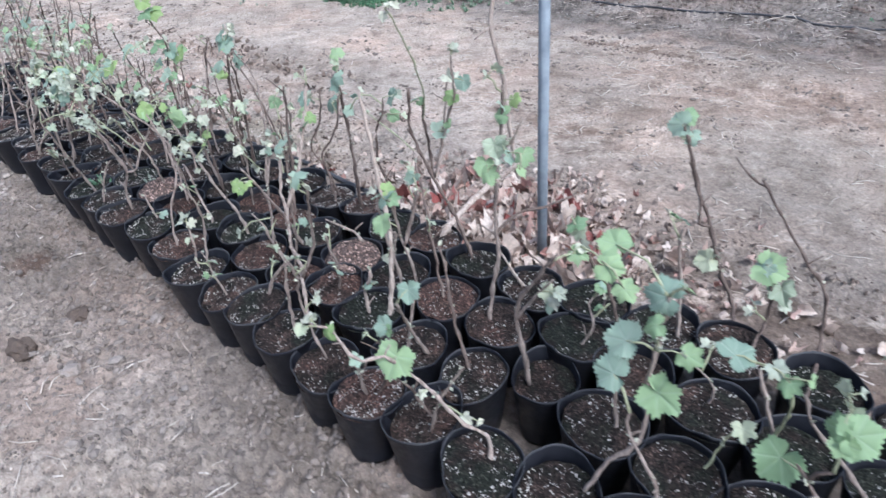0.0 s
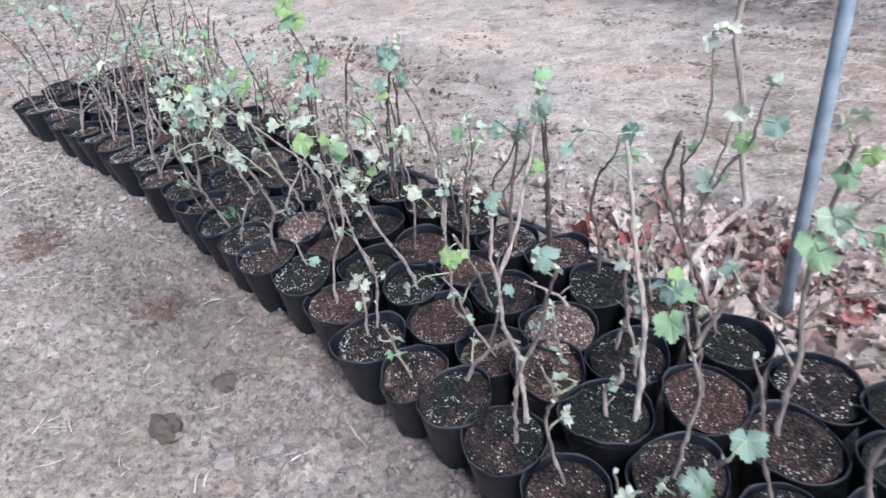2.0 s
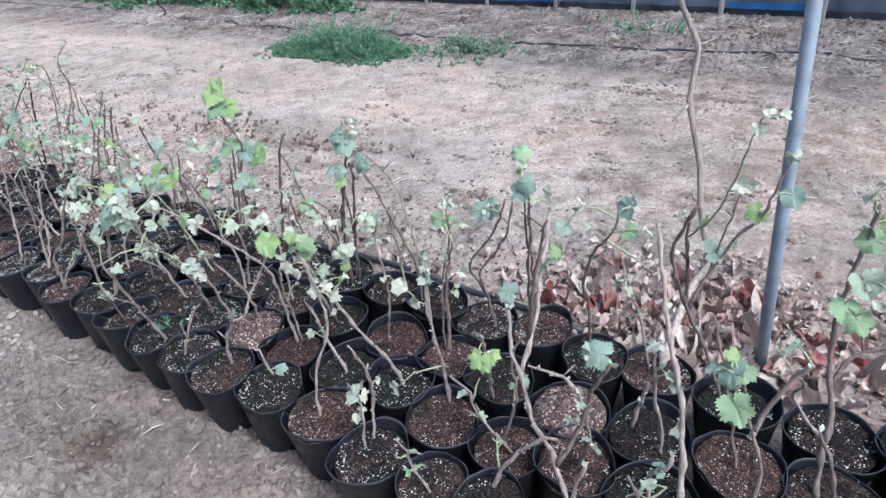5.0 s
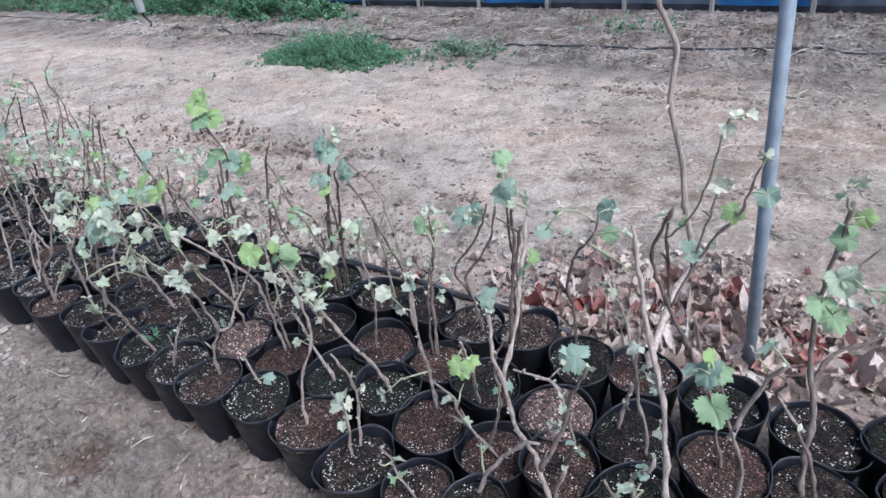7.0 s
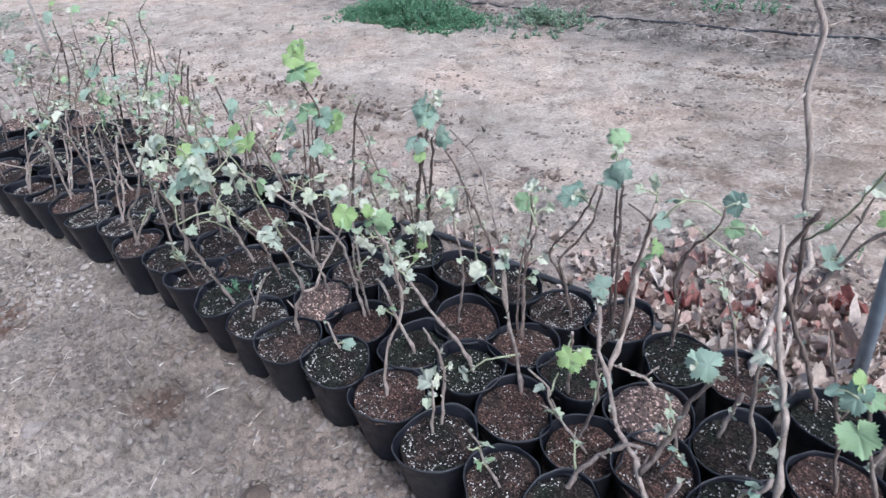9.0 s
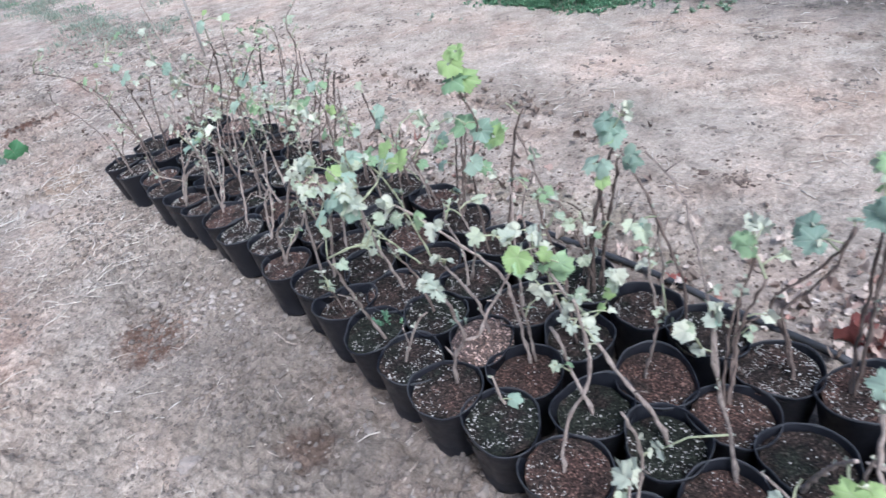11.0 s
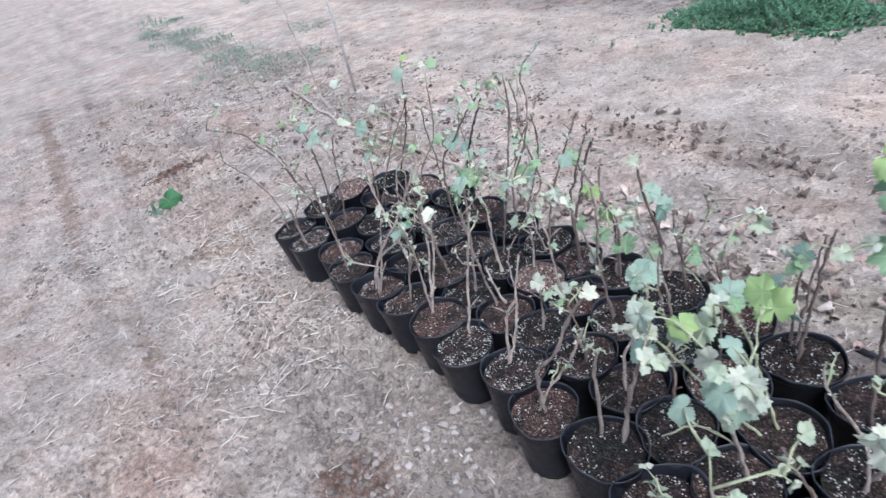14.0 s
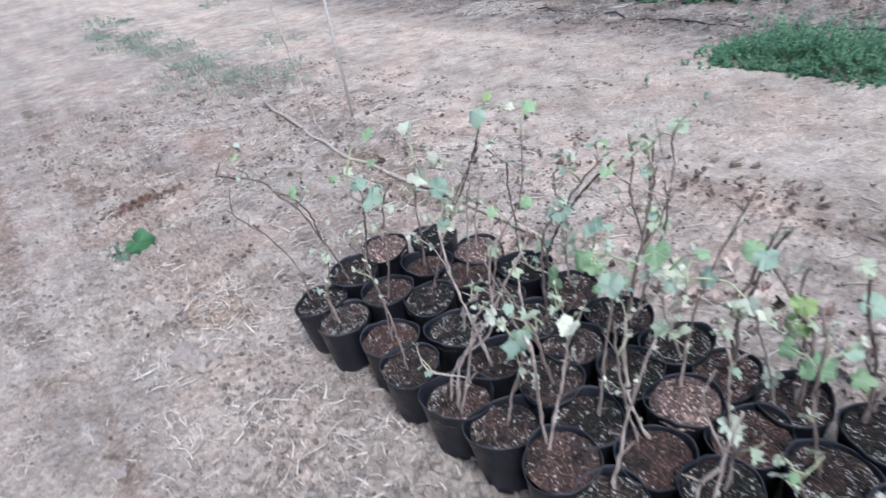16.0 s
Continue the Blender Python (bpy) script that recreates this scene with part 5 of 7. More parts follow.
leaf(-0.065, 0.922, 0.508, 0.060, "blue")
leaf(-0.115, 0.919, 0.496, 0.033, "white")
leaf(-0.133, 0.910, 0.484, 0.038, "green")
leaf(-0.158, 0.925, 0.499, 0.025, "green")
leaf(-0.239, 0.943, 0.435, 0.070, "green")
leaf(-0.195, 0.937, 0.428, 0.048, "green")
leaf(-0.224, 0.920, 0.411, 0.043, "green")
leaf(-0.211, 0.958, 0.451, 0.029, "pale")
leaf(-0.189, 0.973, 0.467, 0.033, "pale")
leaf(-0.215, 0.976, 0.470, 0.019, "white")
leaf(-0.144, 0.925, 0.308, 0.077, "green")
leaf(-0.082, 1.011, 0.247, 0.045, "pale")
leaf(0.026, 1.217, 0.095, 0.041, "blue")
leaf(0.004, 1.375, 0.342, 0.077, "green")
leaf(-0.022, 1.382, 0.285, 0.061, "pale")
leaf(0.026, 1.370, 0.341, 0.048, "blue")
leaf(-0.037, 1.387, 0.258, 0.036, "white")
leaf(0.457, 0.699, 0.337, 0.083, "green")
leaf(0.498, 0.646, 0.369, 0.031, "blue")
leaf(0.565, 0.609, 0.455, 0.033, "white")
leaf(0.558, 0.625, 0.457, 0.027, "white")
leaf(0.538, 0.627, 0.429, 0.035, "lime")
leaf(0.563, 0.593, 0.443, 0.027, "pale")
leaf(0.405, 0.715, 0.278, 0.024, "white")
leaf(0.332, 0.759, 0.221, 0.029, "white")
leaf(0.318, 0.771, 0.212, 0.022, "white")
leaf(0.664, 0.900, 0.458, 0.058, "green")
leaf(0.700, 0.938, 0.502, 0.054, "blue")
leaf(0.685, 0.954, 0.520, 0.036, "lime")
leaf(0.665, 0.947, 0.509, 0.038, "green")
leaf(0.718, 0.934, 0.499, 0.028, "blue")
leaf(0.616, 0.955, 0.563, 0.035, "blue")
leaf(0.634, 0.961, 0.549, 0.022, "white")
leaf(0.492, 0.792, 0.427, 0.051, "blue")
leaf(0.537, 0.757, 0.365, 0.046, "blue")
leaf(0.517, 0.751, 0.351, 0.030, "green")
leaf(0.826, 1.011, 0.441, 0.035, "white")
leaf(0.773, 1.006, 0.365, 0.028, "white")
leaf(0.766, 0.980, 0.288, 0.027, "white")
leaf(0.723, 1.026, 0.854, 0.024, "white")
leaf(0.708, 1.036, 0.874, 0.027, "white")
leaf(0.694, 1.038, 0.874, 0.019, "white")
leaf(0.678, 1.180, 0.753, 0.028, "white")
leaf(0.692, 1.180, 0.757, 0.022, "white")
leaf(0.670, 1.194, 0.674, 0.042, "blue")
leaf(0.751, 1.240, 0.659, 0.037, "white")
leaf(0.738, 1.244, 0.664, 0.028, "white")
leaf(0.730, 1.205, 0.632, 0.043, "lime")
leaf(0.781, 1.235, 0.522, 0.053, "blue")
leaf(0.853, 1.220, 0.597, 0.031, "blue")
leaf(0.799, 1.191, 0.608, 0.026, "green")
leaf(0.748, 1.223, 0.550, 0.029, "green")
leaf(0.562, 1.178, 0.635, 0.046, "green")
leaf(0.555, 1.187, 0.651, 0.031, "blue")
leaf(0.533, 1.192, 0.663, 0.035, "lime")
leaf(0.542, 1.139, 0.571, 0.057, "pale")
leaf(0.530, 1.145, 0.582, 0.042, "pale")
leaf(0.563, 1.114, 0.534, 0.048, "green")
leaf(0.536, 1.105, 0.523, 0.050, "green")
leaf(0.500, 1.134, 0.568, 0.035, "blue")
leaf(0.467, 1.134, 0.574, 0.048, "green")
leaf(0.459, 1.118, 0.552, 0.035, "green")
leaf(0.517, 1.126, 0.554, 0.027, "white")
leaf(0.305, 0.990, 0.381, 0.052, "pale")
leaf(0.286, 0.978, 0.382, 0.032, "white")
leaf(0.274, 0.984, 0.405, 0.032, "white")
leaf(0.302, 0.977, 0.366, 0.033, "blue")
leaf(0.299, 1.061, 0.526, 0.047, "green")
leaf(0.286, 1.049, 0.504, 0.038, "pale")
leaf(0.265, 1.032, 0.477, 0.045, "green")
leaf(0.262, 1.042, 0.490, 0.030, "white")
leaf(0.199, 1.036, 0.472, 0.062, "green")
leaf(0.158, 1.016, 0.443, 0.051, "green")
leaf(0.162, 0.938, 0.609, 0.057, "green")
leaf(0.878, 0.847, 0.540, 0.055, "blue")
leaf(0.857, 0.840, 0.525, 0.018, "green")
leaf(0.848, 0.860, 0.513, 0.025, "white")
leaf(0.889, 0.875, 0.394, 0.020, "white")
leaf(0.903, 0.878, 0.335, 0.027, "white")
leaf(0.921, 0.873, 0.336, 0.021, "white")
leaf(1.091, 0.956, 0.513, 0.047, "blue")
leaf(1.047, 1.048, 0.679, 0.030, "pale")
leaf(1.073, 0.953, 0.492, 0.021, "white")
leaf(1.063, 0.801, 0.476, 0.042, "lime")
leaf(1.042, 0.819, 0.481, 0.034, "lime")
leaf(1.048, 0.801, 0.467, 0.025, "lime")
leaf(1.066, 1.034, 0.671, 0.020, "pale")
leaf(1.010, 1.021, 0.580, 0.034, "lime")
leaf(1.034, 1.005, 0.564, 0.033, "green")
leaf(0.970, 1.249, 0.571, 0.054, "blue")
leaf(0.946, 1.257, 0.573, 0.028, "white")
leaf(1.068, 1.211, 0.567, 0.035, "blue")
leaf(1.049, 1.225, 0.577, 0.026, "white")
leaf(0.942, 1.230, 0.525, 0.040, "green")
leaf(0.908, 1.239, 0.524, 0.035, "pale")
leaf(1.078, 1.183, 0.528, 0.040, "blue")
leaf(1.027, 1.202, 0.525, 0.023, "pale")
leaf(1.217, 1.265, 0.555, 0.056, "blue")
leaf(1.236, 1.292, 0.626, 0.038, "pale")
leaf(1.221, 1.280, 0.588, 0.020, "green")
leaf(1.283, 1.187, 0.519, 0.055, "blue")
leaf(1.262, 1.201, 0.521, 0.033, "white")
leaf(1.357, 1.131, 0.512, 0.043, "green")
leaf(1.346, 1.158, 0.541, 0.033, "white")
leaf(1.298, 1.162, 0.497, 0.025, "pale")
leaf(1.380, 1.094, 0.372, 0.045, "white")
leaf(1.392, 1.099, 0.388, 0.029, "white")
leaf(1.384, 1.045, 0.324, 0.034, "white")
leaf(1.388, 1.121, 0.411, 0.024, "white")
leaf(1.389, 1.003, 0.392, 0.043, "white")
leaf(1.386, 1.017, 0.402, 0.028, "pale")
leaf(1.375, 1.193, 0.519, 0.037, "white")
leaf(1.382, 1.165, 0.486, 0.037, "green")
leaf(1.298, 1.141, 0.375, 0.029, "white")
leaf(1.667, 1.206, 0.611, 0.064, "blue")
leaf(1.638, 1.211, 0.568, 0.046, "blue")
leaf(1.671, 1.165, 0.552, 0.046, "blue")
leaf(1.662, 1.158, 0.526, 0.035, "lime")
leaf(1.657, 1.241, 0.658, 0.026, "white")
leaf(1.602, 1.159, 0.441, 0.035, "pale")
leaf(1.580, 1.182, 0.442, 0.026, "white")
leaf(1.661, 1.099, 0.445, 0.035, "white")
leaf(1.590, 1.166, 0.435, 0.038, "blue")
leaf(1.652, 0.883, 0.504, 0.058, "lime")
leaf(1.639, 0.886, 0.488, 0.034, "green")
leaf(1.635, 0.937, 0.473, 0.037, "green")
leaf(1.608, 0.968, 0.458, 0.054, "green")
leaf(1.631, 0.910, 0.432, 0.035, "white")
leaf(1.612, 0.921, 0.414, 0.032, "white")
leaf(1.587, 0.936, 0.389, 0.040, "white")
leaf(1.580, 0.927, 0.365, 0.030, "white")
leaf(1.540, 0.964, 0.347, 0.035, "white")
leaf(1.540, 0.935, 0.318, 0.022, "white")
leaf(1.666, 0.945, 0.536, 0.032, "white")
leaf(1.685, 0.921, 0.538, 0.037, "white")
leaf(1.689, 0.903, 0.525, 0.029, "white")
leaf(1.644, 0.915, 0.461, 0.029, "pale")
leaf(1.573, 0.971, 0.406, 0.030, "pale")
leaf(1.787, 1.257, 0.238, 0.058, "white")
leaf(1.731, 1.176, 0.286, 0.035, "pale")
leaf(1.522, 0.996, 0.420, 0.029, "lime")
leaf(1.541, 0.980, 0.393, 0.024, "lime")
leaf(1.342, 0.762, 0.301, 0.047, "white")
leaf(1.326, 0.783, 0.284, 0.033, "white")
leaf(1.336, 0.785, 0.311, 0.028, "white")
leaf(1.390, 0.933, 0.143, 0.044, "white")
leaf(1.341, 0.845, 0.275, 0.022, "white")
leaf(1.729, 0.746, 0.512, 0.042, "white")
leaf(1.714, 0.753, 0.494, 0.037, "white")
leaf(1.735, 0.733, 0.513, 0.026, "white")
leaf(1.706, 0.753, 0.482, 0.021, "white")
leaf(1.654, 0.837, 0.178, 0.038, "blue")
leaf(1.927, 0.818, 0.553, 0.055, "white")
leaf(1.913, 0.821, 0.534, 0.039, "pale")
leaf(1.936, 0.819, 0.570, 0.031, "white")
leaf(1.880, 0.845, 0.533, 0.043, "green")
leaf(1.793, 0.821, 0.549, 0.042, "white")
leaf(1.791, 0.838, 0.561, 0.025, "white")
leaf(1.718, 0.855, 0.547, 0.041, "pale")
leaf(1.676, 0.909, 0.544, 0.037, "white")
leaf(1.677, 0.895, 0.532, 0.024, "white")
leaf(1.621, 0.932, 0.502, 0.033, "lime")
leaf(1.588, 0.948, 0.483, 0.050, "green")
leaf(1.654, 0.906, 0.514, 0.028, "white")
leaf(1.695, 0.886, 0.545, 0.022, "pale")
leaf(1.498, 0.988, 0.470, 0.036, "white")
leaf(1.501, 0.973, 0.459, 0.030, "pale")
leaf(1.518, 0.981, 0.481, 0.023, "white")
leaf(1.517, 0.908, 0.417, 0.032, "white")
leaf(1.528, 0.885, 0.408, 0.023, "white")
leaf(1.486, 0.906, 0.391, 0.023, "white")
leaf(1.485, 0.951, 0.427, 0.019, "white")
leaf(1.340, 1.322, 0.441, 0.064, "blue")
leaf(1.317, 1.336, 0.446, 0.029, "white")
leaf(1.426, 1.263, 0.421, 0.049, "green")
leaf(1.416, 1.292, 0.451, 0.034, "white")
leaf(1.390, 1.301, 0.445, 0.024, "white")
leaf(1.198, 1.252, 0.572, 0.052, "blue")
leaf(1.219, 1.285, 0.638, 0.047, "green")
leaf(1.206, 1.275, 0.613, 0.028, "pale")
leaf(1.370, 1.173, 0.371, 0.033, "white")
leaf(1.366, 1.096, 0.364, 0.034, "blue")
leaf(1.555, 1.246, 0.128, 0.051, "pale")
leaf(1.376, 1.109, 0.386, 0.025, "white")
leaf(1.944, 1.288, 0.336, 0.056, "green")
leaf(1.995, 1.322, 0.427, 0.038, "pale")
leaf(1.920, 1.300, 0.335, 0.029, "white")
leaf(2.090, 1.195, 0.672, 0.092, "green")
leaf(2.100, 1.190, 0.700, 0.080, "lime")
leaf(2.065, 1.200, 0.668, 0.068, "lime")
leaf(2.095, 1.203, 0.722, 0.045, "lime")
leaf(2.115, 1.191, 0.555, 0.080, "green")
leaf(2.030, 1.224, 0.515, 0.080, "green")
leaf(2.056, 1.208, 0.520, 0.068, "blue")
leaf(2.133, 1.169, 0.566, 0.033, "white")
leaf(2.077, 1.213, 0.567, 0.030, "white")
leaf(2.159, 1.137, 0.550, 0.036, "pale")
leaf(2.015, 1.217, 0.515, 0.065, "lime")
leaf(2.047, 1.164, 0.458, 0.062, "blue")
leaf(2.024, 1.177, 0.453, 0.041, "green")
leaf(2.018, 1.137, 0.396, 0.047, "pale")
leaf(2.002, 1.180, 0.436, 0.027, "white")
leaf(1.703, 1.210, 0.631, 0.050, "blue")
leaf(1.671, 1.217, 0.620, 0.046, "blue")
leaf(1.683, 1.200, 0.599, 0.031, "green")
leaf(1.689, 1.229, 0.657, 0.024, "white")
leaf(1.658, 1.240, 0.656, 0.031, "white")
leaf(1.649, 1.237, 0.642, 0.024, "white")
leaf(1.715, 1.179, 0.544, 0.051, "blue")
leaf(1.628, 1.221, 0.559, 0.051, "blue")
leaf(1.677, 1.177, 0.518, 0.032, "lime")
leaf(1.563, 1.157, 0.435, 0.044, "pale")
leaf(1.716, 1.104, 0.440, 0.032, "pale")
leaf(1.759, 1.058, 0.410, 0.041, "white")
leaf(1.738, 1.055, 0.394, 0.032, "white")
leaf(2.126, 0.790, 0.524, 0.057, "blue")
leaf(2.098, 0.829, 0.529, 0.052, "white")
leaf(2.118, 0.821, 0.546, 0.031, "white")
leaf(2.080, 0.834, 0.513, 0.031, "white")
leaf(2.138, 0.805, 0.554, 0.031, "pale")
leaf(2.107, 0.756, 0.472, 0.033, "pale")
leaf(2.032, 0.810, 0.440, 0.033, "pale")
leaf(2.019, 0.804, 0.423, 0.024, "white")
leaf(2.054, 0.746, 0.408, 0.031, "pale")
leaf(2.030, 0.855, 0.480, 0.035, "pale")
leaf(2.294, 0.826, 0.542, 0.059, "white")
leaf(2.297, 0.810, 0.529, 0.036, "white")
leaf(2.288, 0.845, 0.553, 0.031, "white")
leaf(2.309, 0.800, 0.537, 0.023, "white")
leaf(2.220, 1.012, 0.522, 0.062, "lime")
leaf(2.229, 0.991, 0.507, 0.030, "green")
leaf(2.281, 0.917, 0.492, 0.049, "lime")
leaf(2.258, 0.952, 0.500, 0.030, "pale")
leaf(2.499, 1.073, 0.399, 0.074, "blue")
leaf(2.314, 0.852, 0.533, 0.054, "pale")
leaf(2.327, 0.860, 0.548, 0.024, "white")
leaf(2.281, 0.845, 0.508, 0.034, "white")
leaf(2.240, 0.904, 0.505, 0.059, "pale")
leaf(2.258, 0.884, 0.495, 0.038, "blue")
leaf(2.221, 0.923, 0.515, 0.029, "pale")
leaf(2.136, 0.821, 0.487, 0.072, "pale")
leaf(2.155, 0.821, 0.493, 0.045, "blue")
leaf(2.111, 0.823, 0.480, 0.054, "blue")
leaf(2.098, 0.847, 0.497, 0.054, "white")
leaf(2.181, 0.776, 0.467, 0.049, "blue")
leaf(2.254, 0.795, 0.514, 0.029, "white")
leaf(2.227, 0.805, 0.509, 0.030, "pale")
leaf(2.246, 0.782, 0.500, 0.020, "white")
leaf(2.155, 0.879, 0.546, 0.041, "blue")
leaf(2.135, 0.871, 0.530, 0.029, "white")
leaf(2.207, 0.896, 0.585, 0.021, "white")
leaf(2.213, 1.049, 0.494, 0.077, "lime")
leaf(2.286, 1.061, 0.472, 0.063, "blue")
leaf(3.174, 0.788, 0.470, 0.052, "white")
leaf(3.158, 0.801, 0.453, 0.040, "white")
leaf(3.145, 0.826, 0.407, 0.061, "blue")
leaf(3.135, 0.851, 0.411, 0.029, "green")
leaf(3.333, 1.008, 0.396, 0.050, "pale")
leaf(3.342, 1.005, 0.407, 0.030, "white")
leaf(3.213, 1.089, 0.423, 0.064, "green")
leaf(3.191, 1.102, 0.402, 0.058, "green")
leaf(3.175, 1.124, 0.401, 0.042, "pale")
leaf(3.233, 1.084, 0.451, 0.035, "white")
leaf(3.181, 1.154, 0.445, 0.042, "white")
leaf(3.201, 1.130, 0.450, 0.029, "white")
leaf(3.164, 1.095, 0.527, 0.052, "blue")
leaf(3.016, 1.102, 0.317, 0.061, "pale")
leaf(2.994, 1.134, 0.322, 0.067, "pale")
leaf(3.025, 1.187, 0.421, 0.067, "pale")
leaf(3.048, 1.156, 0.416, 0.040, "white")
leaf(3.096, 1.073, 0.394, 0.031, "pale")
leaf(2.512, 1.072, 0.404, 0.090, "blue")
leaf(2.502, 0.872, 0.479, 0.036, "pale")
leaf(2.519, 0.869, 0.469, 0.026, "white")
leaf(2.839, 1.133, 0.448, 0.050, "white")
leaf(2.816, 1.145, 0.435, 0.039, "white")
leaf(2.802, 1.148, 0.423, 0.036, "pale")
leaf(2.777, 1.137, 0.383, 0.055, "green")
leaf(2.729, 1.169, 0.370, 0.063, "green")
leaf(2.776, 1.189, 0.444, 0.055, "lime")
leaf(2.795, 1.187, 0.462, 0.033, "lime")
leaf(2.684, 1.215, 0.380, 0.047, "blue")
leaf(2.681, 1.231, 0.397, 0.030, "white")
leaf(2.741, 1.196, 0.414, 0.033, "white")
leaf(2.726, 1.218, 0.425, 0.028, "white")
leaf(2.637, 1.264, 0.398, 0.066, "blue")
leaf(2.628, 1.291, 0.425, 0.047, "blue")
leaf(2.614, 1.293, 0.415, 0.030, "white")
leaf(2.850, 1.179, 0.521, 0.061, "blue")
leaf(2.383, 1.250, 0.499, 0.032, "white")
leaf(2.367, 1.252, 0.492, 0.032, "white")
leaf(2.354, 1.245, 0.475, 0.044, "pale")
leaf(2.286, 1.245, 0.436, 0.047, "blue")
leaf(2.288, 1.226, 0.414, 0.037, "green")
leaf(2.307, 1.237, 0.437, 0.027, "white")
leaf(2.269, 1.243, 0.426, 0.034, "green")
leaf(3.891, 0.725, 0.553, 0.053, "green")
leaf(3.965, 0.637, 0.677, 0.040, "green")
leaf(3.968, 0.654, 0.698, 0.034, "white")
leaf(3.530, 0.941, 0.483, 0.058, "blue")
leaf(3.508, 0.960, 0.468, 0.031, "white")
leaf(3.558, 0.974, 0.564, 0.047, "blue")
leaf(3.634, 0.809, 0.621, 0.054, "blue")
leaf(3.668, 0.755, 0.646, 0.033, "green")
leaf(3.650, 0.800, 0.647, 0.035, "pale")
leaf(3.647, 0.875, 0.724, 0.046, "green")
leaf(3.631, 0.856, 0.663, 0.038, "green")
leaf(3.580, 0.842, 0.548, 0.033, "white")
leaf(3.574, 0.910, 0.603, 0.035, "white")
leaf(3.565, 0.942, 0.622, 0.030, "white")
leaf(3.668, 0.754, 0.644, 0.022, "lime")
leaf(3.624, 1.164, 0.651, 0.069, "blue")
leaf(3.612, 1.211, 0.705, 0.039, "lime")
leaf(3.569, 1.245, 0.670, 0.033, "white")
leaf(3.483, 1.190, 0.442, 0.051, "green")
leaf(3.540, 1.106, 0.428, 0.045, "green")
leaf(3.501, 1.070, 0.339, 0.054, "pale")
leaf(3.521, 1.072, 0.366, 0.033, "white")
leaf(3.230, 1.093, 0.404, 0.060, "green")
leaf(3.198, 1.113, 0.392, 0.047, "green")
leaf(3.188, 1.150, 0.422, 0.042, "green")
leaf(3.232, 1.126, 0.441, 0.032, "white")
leaf(3.236, 1.153, 0.478, 0.053, "blue")
leaf(3.204, 1.181, 0.476, 0.037, "blue")
leaf(2.908, 1.243, 0.486, 0.063, "green")
leaf(2.978, 1.202, 0.486, 0.044, "green")
leaf(2.927, 1.117, 0.481, 0.057, "blue")
leaf(2.976, 1.074, 0.470, 0.039, "blue")
leaf(3.006, 1.062, 0.482, 0.034, "pale")
leaf(2.954, 1.094, 0.475, 0.028, "white")
leaf(2.777, 1.291, 0.260, 0.097, "green")
leaf(2.702, 1.293, 0.242, 0.062, "green")
leaf(2.703, 1.329, 0.400, 0.069, "blue")
leaf(2.811, 1.248, 0.342, 0.071, "lime")
leaf(3.148, 1.269, 0.360, 0.094, "green")
leaf(3.353, 1.121, 0.288, 0.084, "green")
leaf(3.033, 0.990, 0.516, 0.076, "blue")
leaf(3.477, 1.295, 0.265, 0.095, "pale")
leaf(3.160, 1.216, 0.394, 0.060, "white")
leaf(3.530, 1.248, 0.250, 0.075, "pale")
leaf(3.321, 1.160, 0.485, 0.082, "blue")
leaf(2.576, 1.362, 0.133, 0.073, "white")
leaf(2.661, 1.432, 0.168, 0.063, "green")
leaf(2.358, 1.277, 0.322, 0.046, "blue")
leaf(2.232, 1.046, 0.282, 0.032, "white")
leaf(2.364, 0.889, 0.392, 0.064, "blue")
leaf(2.835, 1.093, 0.165, 0.063, "white")
leaf(2.214, 0.877, 0.470, 0.053, "white")
leaf(2.247, 0.877, 0.519, 0.050, "lime")
leaf(2.759, 0.982, 0.306, 0.059, "white")
leaf(2.473, 0.896, 0.467, 0.040, "white")
leaf(2.826, 1.209, 0.222, 0.059, "white")
leaf(2.176, 0.882, 0.349, 0.039, "pale")
leaf(2.254, 0.968, 0.518, 0.033, "white")
leaf(3.432, 1.268, 0.349, 0.051, "white")
leaf(3.208, 1.313, 0.255, 0.044, "white")
leaf(2.732, 1.284, 0.508, 0.044, "pale")
leaf(3.049, 0.872, 0.450, 0.059, "white")
leaf(3.146, 0.823, 0.410, 0.079, "blue")
leaf(3.636, 0.833, 0.588, 0.088, "blue")
leaf(3.643, 0.827, 0.612, 0.052, "pale")
leaf(3.534, 0.926, 0.608, 0.060, "white")
leaf(3.518, 0.958, 0.575, 0.070, "blue")
leaf(3.497, 1.247, 0.692, 0.055, "green")
leaf(3.132, 1.331, 0.689, 0.068, "pale")
leaf(3.630, 0.971, 0.712, 0.052, "white")
leaf(3.768, 1.108, 0.518, 0.061, "white")
leaf(3.195, 1.360, 0.384, 0.062, "pale")

# small downy leaves towards the tips of canes in the thick of the bed
TIPS = [pts[-1] for vine, pts in CANES if len(pts) > 6 and pts[-1].z > 0.30 and pts[-1].dot(U) > 2.5]
for k in range(6):
    tip = LEAF_RNG.choice(TIPS)
    kinds = LEAF_RNG.choice((("pale", "white", "pale"), ("pale", "pale", "blue"), ("white", "white", "pale"), ("green", "pale", "white")))
    for _ in range(LEAF_RNG.choice((2, 3, 4))):
        leaf(tip.dot(U) + LEAF_RNG.gauss(0, 0.02), tip.dot(V) + LEAF_RNG.gauss(0, 0.02), tip.z + LEAF_RNG.uniform(-0.03, 0.03), LEAF_RNG.uniform(0.016, 0.034), LEAF_RNG.choice(kinds))

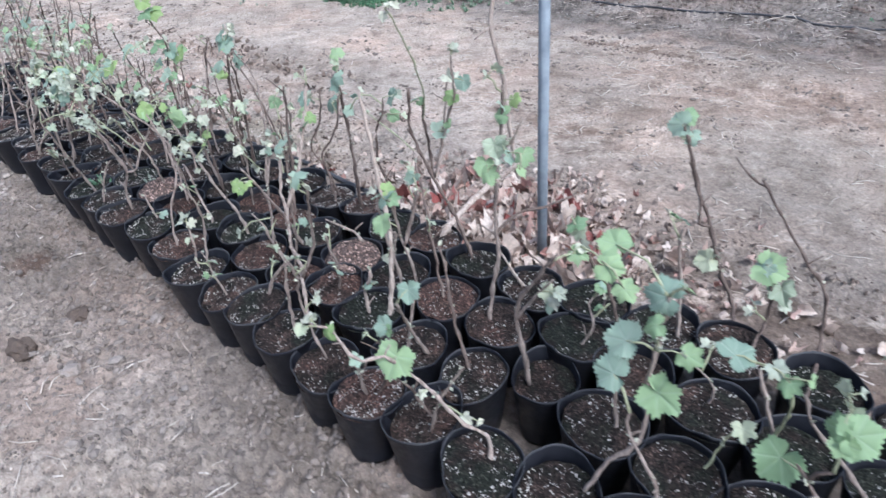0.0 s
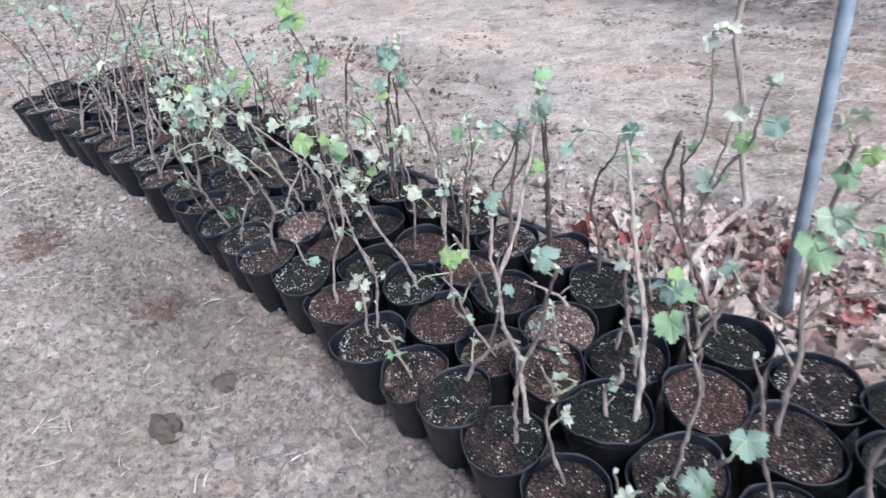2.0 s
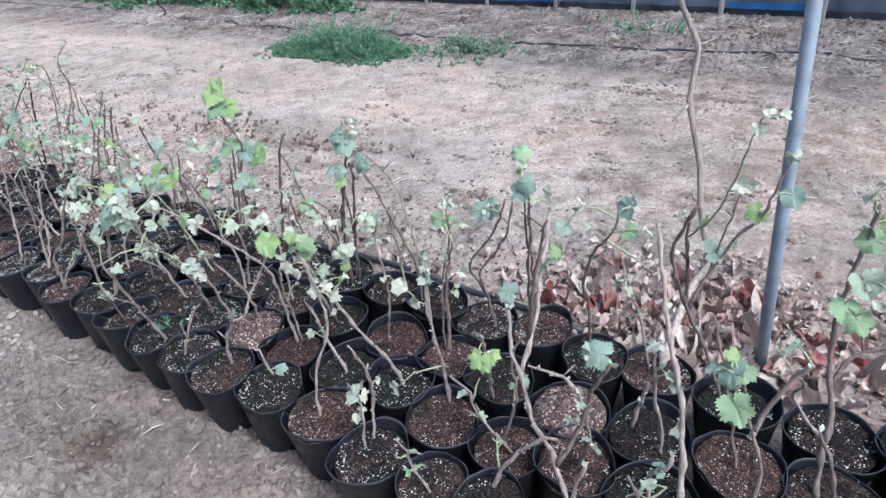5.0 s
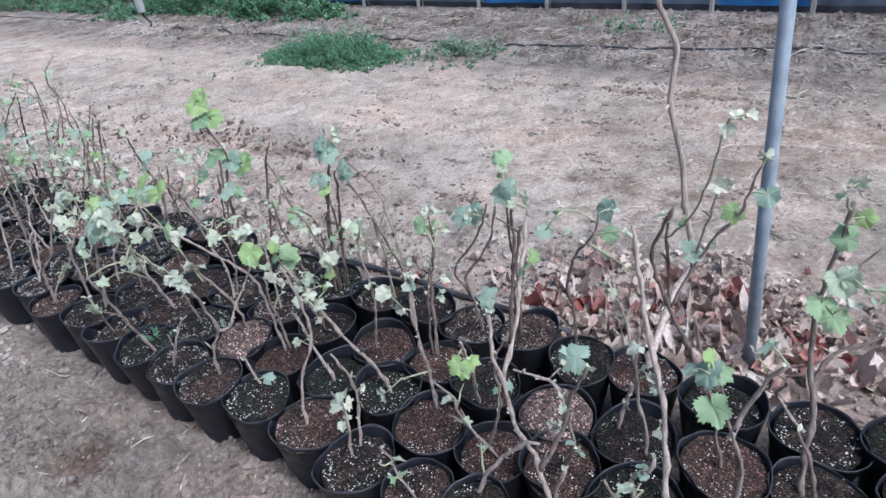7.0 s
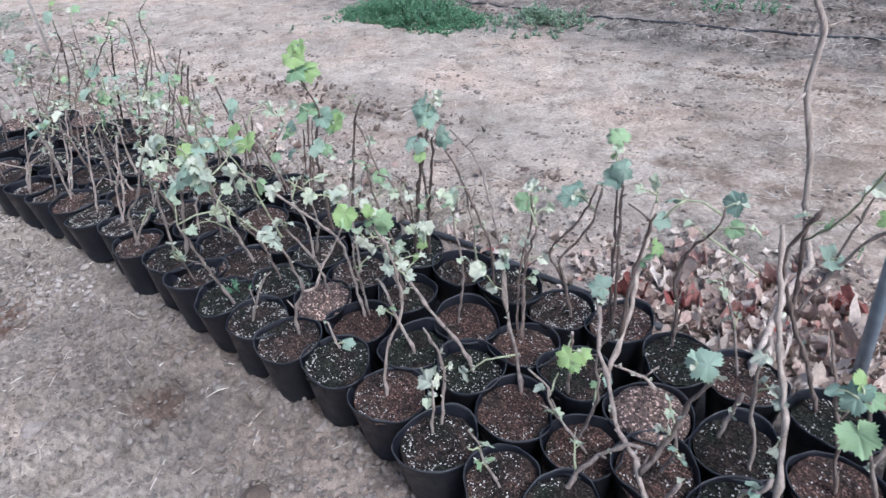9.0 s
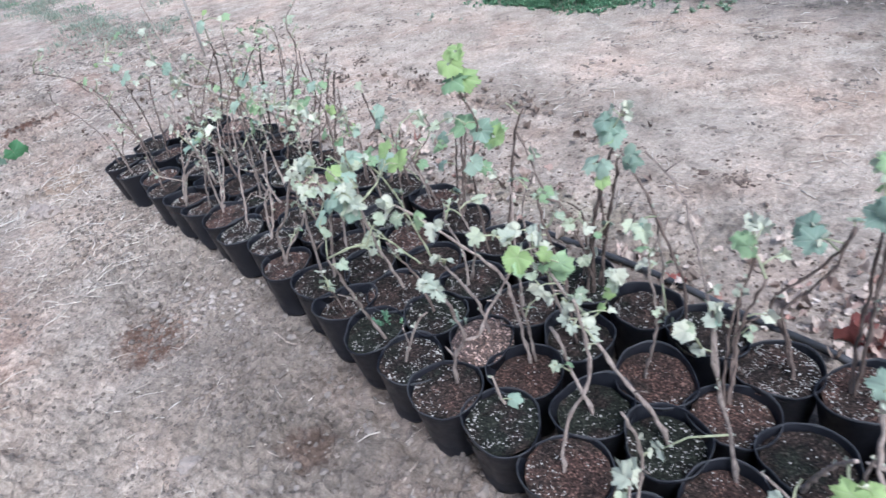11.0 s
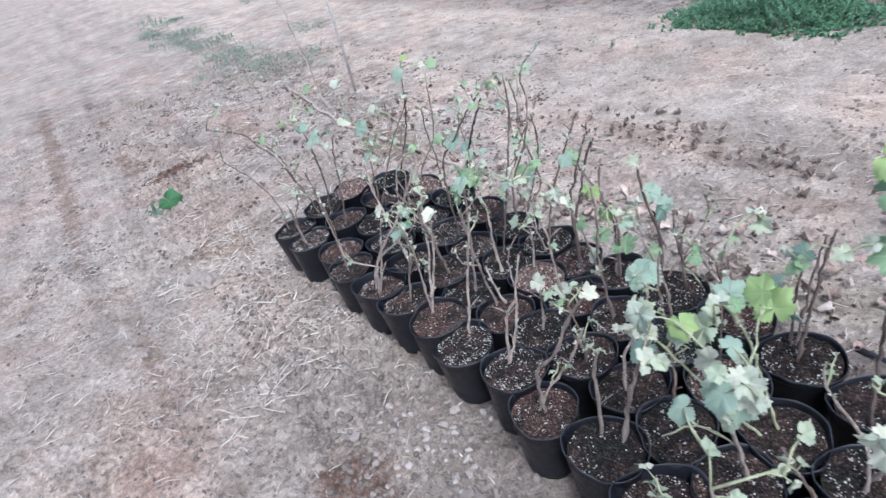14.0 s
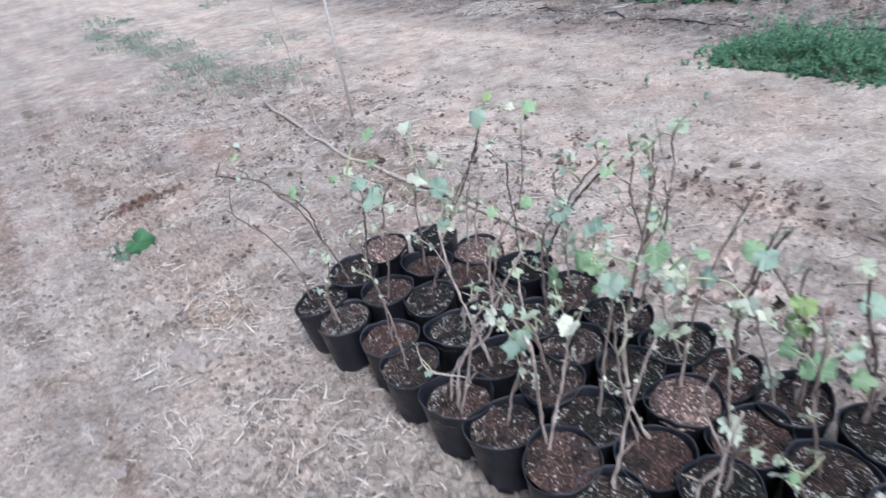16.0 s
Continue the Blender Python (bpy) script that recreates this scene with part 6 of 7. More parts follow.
# thin pale side twigs, budding white, in the thick of the far end
FAR = [(vine, pts) for vine, pts in CANES if len(pts) > 8 and 2.7 < pts[0].dot(U) < 4.3]
for k in range(56):
    vine, pts = CANE_RNG.choice(FAR)
    p = pts[CANE_RNG.randint(len(pts) // 3, len(pts) - 1)]
    turn, l = CANE_RNG.uniform(0, 6.3), CANE_RNG.uniform(0.06, 0.19)
    d = Vector((math.cos(turn) * 0.6, math.sin(turn) * 0.6, CANE_RNG.uniform(0.4, 1.2))).normalized() * l
    bow = Vector((CANE_RNG.uniform(-0.2, 0.2), CANE_RNG.uniform(-0.2, 0.2), 0)) * l
    grow(vine, CANE_RNG.choice(("pale", "pale", "bark")), CANE_RNG.uniform(1.4, 2.6), [p, p + d * 0.5 + bow, p + d], 0.30, (3, 4, 5))
    if CANE_RNG.random() < 0.3:
        tip = p + d
        leaf(tip.dot(U), tip.dot(V), tip.z + 0.01, CANE_RNG.uniform(0.016, 0.032), CANE_RNG.choice(("white", "pale", "pale", "blue")))

for a, b, vine in VINES:
    n = vine["leaves"]
    words = "bare budding" if n == 0 else "sparsely leafed" if n < 4 else "leafy green"
    tagged(vine, f"{words} young grapevine in black plastic pot of {SOIL_WORDS[vine['soil']]}")
    for key in ("leaves", "soil", "canes"):
        if key in vine:
            del vine[key]

# ---- behind the bed: pole, tall vine, hose, wire with a hanging tube ----
pole = thing("steel_pole", (0.498, 1.600, 0), "grey galvanised steel pole standing in leaf litter", "pole")
s = Soup()
s.tube([(-0.0002, -0.01, -0.1), (0.001, 0.045, 0.43), (0.0055, 0.235, 2.28)], [0.0150] * 3, 20)
part("tube", s.mesh("tube", STEEL), pole)
s = Soup()
s.tube([(0.0054, 0.230, 2.24), (0.0056, 0.238, 2.30)], [0.0185, 0.0185], 16)
part("cap", s.mesh("cap", POT), pole)

tall = thing("tall_vine", (0.17, 1.50, 0.0), "tall bare old vine trunk with pale peeling bark", "vine")
rng = random.Random(5)
pts = [Vector(p) - Vector((0.17, 1.50, 0.0)) for p in ((0.17, 1.50, 0.10), (0.21, 1.56, 0.16), (0.29, 1.66, 0.19), (0.36, 1.74, 0.205), (0.435, 1.80, 0.235), (0.428, 1.83, 0.30), (0.415, 1.845, 0.38), (0.405, 1.865, 0.50), (0.372, 1.885, 0.645),
                                                          (0.385, 1.905, 0.775), (0.345, 1.93, 0.88), (0.34, 1.95, 1.05), (0.37, 1.97, 1.25))]
s = Soup()
cane_tube(s, pts, 0.0100, 0.0058, rng, 9)
part("trunk", s.mesh("trunk", TALL_BARK), tall)
for k, d in ((8, (-0.05, -0.02, -0.03)), (9, (0.04, 0.0, 0.012)), (7, (0.035, 0.01, 0.02))):
    s = Soup()
    s.tube([pts[k], pts[k] + Vector(d) * 0.5, pts[k] + Vector(d)], [0.004, 0.003, 0.002], 6)
    part("spur", s.mesh("spur", TALL_BARK), tall)

HOSE = plain("black_hose_plastic", (0.05, 0.051, 0.056), 0.45, 12, 0.7)


def ground_line(name, places, radius, mat, label, category, step=0.12, wave=0.012, seed=3, sink=0.0):
    """A hose or stick that lies on the ground along the given bed places."""
    rng = random.Random(seed)
    pts = []
    for (a0, b0), (a1, b1) in zip(places, places[1:]):
        n = max(1, int(math.hypot(a1 - a0, b1 - b0) / step))
        for i in range(n):
            w = i / n
            p = bed(a0 + (a1 - a0) * w, b0 + (b1 - b0) * w + rng.uniform(-wave, wave))
            pts.append(Vector((p.x, p.y, max(lift(p.x, p.y), lift(p.x + 0.01, p.y), lift(p.x, p.y + 0.01)) + radius * 0.8 - sink * max(0.0, 0.35 + noise.noise(Vector((p.x * 2.1, p.y * 2.1, 4.0)))))))
    ob = thing(name, (pts[0].x, pts[0].y, 0), label, category)
    s = Soup()
    s.tube([p - Vector((pts[0].x, pts[0].y, 0)) for p in pts], [radius] * len(pts), 8)
    part("tube", s.mesh("tube", mat), ob)
    return ob


ground_line("dry_stick", ((3.85, 1.56), (4.4, 1.56), (5.2, 1.52), (5.75, 1.55), (6.9, 1.68)), 0.0105, TALL_BARK, "long thin dry cane lying on trodden earth", "stick", 0.15, 0.012)
ground_line("hose", ((1.12, 1.45), (1.5, 1.47), (1.95, 1.495), (2.45, 1.50)), 0.0095, HOSE, "black plastic hose lying behind the potted vines", "hose", 0.15, 0.006)
ground_line("drip_pipe", ((-1.5, 4.45), (0.9, 4.40), (2.4, 4.20), (3.8, 4.22), (5.3, 4.15), (6.3, 4.22), (7.8, 4.36), (11, 4.4)), 0.0070, HOSE, "thin black drip pipe half buried in rough earth", "pipe", 0.1, 0.008, 8, 0.016)

for k, spots in enumerate((((2.66, 0.34), (2.70, 0.42), (2.75, 0.55)), ((1.80, 0.60), (1.82, 0.66), (1.84, 0.69)), ((4.30, 0.50), (4.33, 0.60), (4.38, 0.76)), ((2.50, 0.66), (2.36, 0.675)), ((1.15, 0.60), (1.32, 0.63)), ((0.95, 0.33), (1.08, 0.40)))):
    ground_line("twig", spots, 0.0022, TALL_BARK, "thin pale dry twig lying on loam", "twig", 0.025, 0.002, 40 + k)

stake = thing("stake", bed(5.81, 1.87), "thin grey wooden stake beyond the bed", "stake")
GREY_WOOD = earthy("grey_wood", (0.48, 0.455, 0.425), (0.68, 0.65, 0.61), 40)
s = Soup()
s.tube([(0, 0, -0.05), (0.012, -0.004, 0.7), (0.05, -0.01, 2.3)], [0.009, 0.0085, 0.007], 8)
part("shaft", s.mesh("shaft", GREY_WOOD), stake)
thin = thing("dry_vine", bed(5.75, 1.62), "thin dry vine stem beside the stake", "vine")
s = Soup()
cane_tube(s, cane_points((0, 0, -0.02), (-0.12, 0.06, 1.0), random.Random(4), 0.02), 0.006, 0.004, random.Random(4), 6)
part("stem", s.mesh("stem", TALL_BARK), thin)

wire_a, wire_b = Vector((0.5035, 1.835, 2.25)), bed(5.81, 1.87, 2.26) + Vector((0.05, -0.01, 0))
wire = thing("wire", wire_a, "thin steel wire strung between pole and stake", "wire")
s = Soup()
s.tube([Vector((0, 0, 0)), (wire_b - wire_a) * 0.5 + Vector((0, 0, -0.02)), wire_b - wire_a], [0.0013] * 3, 5)
part("strand", s.mesh("strand", STEEL), wire)
hang = thing("hanging_tube", (-1.10, 3.075, 0.83), "white plastic tube with black hook hanging from wire", "tube")
WHITE = plain("white_plastic", (0.72, 0.76, 0.76), 0.4, 12, 0.06)
s = Soup()
s.lathe([(0.010, 0.01), (0.0145, 0.012), (0.0145, 0.62), (0.012, 0.625), (0.001, 0.626)], 18)
part("tube", s.mesh("tube", WHITE), hang)
s = Soup()
s.tube([(0.017, 0, 0.022), (0.004, 0, 0.018), (0, 0, 0.01), (0.002, 0, -0.006), (0.010, 0, -0.016), (0.018, 0, -0.026), (0.018, 0, -0.038), (0.009, 0, -0.042)], [0.003, 0.004, 0.0045, 0.0035, 0.003, 0.003, 0.003, 0.003], 8)
s.tube([(-0.014, 0, 0.014), (0.014, 0, 0.014)], [0.005, 0.005], 8)
part("hook", s.mesh("hook", POT), hang)
s = Soup()
top = wire_a.lerp(wire_b, 0.42) + Vector((0, 0, -0.018)) - Vector((-1.10, 3.075, 0.83))
s.tube([(0, 0, 0.62), top], [0.0015, 0.0015], 5)
part("string", s.mesh("string", WHITE), hang)

# ---- far fence: pale posts, dark sheeting, a blue strip near its foot ----
fence = thing("fence", bed(3.0, 5.30), "low fence of pale posts with dark and blue sheeting", "fence", turn=BED_TURN)
SHEET = plain("grey_blue_sheeting", (0.115, 0.138, 0.175), 0.5, 2.5, 0.4)
BASE = plain("black_sheeting", (0.035, 0.038, 0.046), 0.6, 6, 0.4)
BLUE = plain("blue_sheeting", (0.03, 0.115, 0.28), 0.45, 4, 0.3)
POST = plain("pale_post_paint", (0.72, 0.71, 0.69), 0.7, 14, 0.12)


def sheet(lo, hi, y, mat, name, x0, x1, seed):
    """Hanging sheeting with folds, and thickness."""
    n, k = 16, 6
    s = Soup()
    for side in (0, 0.006):
        for j in range(k + 1):
            for i in range(n + 1):
                x, z = x0 + (x1 - x0) * i / n, lo + (hi - lo) * j / k
                s.v.append(Vector((x, y + side + 0.018 * noise.noise(Vector((x * 3, z * 1.5, seed))) + 0.006 * math.sin(x * 31), z)))
    m = (n + 1) * (k + 1)
    for j in range(k):
        for i in range(n):
            q = j * (n + 1) + i
            s.f.append((q, q + 1, q + n + 2, q + n + 1))
            s.f.append((m + q, m + q + n + 1, m + q + n + 2, m + q + 1))
    part(name, s.mesh(name, mat), fence)


for k in range(-9, 13):
    s = Soup()
    x = 0.65 * k - 0.10
    s.tube([(x, 0.08, -0.05), (x + 0.01 * math.sin(k * 2.1), 0.08, 1.2)], [0.017, 0.016], 10)
    part("post", s.mesh("post", POST), fence)
# the bed's across runs against the fence's own y
for k in range(-9, 13):
    x0, x1 = 0.65 * k - 0.09, 0.65 * k + 0.55
    sheet(0.045, 1.15, -0.02, SHEET, "sheet", x0, x1, 2.0 + k)
    sheet(0.005, 0.05, 0.0, BASE, "skirt", x0, x1, 5.0 + k)
    if k % 3 == 0:
        sheet(0.05, 0.095, 0.022, BLUE, "strip", x0 + 0.02, x1 - 0.03, 9.0 + k)

# ---- weeds ----
WEED = islands("weed_leaves", ((0.115, 0.245, 0.14), (0.165, 0.32, 0.185), (0.18, 0.325, 0.21), (0.235, 0.395, 0.24), (0.30, 0.44, 0.29)), 0.8, 0.45)
MID_WEED = islands("dusty_green_weed_leaves", ((0.20, 0.285, 0.19), (0.26, 0.35, 0.24), (0.31, 0.40, 0.29), (0.23, 0.33, 0.23)), 0.8, 0.4)
PALE_WEED = islands("grey_green_weed_leaves", ((0.26, 0.325, 0.25), (0.32, 0.385, 0.305), (0.40, 0.445, 0.37)), 0.8, 0.3)


def weeds(name, a, b, la, lb, h, count, mat, label, seed, leaf_size=0.035, z=0.0):
    """A low mat of feathery sprigs over a lumpy dome with a ragged edge: each a thin stalk with many small blades."""
    rng = random.Random(seed)
    ob = thing(name, bed(a, b, z), label, "weeds", turn=BED_TURN)
    s, stalks = Soup(), Soup()
    per = 14
    for _ in range(max(3, count // per)):
        ang, q = rng.uniform(0, 6.283), rng.random() ** (0.5 if h > 0.12 else 0.85) * rng.choice((1, 1, 1, 1.25))
        edge = 1 + 0.55 * noise.noise(Vector((math.cos(ang) * 1.6, math.sin(ang) * 1.6, seed)))
        x, y = la / 2 * q * edge * math.cos(ang), lb / 2 * q * edge * math.sin(ang)
        dome = h * max(0.10, (1 - min(1, q) ** 2.2)) * (0.72 + 1.0 * noise.noise(Vector((x * 10, y * 10, seed + 3))))
        top = max(0.012, dome * rng.choice((0.5, 0.7, 0.85, 1.0, 1.15, 1.35)))
        lean = Vector((math.cos(ang) * q * 0.6 + rng.uniform(-0.7, 0.7), math.sin(ang) * q * 0.6 + rng.uniform(-0.7, 0.7), 1.0))
        tip = Vector((x, y, 0)) + lean * top
        foot = Vector((x, y, -0.008))
        stalks.tube([foot, foot.lerp(tip, 0.5) + Vector((0, 0, top * 0.1)), tip], [0.0022, 0.0017, 0.001], 4)
        for i in range(per):
            w = max(0.15, 1 - 0.9 * (i / per) ** 1.4 * min(1.0, 0.07 / top))
            p = foot.lerp(tip, w)
            turn = 2.4 * i + ang
            d = Vector((math.cos(turn), math.sin(turn), rng.uniform(-0.1, 1.1) + (1.2 if i < 3 else 0))).normalized()
            side = d.cross(Vector((rng.uniform(-0.5, 0.5), rng.uniform(-0.5, 0.5), 1))).normalized()
            up = side.cross(d)
            l = leaf_size * rng.uniform(0.55, 1.25) * (0.6 + 0.4 * i / per)
            base = len(s.v)
            for u, wd, e in ((0, 0.05, 0), (0.35, 0.25, 0.06), (0.7, 0.20, 0.04), (1.0, 0.03, -0.10)):
                s.v += [p + d * l * u - side * l * wd + up * l * e, p + d * l * u + side * l * wd + up * l * e]
            for r in range(3):
                k = base + 2 * r
                s.f.append((k, k + 1, k + 3, k + 2))
    tagged(part("foliage", s.mesh("foliage", mat), ob), kind="stuff")
    tagged(part("stalk", stalks.mesh("stalk", mat), ob), kind="stuff")
    return ob


weeds("weed_patch", 3.98, 3.72, 1.22, 0.55, 0.17, 21000, WEED, "dense low patch of green leafy weeds on sand", 1, 0.023)
weeds("weed_patch", 3.00, 3.95, 0.70, 0.5, 0.09, 2400, MID_WEED, "thin patch of grey-green weeds on rough earth", 2, 0.03)
weeds("weed_patch", 2.0, 4.75, 0.8, 0.3, 0.10, 500, WEED, "thin patch of green weeds before the fence", 3, 0.03)
for k, (a, b, la, lb, h, n) in enumerate(((5.6, 4.9, 1.6, 0.5, 0.34, 4500), (7.0, 5.0, 1.9, 0.6, 0.42, 6000), (8.8, 5.0, 2.2, 0.7, 0.40, 5000), (7.9, 4.55, 0.9, 0.4, 0.14, 900), (11.0, 5.0, 2.4, 0.8, 0.45, 4000))):
    weeds("weed_bush", a, b, la, lb, h, n, WEED, "bushy green weeds growing along the fence foot", 10 + k, 0.055)
rng = random.Random(99)
for k in range(36):
    a = 7.2 + 6.5 * rng.random() ** 1.5
    far = (a - 7.4) / 6
    weeds("weed_tuft", a, 1.82 + rng.gauss(0, 0.26), rng.uniform(0.5, 1.3), rng.uniform(0.3, 0.7), rng.uniform(0.02, 0.06), int(rng.uniform(450, 1500)), WEED if rng.random() < 0.12 * far else PALE_WEED, "sparse grey-green weeds creeping over dry earth", 60 + k, 0.014)
for k, (a, b, la, lb, h, n, m) in enumerate(((14.0, 1.9, 1.1, 0.6, 0.16, 600, WEED), (8.8, 2.64, 0.9, 0.35, 0.07, 260, PALE_WEED), (12.6, 3.4, 0.9, 0.5, 0.18, 600, WEED), (4.55, 3.05, 0.5, 0.2, 0.03, 90, PALE_WEED), (0.2, 4.6, 0.5, 0.3, 0.08, 60, WEED))):
    weeds("weed_patch", a, b, la, lb, h, n, m, "sparse grey-green weeds creeping over dry earth", 30 + k, 0.022)

weeds("weed_sprig", 2.115, 0.83, 0.075, 0.06, 0.03, 130, WEED, "small green weeds sprouting in a pot of soil", 71, 0.010, SOIL_Z)
weeds("weed_sprig", 1.93, 0.94, 0.06, 0.05, 0.035, 70, PALE_WEED, "grey-green weeds sprouting in a pot of soil", 72, 0.010, SOIL_Z)

# a seedling on the open ground
sprout = thing("seedling", (-3.70, 3.71, 0.0), "green broad-leaved seedling on bare dry ground", "seedling")
rng = random.Random(12)
s = Soup()
BLADES = (((0.045, 0.035, 0.045), 0.15, 1), ((-0.03, -0.015, 0.022), 0.12, 0), ((-0.065, -0.03, 0.016), 0.095, 0), ((0.0, -0.045, 0.014), 0.10, 0), ((-0.05, 0.02, 0.05), 0.06, 0))
for d, size, fresh in BLADES:
    s.tube([(0, 0, -0.01), Vector(d) * 0.6 + Vector((0, 0, 0.01)), d], [0.003, 0.0025, 0.002], 6)
part("stem", s.mesh("stem", SHOOT), sprout)
DEEP = leaf_material("deep_green_leaf", (0.05, 0.14, 0.06), (0.08, 0.18, 0.085), (0.065, 0.16, 0.07), 0.2)
DULL = leaf_material("dull_green_leaf", (0.09, 0.145, 0.10), (0.13, 0.19, 0.14), (0.12, 0.17, 0.125), 0.2)
for d, size, fresh in BLADES:
    part("leaf", leaf_mesh(int(size * 999), DEEP if fresh else DULL, 0.05, 0.3), sprout, "" if fresh else "dull grey-green leaf", turned(d, (d[0], d[1], -0.1), (-0.15, -0.6, 1), size, rng))

# ---- loose matter on the ground ----
STONE = islands("pebbles", ((0.13, 0.110, 0.097), (0.165, 0.141, 0.124), (0.20, 0.172, 0.152), (0.26, 0.227, 0.203), (0.15, 0.127, 0.112)))
PALE_PEBBLE = islands("pale_pebbles", ((0.24, 0.207, 0.183), (0.32, 0.28, 0.25), (0.40, 0.355, 0.32)))
CLOD = islands("earth_crumbs", ((0.12, 0.099, 0.085), (0.165, 0.137, 0.118), (0.215, 0.18, 0.156), (0.25, 0.212, 0.185)))
DEBRIS = islands("plant_debris", ((0.075, 0.056, 0.047), (0.11, 0.083, 0.069), (0.15, 0.113, 0.094), (0.22, 0.175, 0.145)))
STRAW = islands("dry_straw", ((0.52, 0.455, 0.39), (0.64, 0.58, 0.51), (0.42, 0.355, 0.30), (0.70, 0.65, 0.59)))
LITTER = islands("dry_leaves", ((0.19, 0.145, 0.122), (0.46, 0.37, 0.315), (0.62, 0.535, 0.47), (0.32, 0.24, 0.203), (0.68, 0.60, 0.53), (0.50, 0.40, 0.345), (0.36, 0.19, 0.16), (0.58, 0.485, 0.42), (0.25, 0.19, 0.16), (0.46, 0.33, 0.28), (0.64, 0.56, 0.495)), 0.8, 0.15)
SCRAPS = islands("leaf_scraps", ((0.10, 0.075, 0.062), (0.17, 0.13, 0.108), (0.24, 0.19, 0.16), (0.36, 0.30, 0.255)), 0.85)


FRONT = [(a, b) for a, b, vine in VINES if b < 0.84]


def clear(a, b):
    """Open ground: not under the bed, up to the feet of the front row of pots."""
    if not (-0.9 < a < 4.16 and 0.62 < b < 1.37):
        return True
    return b < 0.79 and all(abs(p - a) > 0.066 or math.hypot(p - a, q - b) > 0.066 for p, q in FRONT)


def scatter(name, count, box, sizes, mat, label, seed, flat=0.7, power=2.2, clump=0.0):
    rng = random.Random(seed)
    s = Soup()
    n = 0
    while n < count:
        a, b = rng.uniform(box[0], box[1]), rng.uniform(box[2], box[3])
        if clump < 0:
            a, b = rng.gauss((box[0] + box[1]) / 2, (box[1] - box[0]) / 3.2), rng.gauss((box[2] + box[3]) / 2, (box[3] - box[2]) / 1.8)
            b += 0.06 * noise.noise(Vector((a * 6, seed, 0)))
        if not clear(a, b) or (clump > 0 and noise.noise(Vector((a * 1.7, b * 1.7, seed))) < rng.uniform(-clump, clump)):
            continue
        n += 1
        p = bed(a, b)
        size = sizes[0] + (sizes[1] - sizes[0]) * rng.random() ** power
        (s.rock if size > 0.012 else s.grain)((p.x, p.y, lift(p.x, p.y) + size * 0.15), size, rng, flat)
    ob = new(name, s.mesh(name, mat, False))
    return tagged(ob, label, "ground", kind="stuff")


scatter("pebbles", 1800, (0.4, 4.6, -0.35, 0.79), (0.002, 0.011), STONE, "small grey pebbles and crumbs on the ground", 1, 0.7, 3.2, 0.3)
scatter("earth_crumbs", 4200, (0.2, 4.2, 0.36, 0.79), (0.003, 0.026), CLOD, "crumbly damp earth along the foot of the pots", 21, 0.7, 3.0, 0.35)
scatter("earth_crumbs", 9000, (0.5, 3.8, -0.05, 0.79), (0.002, 0.017), CLOD, "fine grey crumbs of earth before the pots", 23, 0.7, 3.4, 0.4)
scatter("earth_crumbs", 1500, (0.5, 3.8, -0.05, 0.79), (0.002, 0.014), STONE, "fine pale crumbs of earth before the pots", 24, 0.7, 3.0, 0.4)
scatter("pebbles", 520, (0.3, 3.6, 0.34, 0.79), (0.007, 0.030), STONE, "grey pebbles along the foot of the pots", 22, 0.75, 3.4, 0.3)
scatter("earth_crumbs", 3600, (0.4, 5.2, -0.4, 0.79), (0.002, 0.016), CLOD, "brown crumbs of dry earth", 2, 0.6, 3.4, 0.35)
scatter("earth_crumbs", 5500, (-1.2, 5.2, 1.42, 4.1), (0.002, 0.015), CLOD, "brown crumbs of earth behind the bed", 3, 0.6, 3.5, 0.4)
scatter("pebbles", 1200, (-1.2, 5.2, 1.42, 4.1), (0.003, 0.016), STONE, "scattered pale pebbles on sand", 4, 0.6, 3.2, 0.3)
scatter("rubble", 3000, (-1.0, 8.5, 3.85, 5.2), (0.006, 0.036), CLOD, "rough clods along the drip pipe", 5, 0.5, 2.5, 0.3)
scatter("rubble", 900, (-1.0, 8.5, 3.95, 5.2), (0.006, 0.030), STONE, "pale stones and clods along the drip pipe", 6, 0.5, 2.5, 0.3)
scatter("earth_crumbs", 1700, (4.2, 9.0, -0.5, 4.0), (0.003, 0.022), CLOD, "crumbs on trodden earth beyond the bed", 7, 0.55, 3.2, 0.4)
scatter("pebbles", 800, (4.2, 9.0, -0.5, 4.0), (0.004, 0.020), STONE, "pale pebbles on trodden earth beyond the bed", 8, 0.55, 3.2, 0.3)
scatter("dark_debris", 5200, (-0.7, 4.3, 1.38, 2.0), (0.002, 0.017), DEBRIS, "dark crumbled plant debris strewn behind the pots", 41, 0.55, 2.6, 0.3)
scatter("pebbles", 170, (2.70, 3.00, 0.50, 0.68), (0.004, 0.036), PALE_PEBBLE, "patch of pale pebbles before the pots", 43, 0.6, 2.4, -1.0)


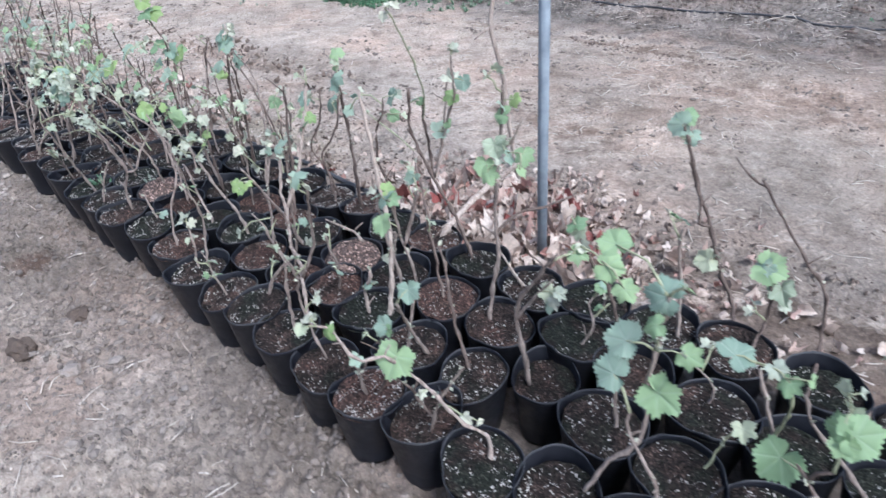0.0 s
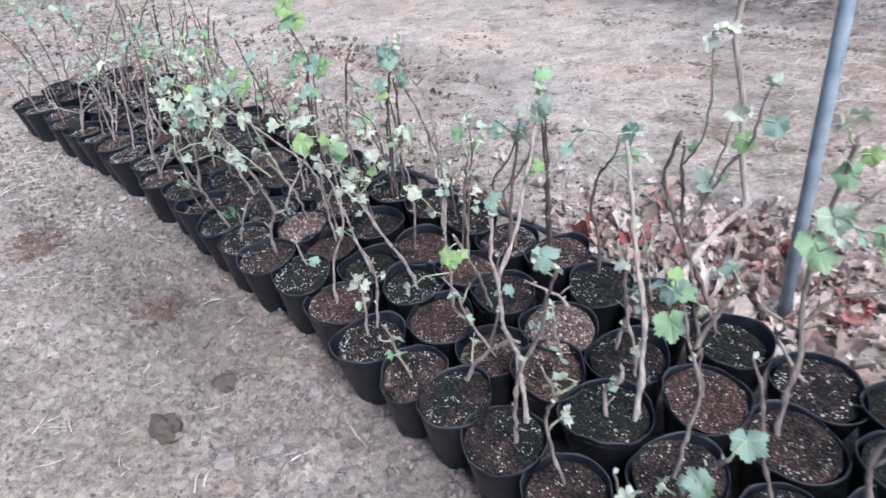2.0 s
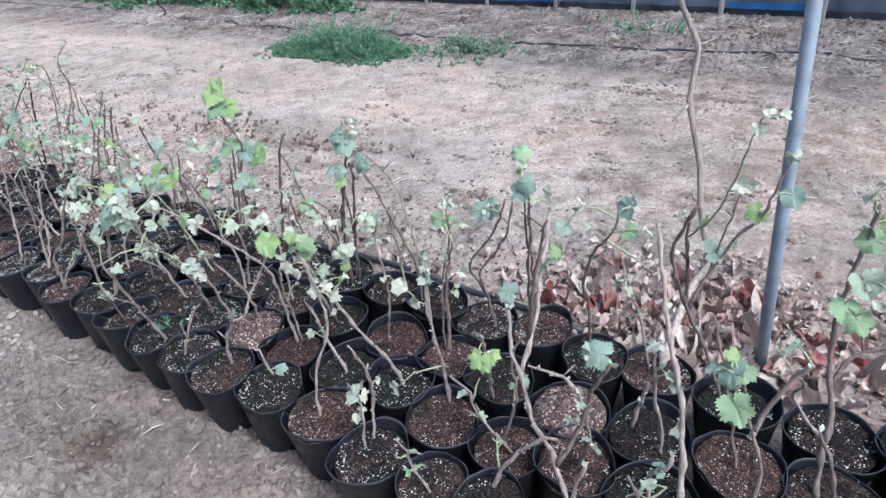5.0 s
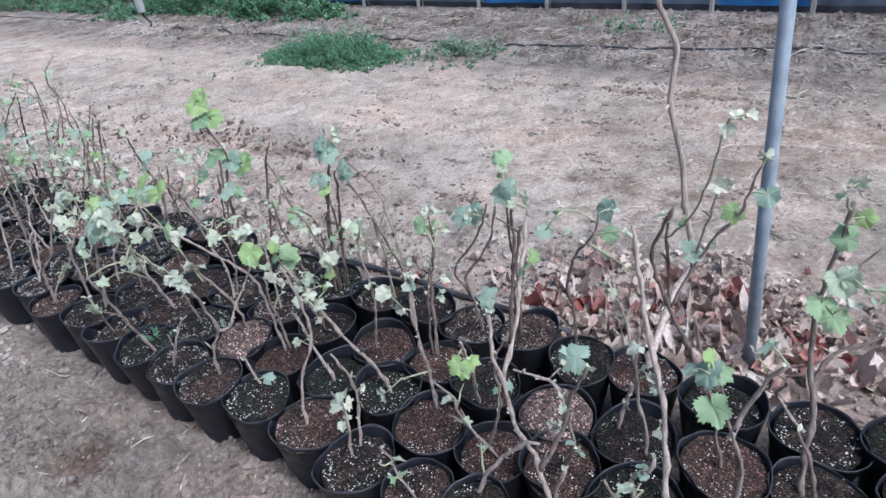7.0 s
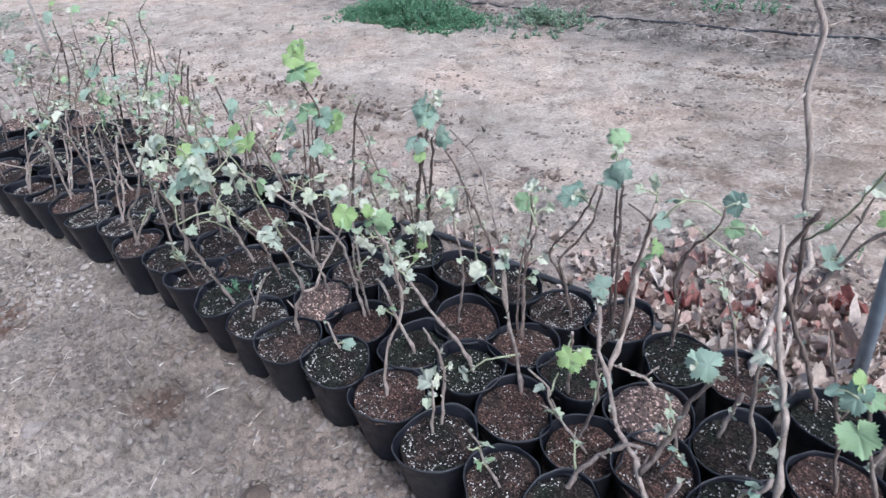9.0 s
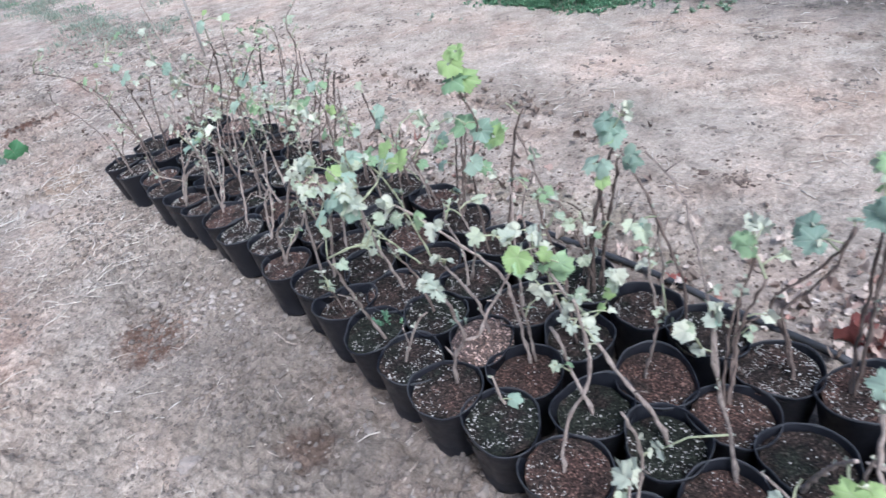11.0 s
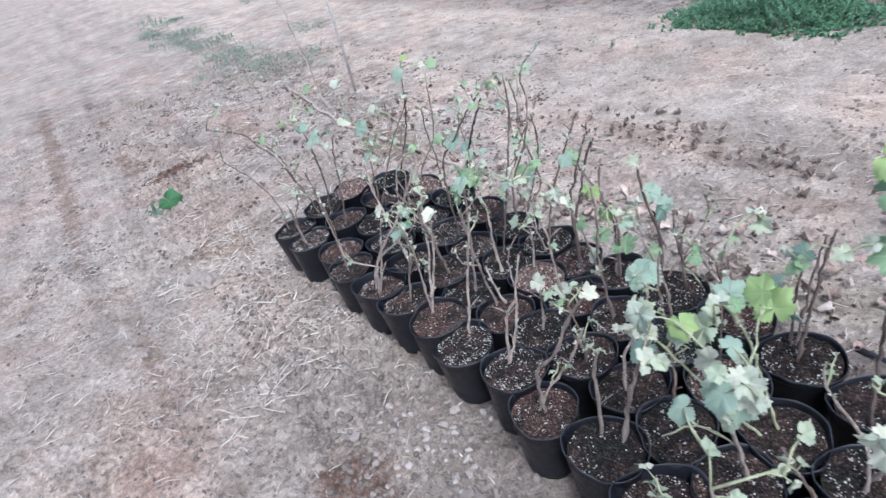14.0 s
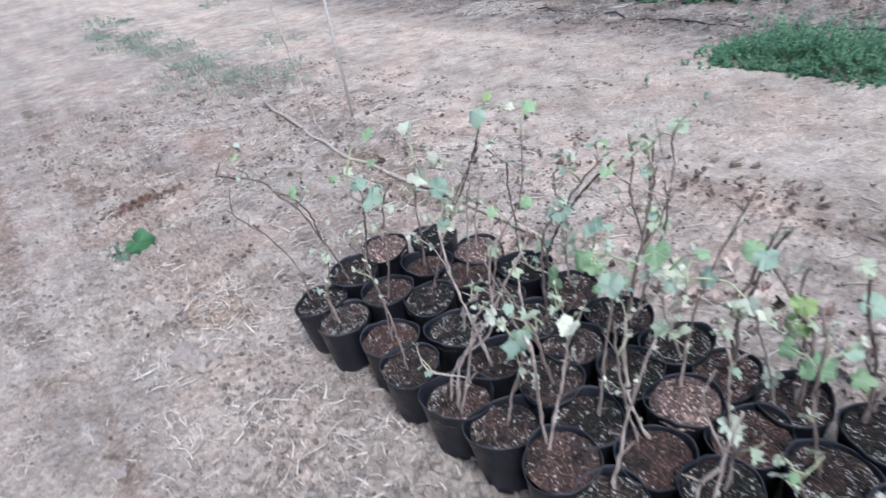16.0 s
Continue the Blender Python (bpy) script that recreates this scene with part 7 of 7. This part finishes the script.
def nests(name, count, box, sizes, mat, label, seed, spread=0.04, pieces=(8, 26), flat=0.38):
    """Crumbled debris in small ragged heaps, drawn out along the bed."""
    rng = random.Random(seed)
    s = Soup()
    for _ in range(count):
        a0, b0 = rng.uniform(box[0], box[1]), rng.uniform(box[2], box[3])
        wa, wb = spread * rng.uniform(0.4, 1.8), spread * rng.uniform(0.25, 0.6)
        big = rng.uniform(0.5, 1.0)
        for _ in range(rng.randint(*pieces)):
            a, b = a0 + rng.gauss(0, wa), b0 + rng.gauss(0, wb)
            if clear(a, b):
                p = bed(a, b)
                size = (sizes[0] + (sizes[1] - sizes[0]) * rng.random() ** 2.0) * big
                (s.rock if size > 0.014 else s.grain)((p.x, p.y, lift(p.x, p.y) + size * 0.08), size, rng, flat)
    return tagged(new(name, s.mesh(name, mat, False)), label, "ground", kind="stuff")


nests("dark_debris", 46, (2.6, 4.15, 2.08, 2.34), (0.003, 0.020), SCRAPS, "flat heaps of dark crumbled plant debris on sand", 51, 0.05)
nests("dark_debris", 16, (1.80, 2.50, 2.06, 2.28), (0.003, 0.026), DEBRIS, "small dark heaps of crumbled debris on sand", 63, 0.04)
nests("dark_debris", 22, (0.9, 2.7, 3.44, 3.54), (0.003, 0.030), DEBRIS, "dark crumbs along a shallow rut in the sand", 64, 0.06)
# plant debris, and dark bits added in place of shaded hollows in the sand
nests("dark_debris", 85, (-0.6, 6.8, 1.75, 3.9), (0.003, 0.026), SCRAPS, "dark bits for plant debris and shaded hollows on sand", 52, 0.035)
nests("earth_crumbs", 200, (-0.6, 6.8, 1.75, 3.9), (0.003, 0.040), CLOD, "small heaps of crumbled earth on sand", 53, 0.045)
nests("dark_debris", 16, (2.74, 2.90, 0.34, 0.46), (0.003, 0.022), DEBRIS, "dark crumbled earth on a damp stain", 54, 0.03)
nests("dark_debris", 34, (5.75, 5.82, 0.40, 0.72), (0.005, 0.032), DEBRIS, "dark crumbled edge of a crack in the ground", 55, 0.03)
nests("dark_debris", 190, (4.2, 8.2, 0.2, 2.5), (0.004, 0.042), DEBRIS, "dark scraps and crumbs on trodden earth", 61, 0.05)
nests("pebbles", 110, (4.2, 8.2, 0.2, 2.5), (0.003, 0.042), STONE, "pale clods on trodden earth beyond the bed", 62, 0.06)
nests("earth_crumbs", 200, (4.3, 8.0, -0.4, 1.9), (0.004, 0.040), CLOD, "small heaps of crumbled earth beyond the bed", 56, 0.06)
nests("rubble", 160, (-1.0, 8.0, 3.9, 5.15), (0.006, 0.055), DEBRIS, "dark clods and mulch along the drip pipe", 57, 0.07)
nests("rubble", 130, (-1.0, 8.0, 3.9, 5.15), (0.006, 0.055), STONE, "pale clods and stones along the drip pipe", 58, 0.08)
nests("earth_crumbs", 80, (0.6, 4.4, -0.3, 0.6), (0.003, 0.026), CLOD, "small heaps of crumbled earth before the bed", 59, 0.035)
nests("pebbles", 70, (0.6, 3.4, 0.25, 0.78), (0.006, 0.044), STONE, "grey stones and lumps at the foot of the pots", 60, 0.05, (2, 7), 0.6)


def straw_bits(name, count, box, length, seed, label, clump=0.0, thick=1.0):
    rng = random.Random(seed)
    s = Soup()
    n = 0
    while n < count:
        a, b = rng.uniform(box[0], box[1]), rng.uniform(box[2], box[3])
        if not clear(a, b) or (clump and noise.noise(Vector((a * 2.3, b * 2.3, seed))) < rng.uniform(-clump, clump)):
            continue
        n += 1
        p = bed(a, b)
        t, l = rng.uniform(0, 6.3), length * rng.uniform(0.25, 1.0) ** 1.5
        d = Vector((math.cos(t), math.sin(t), 0)) * l / 2
        c = d.cross(Vector((0, 0, 1))) * rng.uniform(-0.25, 0.25)
        z = lift(p.x, p.y) + 0.003
        r = rng.uniform(0.0008, 0.0022) * thick
        up = Vector((0, 0, rng.uniform(0, 0.10) * l))
        s.tube([Vector((p.x, p.y, z)) - d, Vector((p.x, p.y, z)) + c + up, Vector((p.x, p.y, z)) + d + up * rng.uniform(0, 1.6)], [r, r, r * 0.6], 4)
    return tagged(new(name, s.mesh(name, STRAW)), label, "straw", kind="stuff")


straw_bits("straw", 420, (0.3, 4.4, -0.4, 0.79), 0.09, 1, "pale dry straw bits before the bed")
straw_bits("straw", 430, (3.0, 5.4, -0.3, 0.8), 0.085, 2, "pale dry straw strewn at the end of the bed", 0.12, 1.05)
straw_bits("straw", 300, (3.25, 4.45, 0.18, 0.70), 0.10, 9, "pale dry straw bits lying about the end of the bed", 0.15, 1.35)
straw_bits("straw", 130, (4.40, 4.64, 0.44, 0.63), 0.13, 3, "small heap of tangled dry straw", 0.0, 1.1)
straw_bits("straw", 1500, (-0.6, 5.5, 1.4, 4.0), 0.09, 4, "dry straw and twigs on sand behind the bed", 0.2)
straw_bits("straw", 1000, (-1.0, 9.0, 4.0, 5.2), 0.18, 5, "dry stalks strewn along the drip pipe", 0.2)
straw_bits("straw", 350, (6.6, 7.5, 3.95, 4.35), 0.3, 6, "heap of pale dry grass by the drip pipe")
straw_bits("straw", 1000, (4.1, 7.5, 0.4, 2.2), 0.11, 7, "dry straw beyond the bed", 0.2, 1.4)


def dry_leaves(name, count, box, seed, label, clump=0.0, size=(0.025, 0.06), mat=LITTER):
    """Curled dead vine leaves lying one over another."""
    rng = random.Random(seed)
    s = Soup()
    n = 0
    while n < count:
        a = rng.gauss((box[0] + box[1]) / 2, (box[1] - box[0]) / 3.6)
        b = rng.gauss((box[2] + box[3]) / 2, (box[3] - box[2]) / 3.6)
        if not clear(a, b) or not (box[0] - 0.2 < a < box[1] + 0.2):
            continue
        n += 1
        p = bed(a, b)
        sc = rng.uniform(*size)
        e = Euler((rng.gauss(0, 0.45), rng.gauss(0, 0.45), rng.uniform(0, 6.3))).to_matrix()
        curl, ph, ph2 = rng.uniform(1.5, 7.5) * rng.choice((1, 1, -0.6)), rng.uniform(0, 6.3), rng.uniform(0, 6.3)
        wide, lobe = rng.uniform(0.5, 1.0), rng.uniform(0.03, 0.12)
        base = len(s.v)
        at = Vector((p.x, p.y, lift(p.x, p.y) + 0.004 + rng.random() ** 2 * 0.03))
        s.v.append(at)
        m = 22
        for ring in (0.55, 1.0):
            for k in range(m):
                t = 2 * math.pi * k / m
                r = 0.5 * ring * (0.85 + lobe * math.cos(5 * t + ph2) + 0.07 * math.cos(9 * t + ph) + 0.05 * math.cos(3 * t + ph))
                x, y = wide * r * math.sin(t), r * math.cos(t)
                z = curl * x * x + 0.30 * noise.noise(Vector((x * 5, y * 5, n * 1.3))) + 0.07 * math.sin(3 * t + ph) * ring + 0.5 * rng.uniform(0, 0.10) * ring
                s.v.append(at + e @ (Vector((x, y, z)) * sc))
        for k in range(m):
            s.f.append((base, base + 1 + (k + 1) % m, base + 1 + k))
            s.f.append((base + 1 + k, base + 1 + (k + 1) % m, base + 1 + m + (k + 1) % m, base + 1 + m + k))
    return tagged(new(name, s.mesh(name, mat)), label, "leaf litter", kind="stuff")


dry_leaves("leaf_litter", 470, (0.50, 1.25, 1.40, 1.86), 1, "pale brown and reddish dry vine leaves heaped round the pole", size=(0.030, 0.082))
dry_leaves("leaf_litter", 420, (0.35, 1.45, 1.39, 2.0), 4, "small crumbled dry leaves among the litter", size=(0.012, 0.04))
dry_leaves("leaf_litter", 200, (-0.6, 1.8, 1.38, 1.85), 2, "scattered dry brown vine leaves behind the bed", size=(0.02, 0.055))
dry_leaves("leaf_litter", 110, (1.6, 4.0, 1.45, 1.9), 3, "scattered dry brown vine leaves behind the bed", size=(0.02, 0.05))
dry_leaves("leaf_scraps", 170, (2.5, 4.2, 2.03, 2.38), 5, "dark scraps of dead leaves strewn on sand", size=(0.012, 0.04), mat=SCRAPS)
dry_leaves("leaf_scraps", 220, (4.1, 6.4, 0.9, 2.0), 6, "scraps of dead leaves on trodden earth", size=(0.012, 0.04), mat=SCRAPS)
dry_leaves("leaf_scraps", 200, (1.3, 4.2, 1.40, 1.75), 7, "scraps of dead leaves behind the pots", size=(0.012, 0.045), mat=SCRAPS)
RED_LITTER = islands("red_dry_leaves", ((0.30, 0.095, 0.085), (0.36, 0.14, 0.12), (0.24, 0.085, 0.075), (0.40, 0.19, 0.165)), 0.75, 0.2)
for k, (a, b, n) in enumerate(((1.24, 1.57, 4), (1.12, 1.595, 5), (0.76, 1.80, 4), (0.90, 1.66, 5), (0.55, 1.68, 4), (0.50, 1.62, 2), (1.70, 1.52, 3))):
    dry_leaves("red_leaves", n, (a - 0.05, a + 0.05, b - 0.04, b + 0.04), 20 + k, "bright red-brown dead vine leaves on the litter", size=(0.05, 0.095), mat=RED_LITTER)
PALE_STONE = earthy("pale_stone", (0.25, 0.212, 0.187), (0.38, 0.33, 0.295), 45)
DARK_EARTH = earthy("damp_earth", (0.07, 0.053, 0.043), (0.17, 0.132, 0.108), 60)
LOAM = earthy("loam_clod", (0.25, 0.21, 0.184), (0.40, 0.343, 0.305), 50)

# stones and clods that stand out
for k, (name, x, y, size, mat, label) in enumerate((("stone", -0.81, 1.20, 0.027, "pale", "pale angular stone lying on dry loam"), ("stone", -1.52, 1.69, 0.032, "pale", "flat pale stone lying on dry loam"), ("stone", -0.65, 1.39, 0.021, "pale", "round buff pebble near the pots"),
                                                     ("clod", -0.90, 1.44, 0.036, "dark", "dark clod of damp earth"), ("clod", -1.00, 1.29, 0.045, "dark", "dark crumbly clod of earth"), ("clod", -3.00, 3.06, 0.055, "loam", "rounded clod of grey loam"), ("clod", -2.91, 3.03, 0.05, "loam", "rounded clod of pale loam"),
                                                     ("stone", -2.92, 2.61, 0.022, "pale", "small pale stone on trodden earth"))):
    rng = random.Random(200 + k)
    bm = bmesh.new()
    bmesh.ops.create_icosphere(bm, subdivisions=3, radius=1.0)
    for v in bm.verts:
        n = noise.fractal(v.co * 1.6 + Vector((k * 9.0, 0, 0)), 1.0, 2.0, 4)
        v.co = v.co * (1 + 0.42 * n + 0.10 * noise.noise(v.co * 7.0))
        v.co.z *= 0.6
    me = bpy.data.meshes.new(name)
    bm.to_mesh(me)
    bm.free()
    me.materials.append({"pale": PALE_STONE, "dark": DARK_EARTH, "loam": LOAM}[mat])
    ob = new(name, me)
    ob.matrix_world = Matrix.LocRotScale((x, y, lift(x, y) + size * 0.22), Euler((0, 0, rng.uniform(0, 6))), (size, size * rng.uniform(0.7, 0.95), size))
    tagged(ob, label, name)
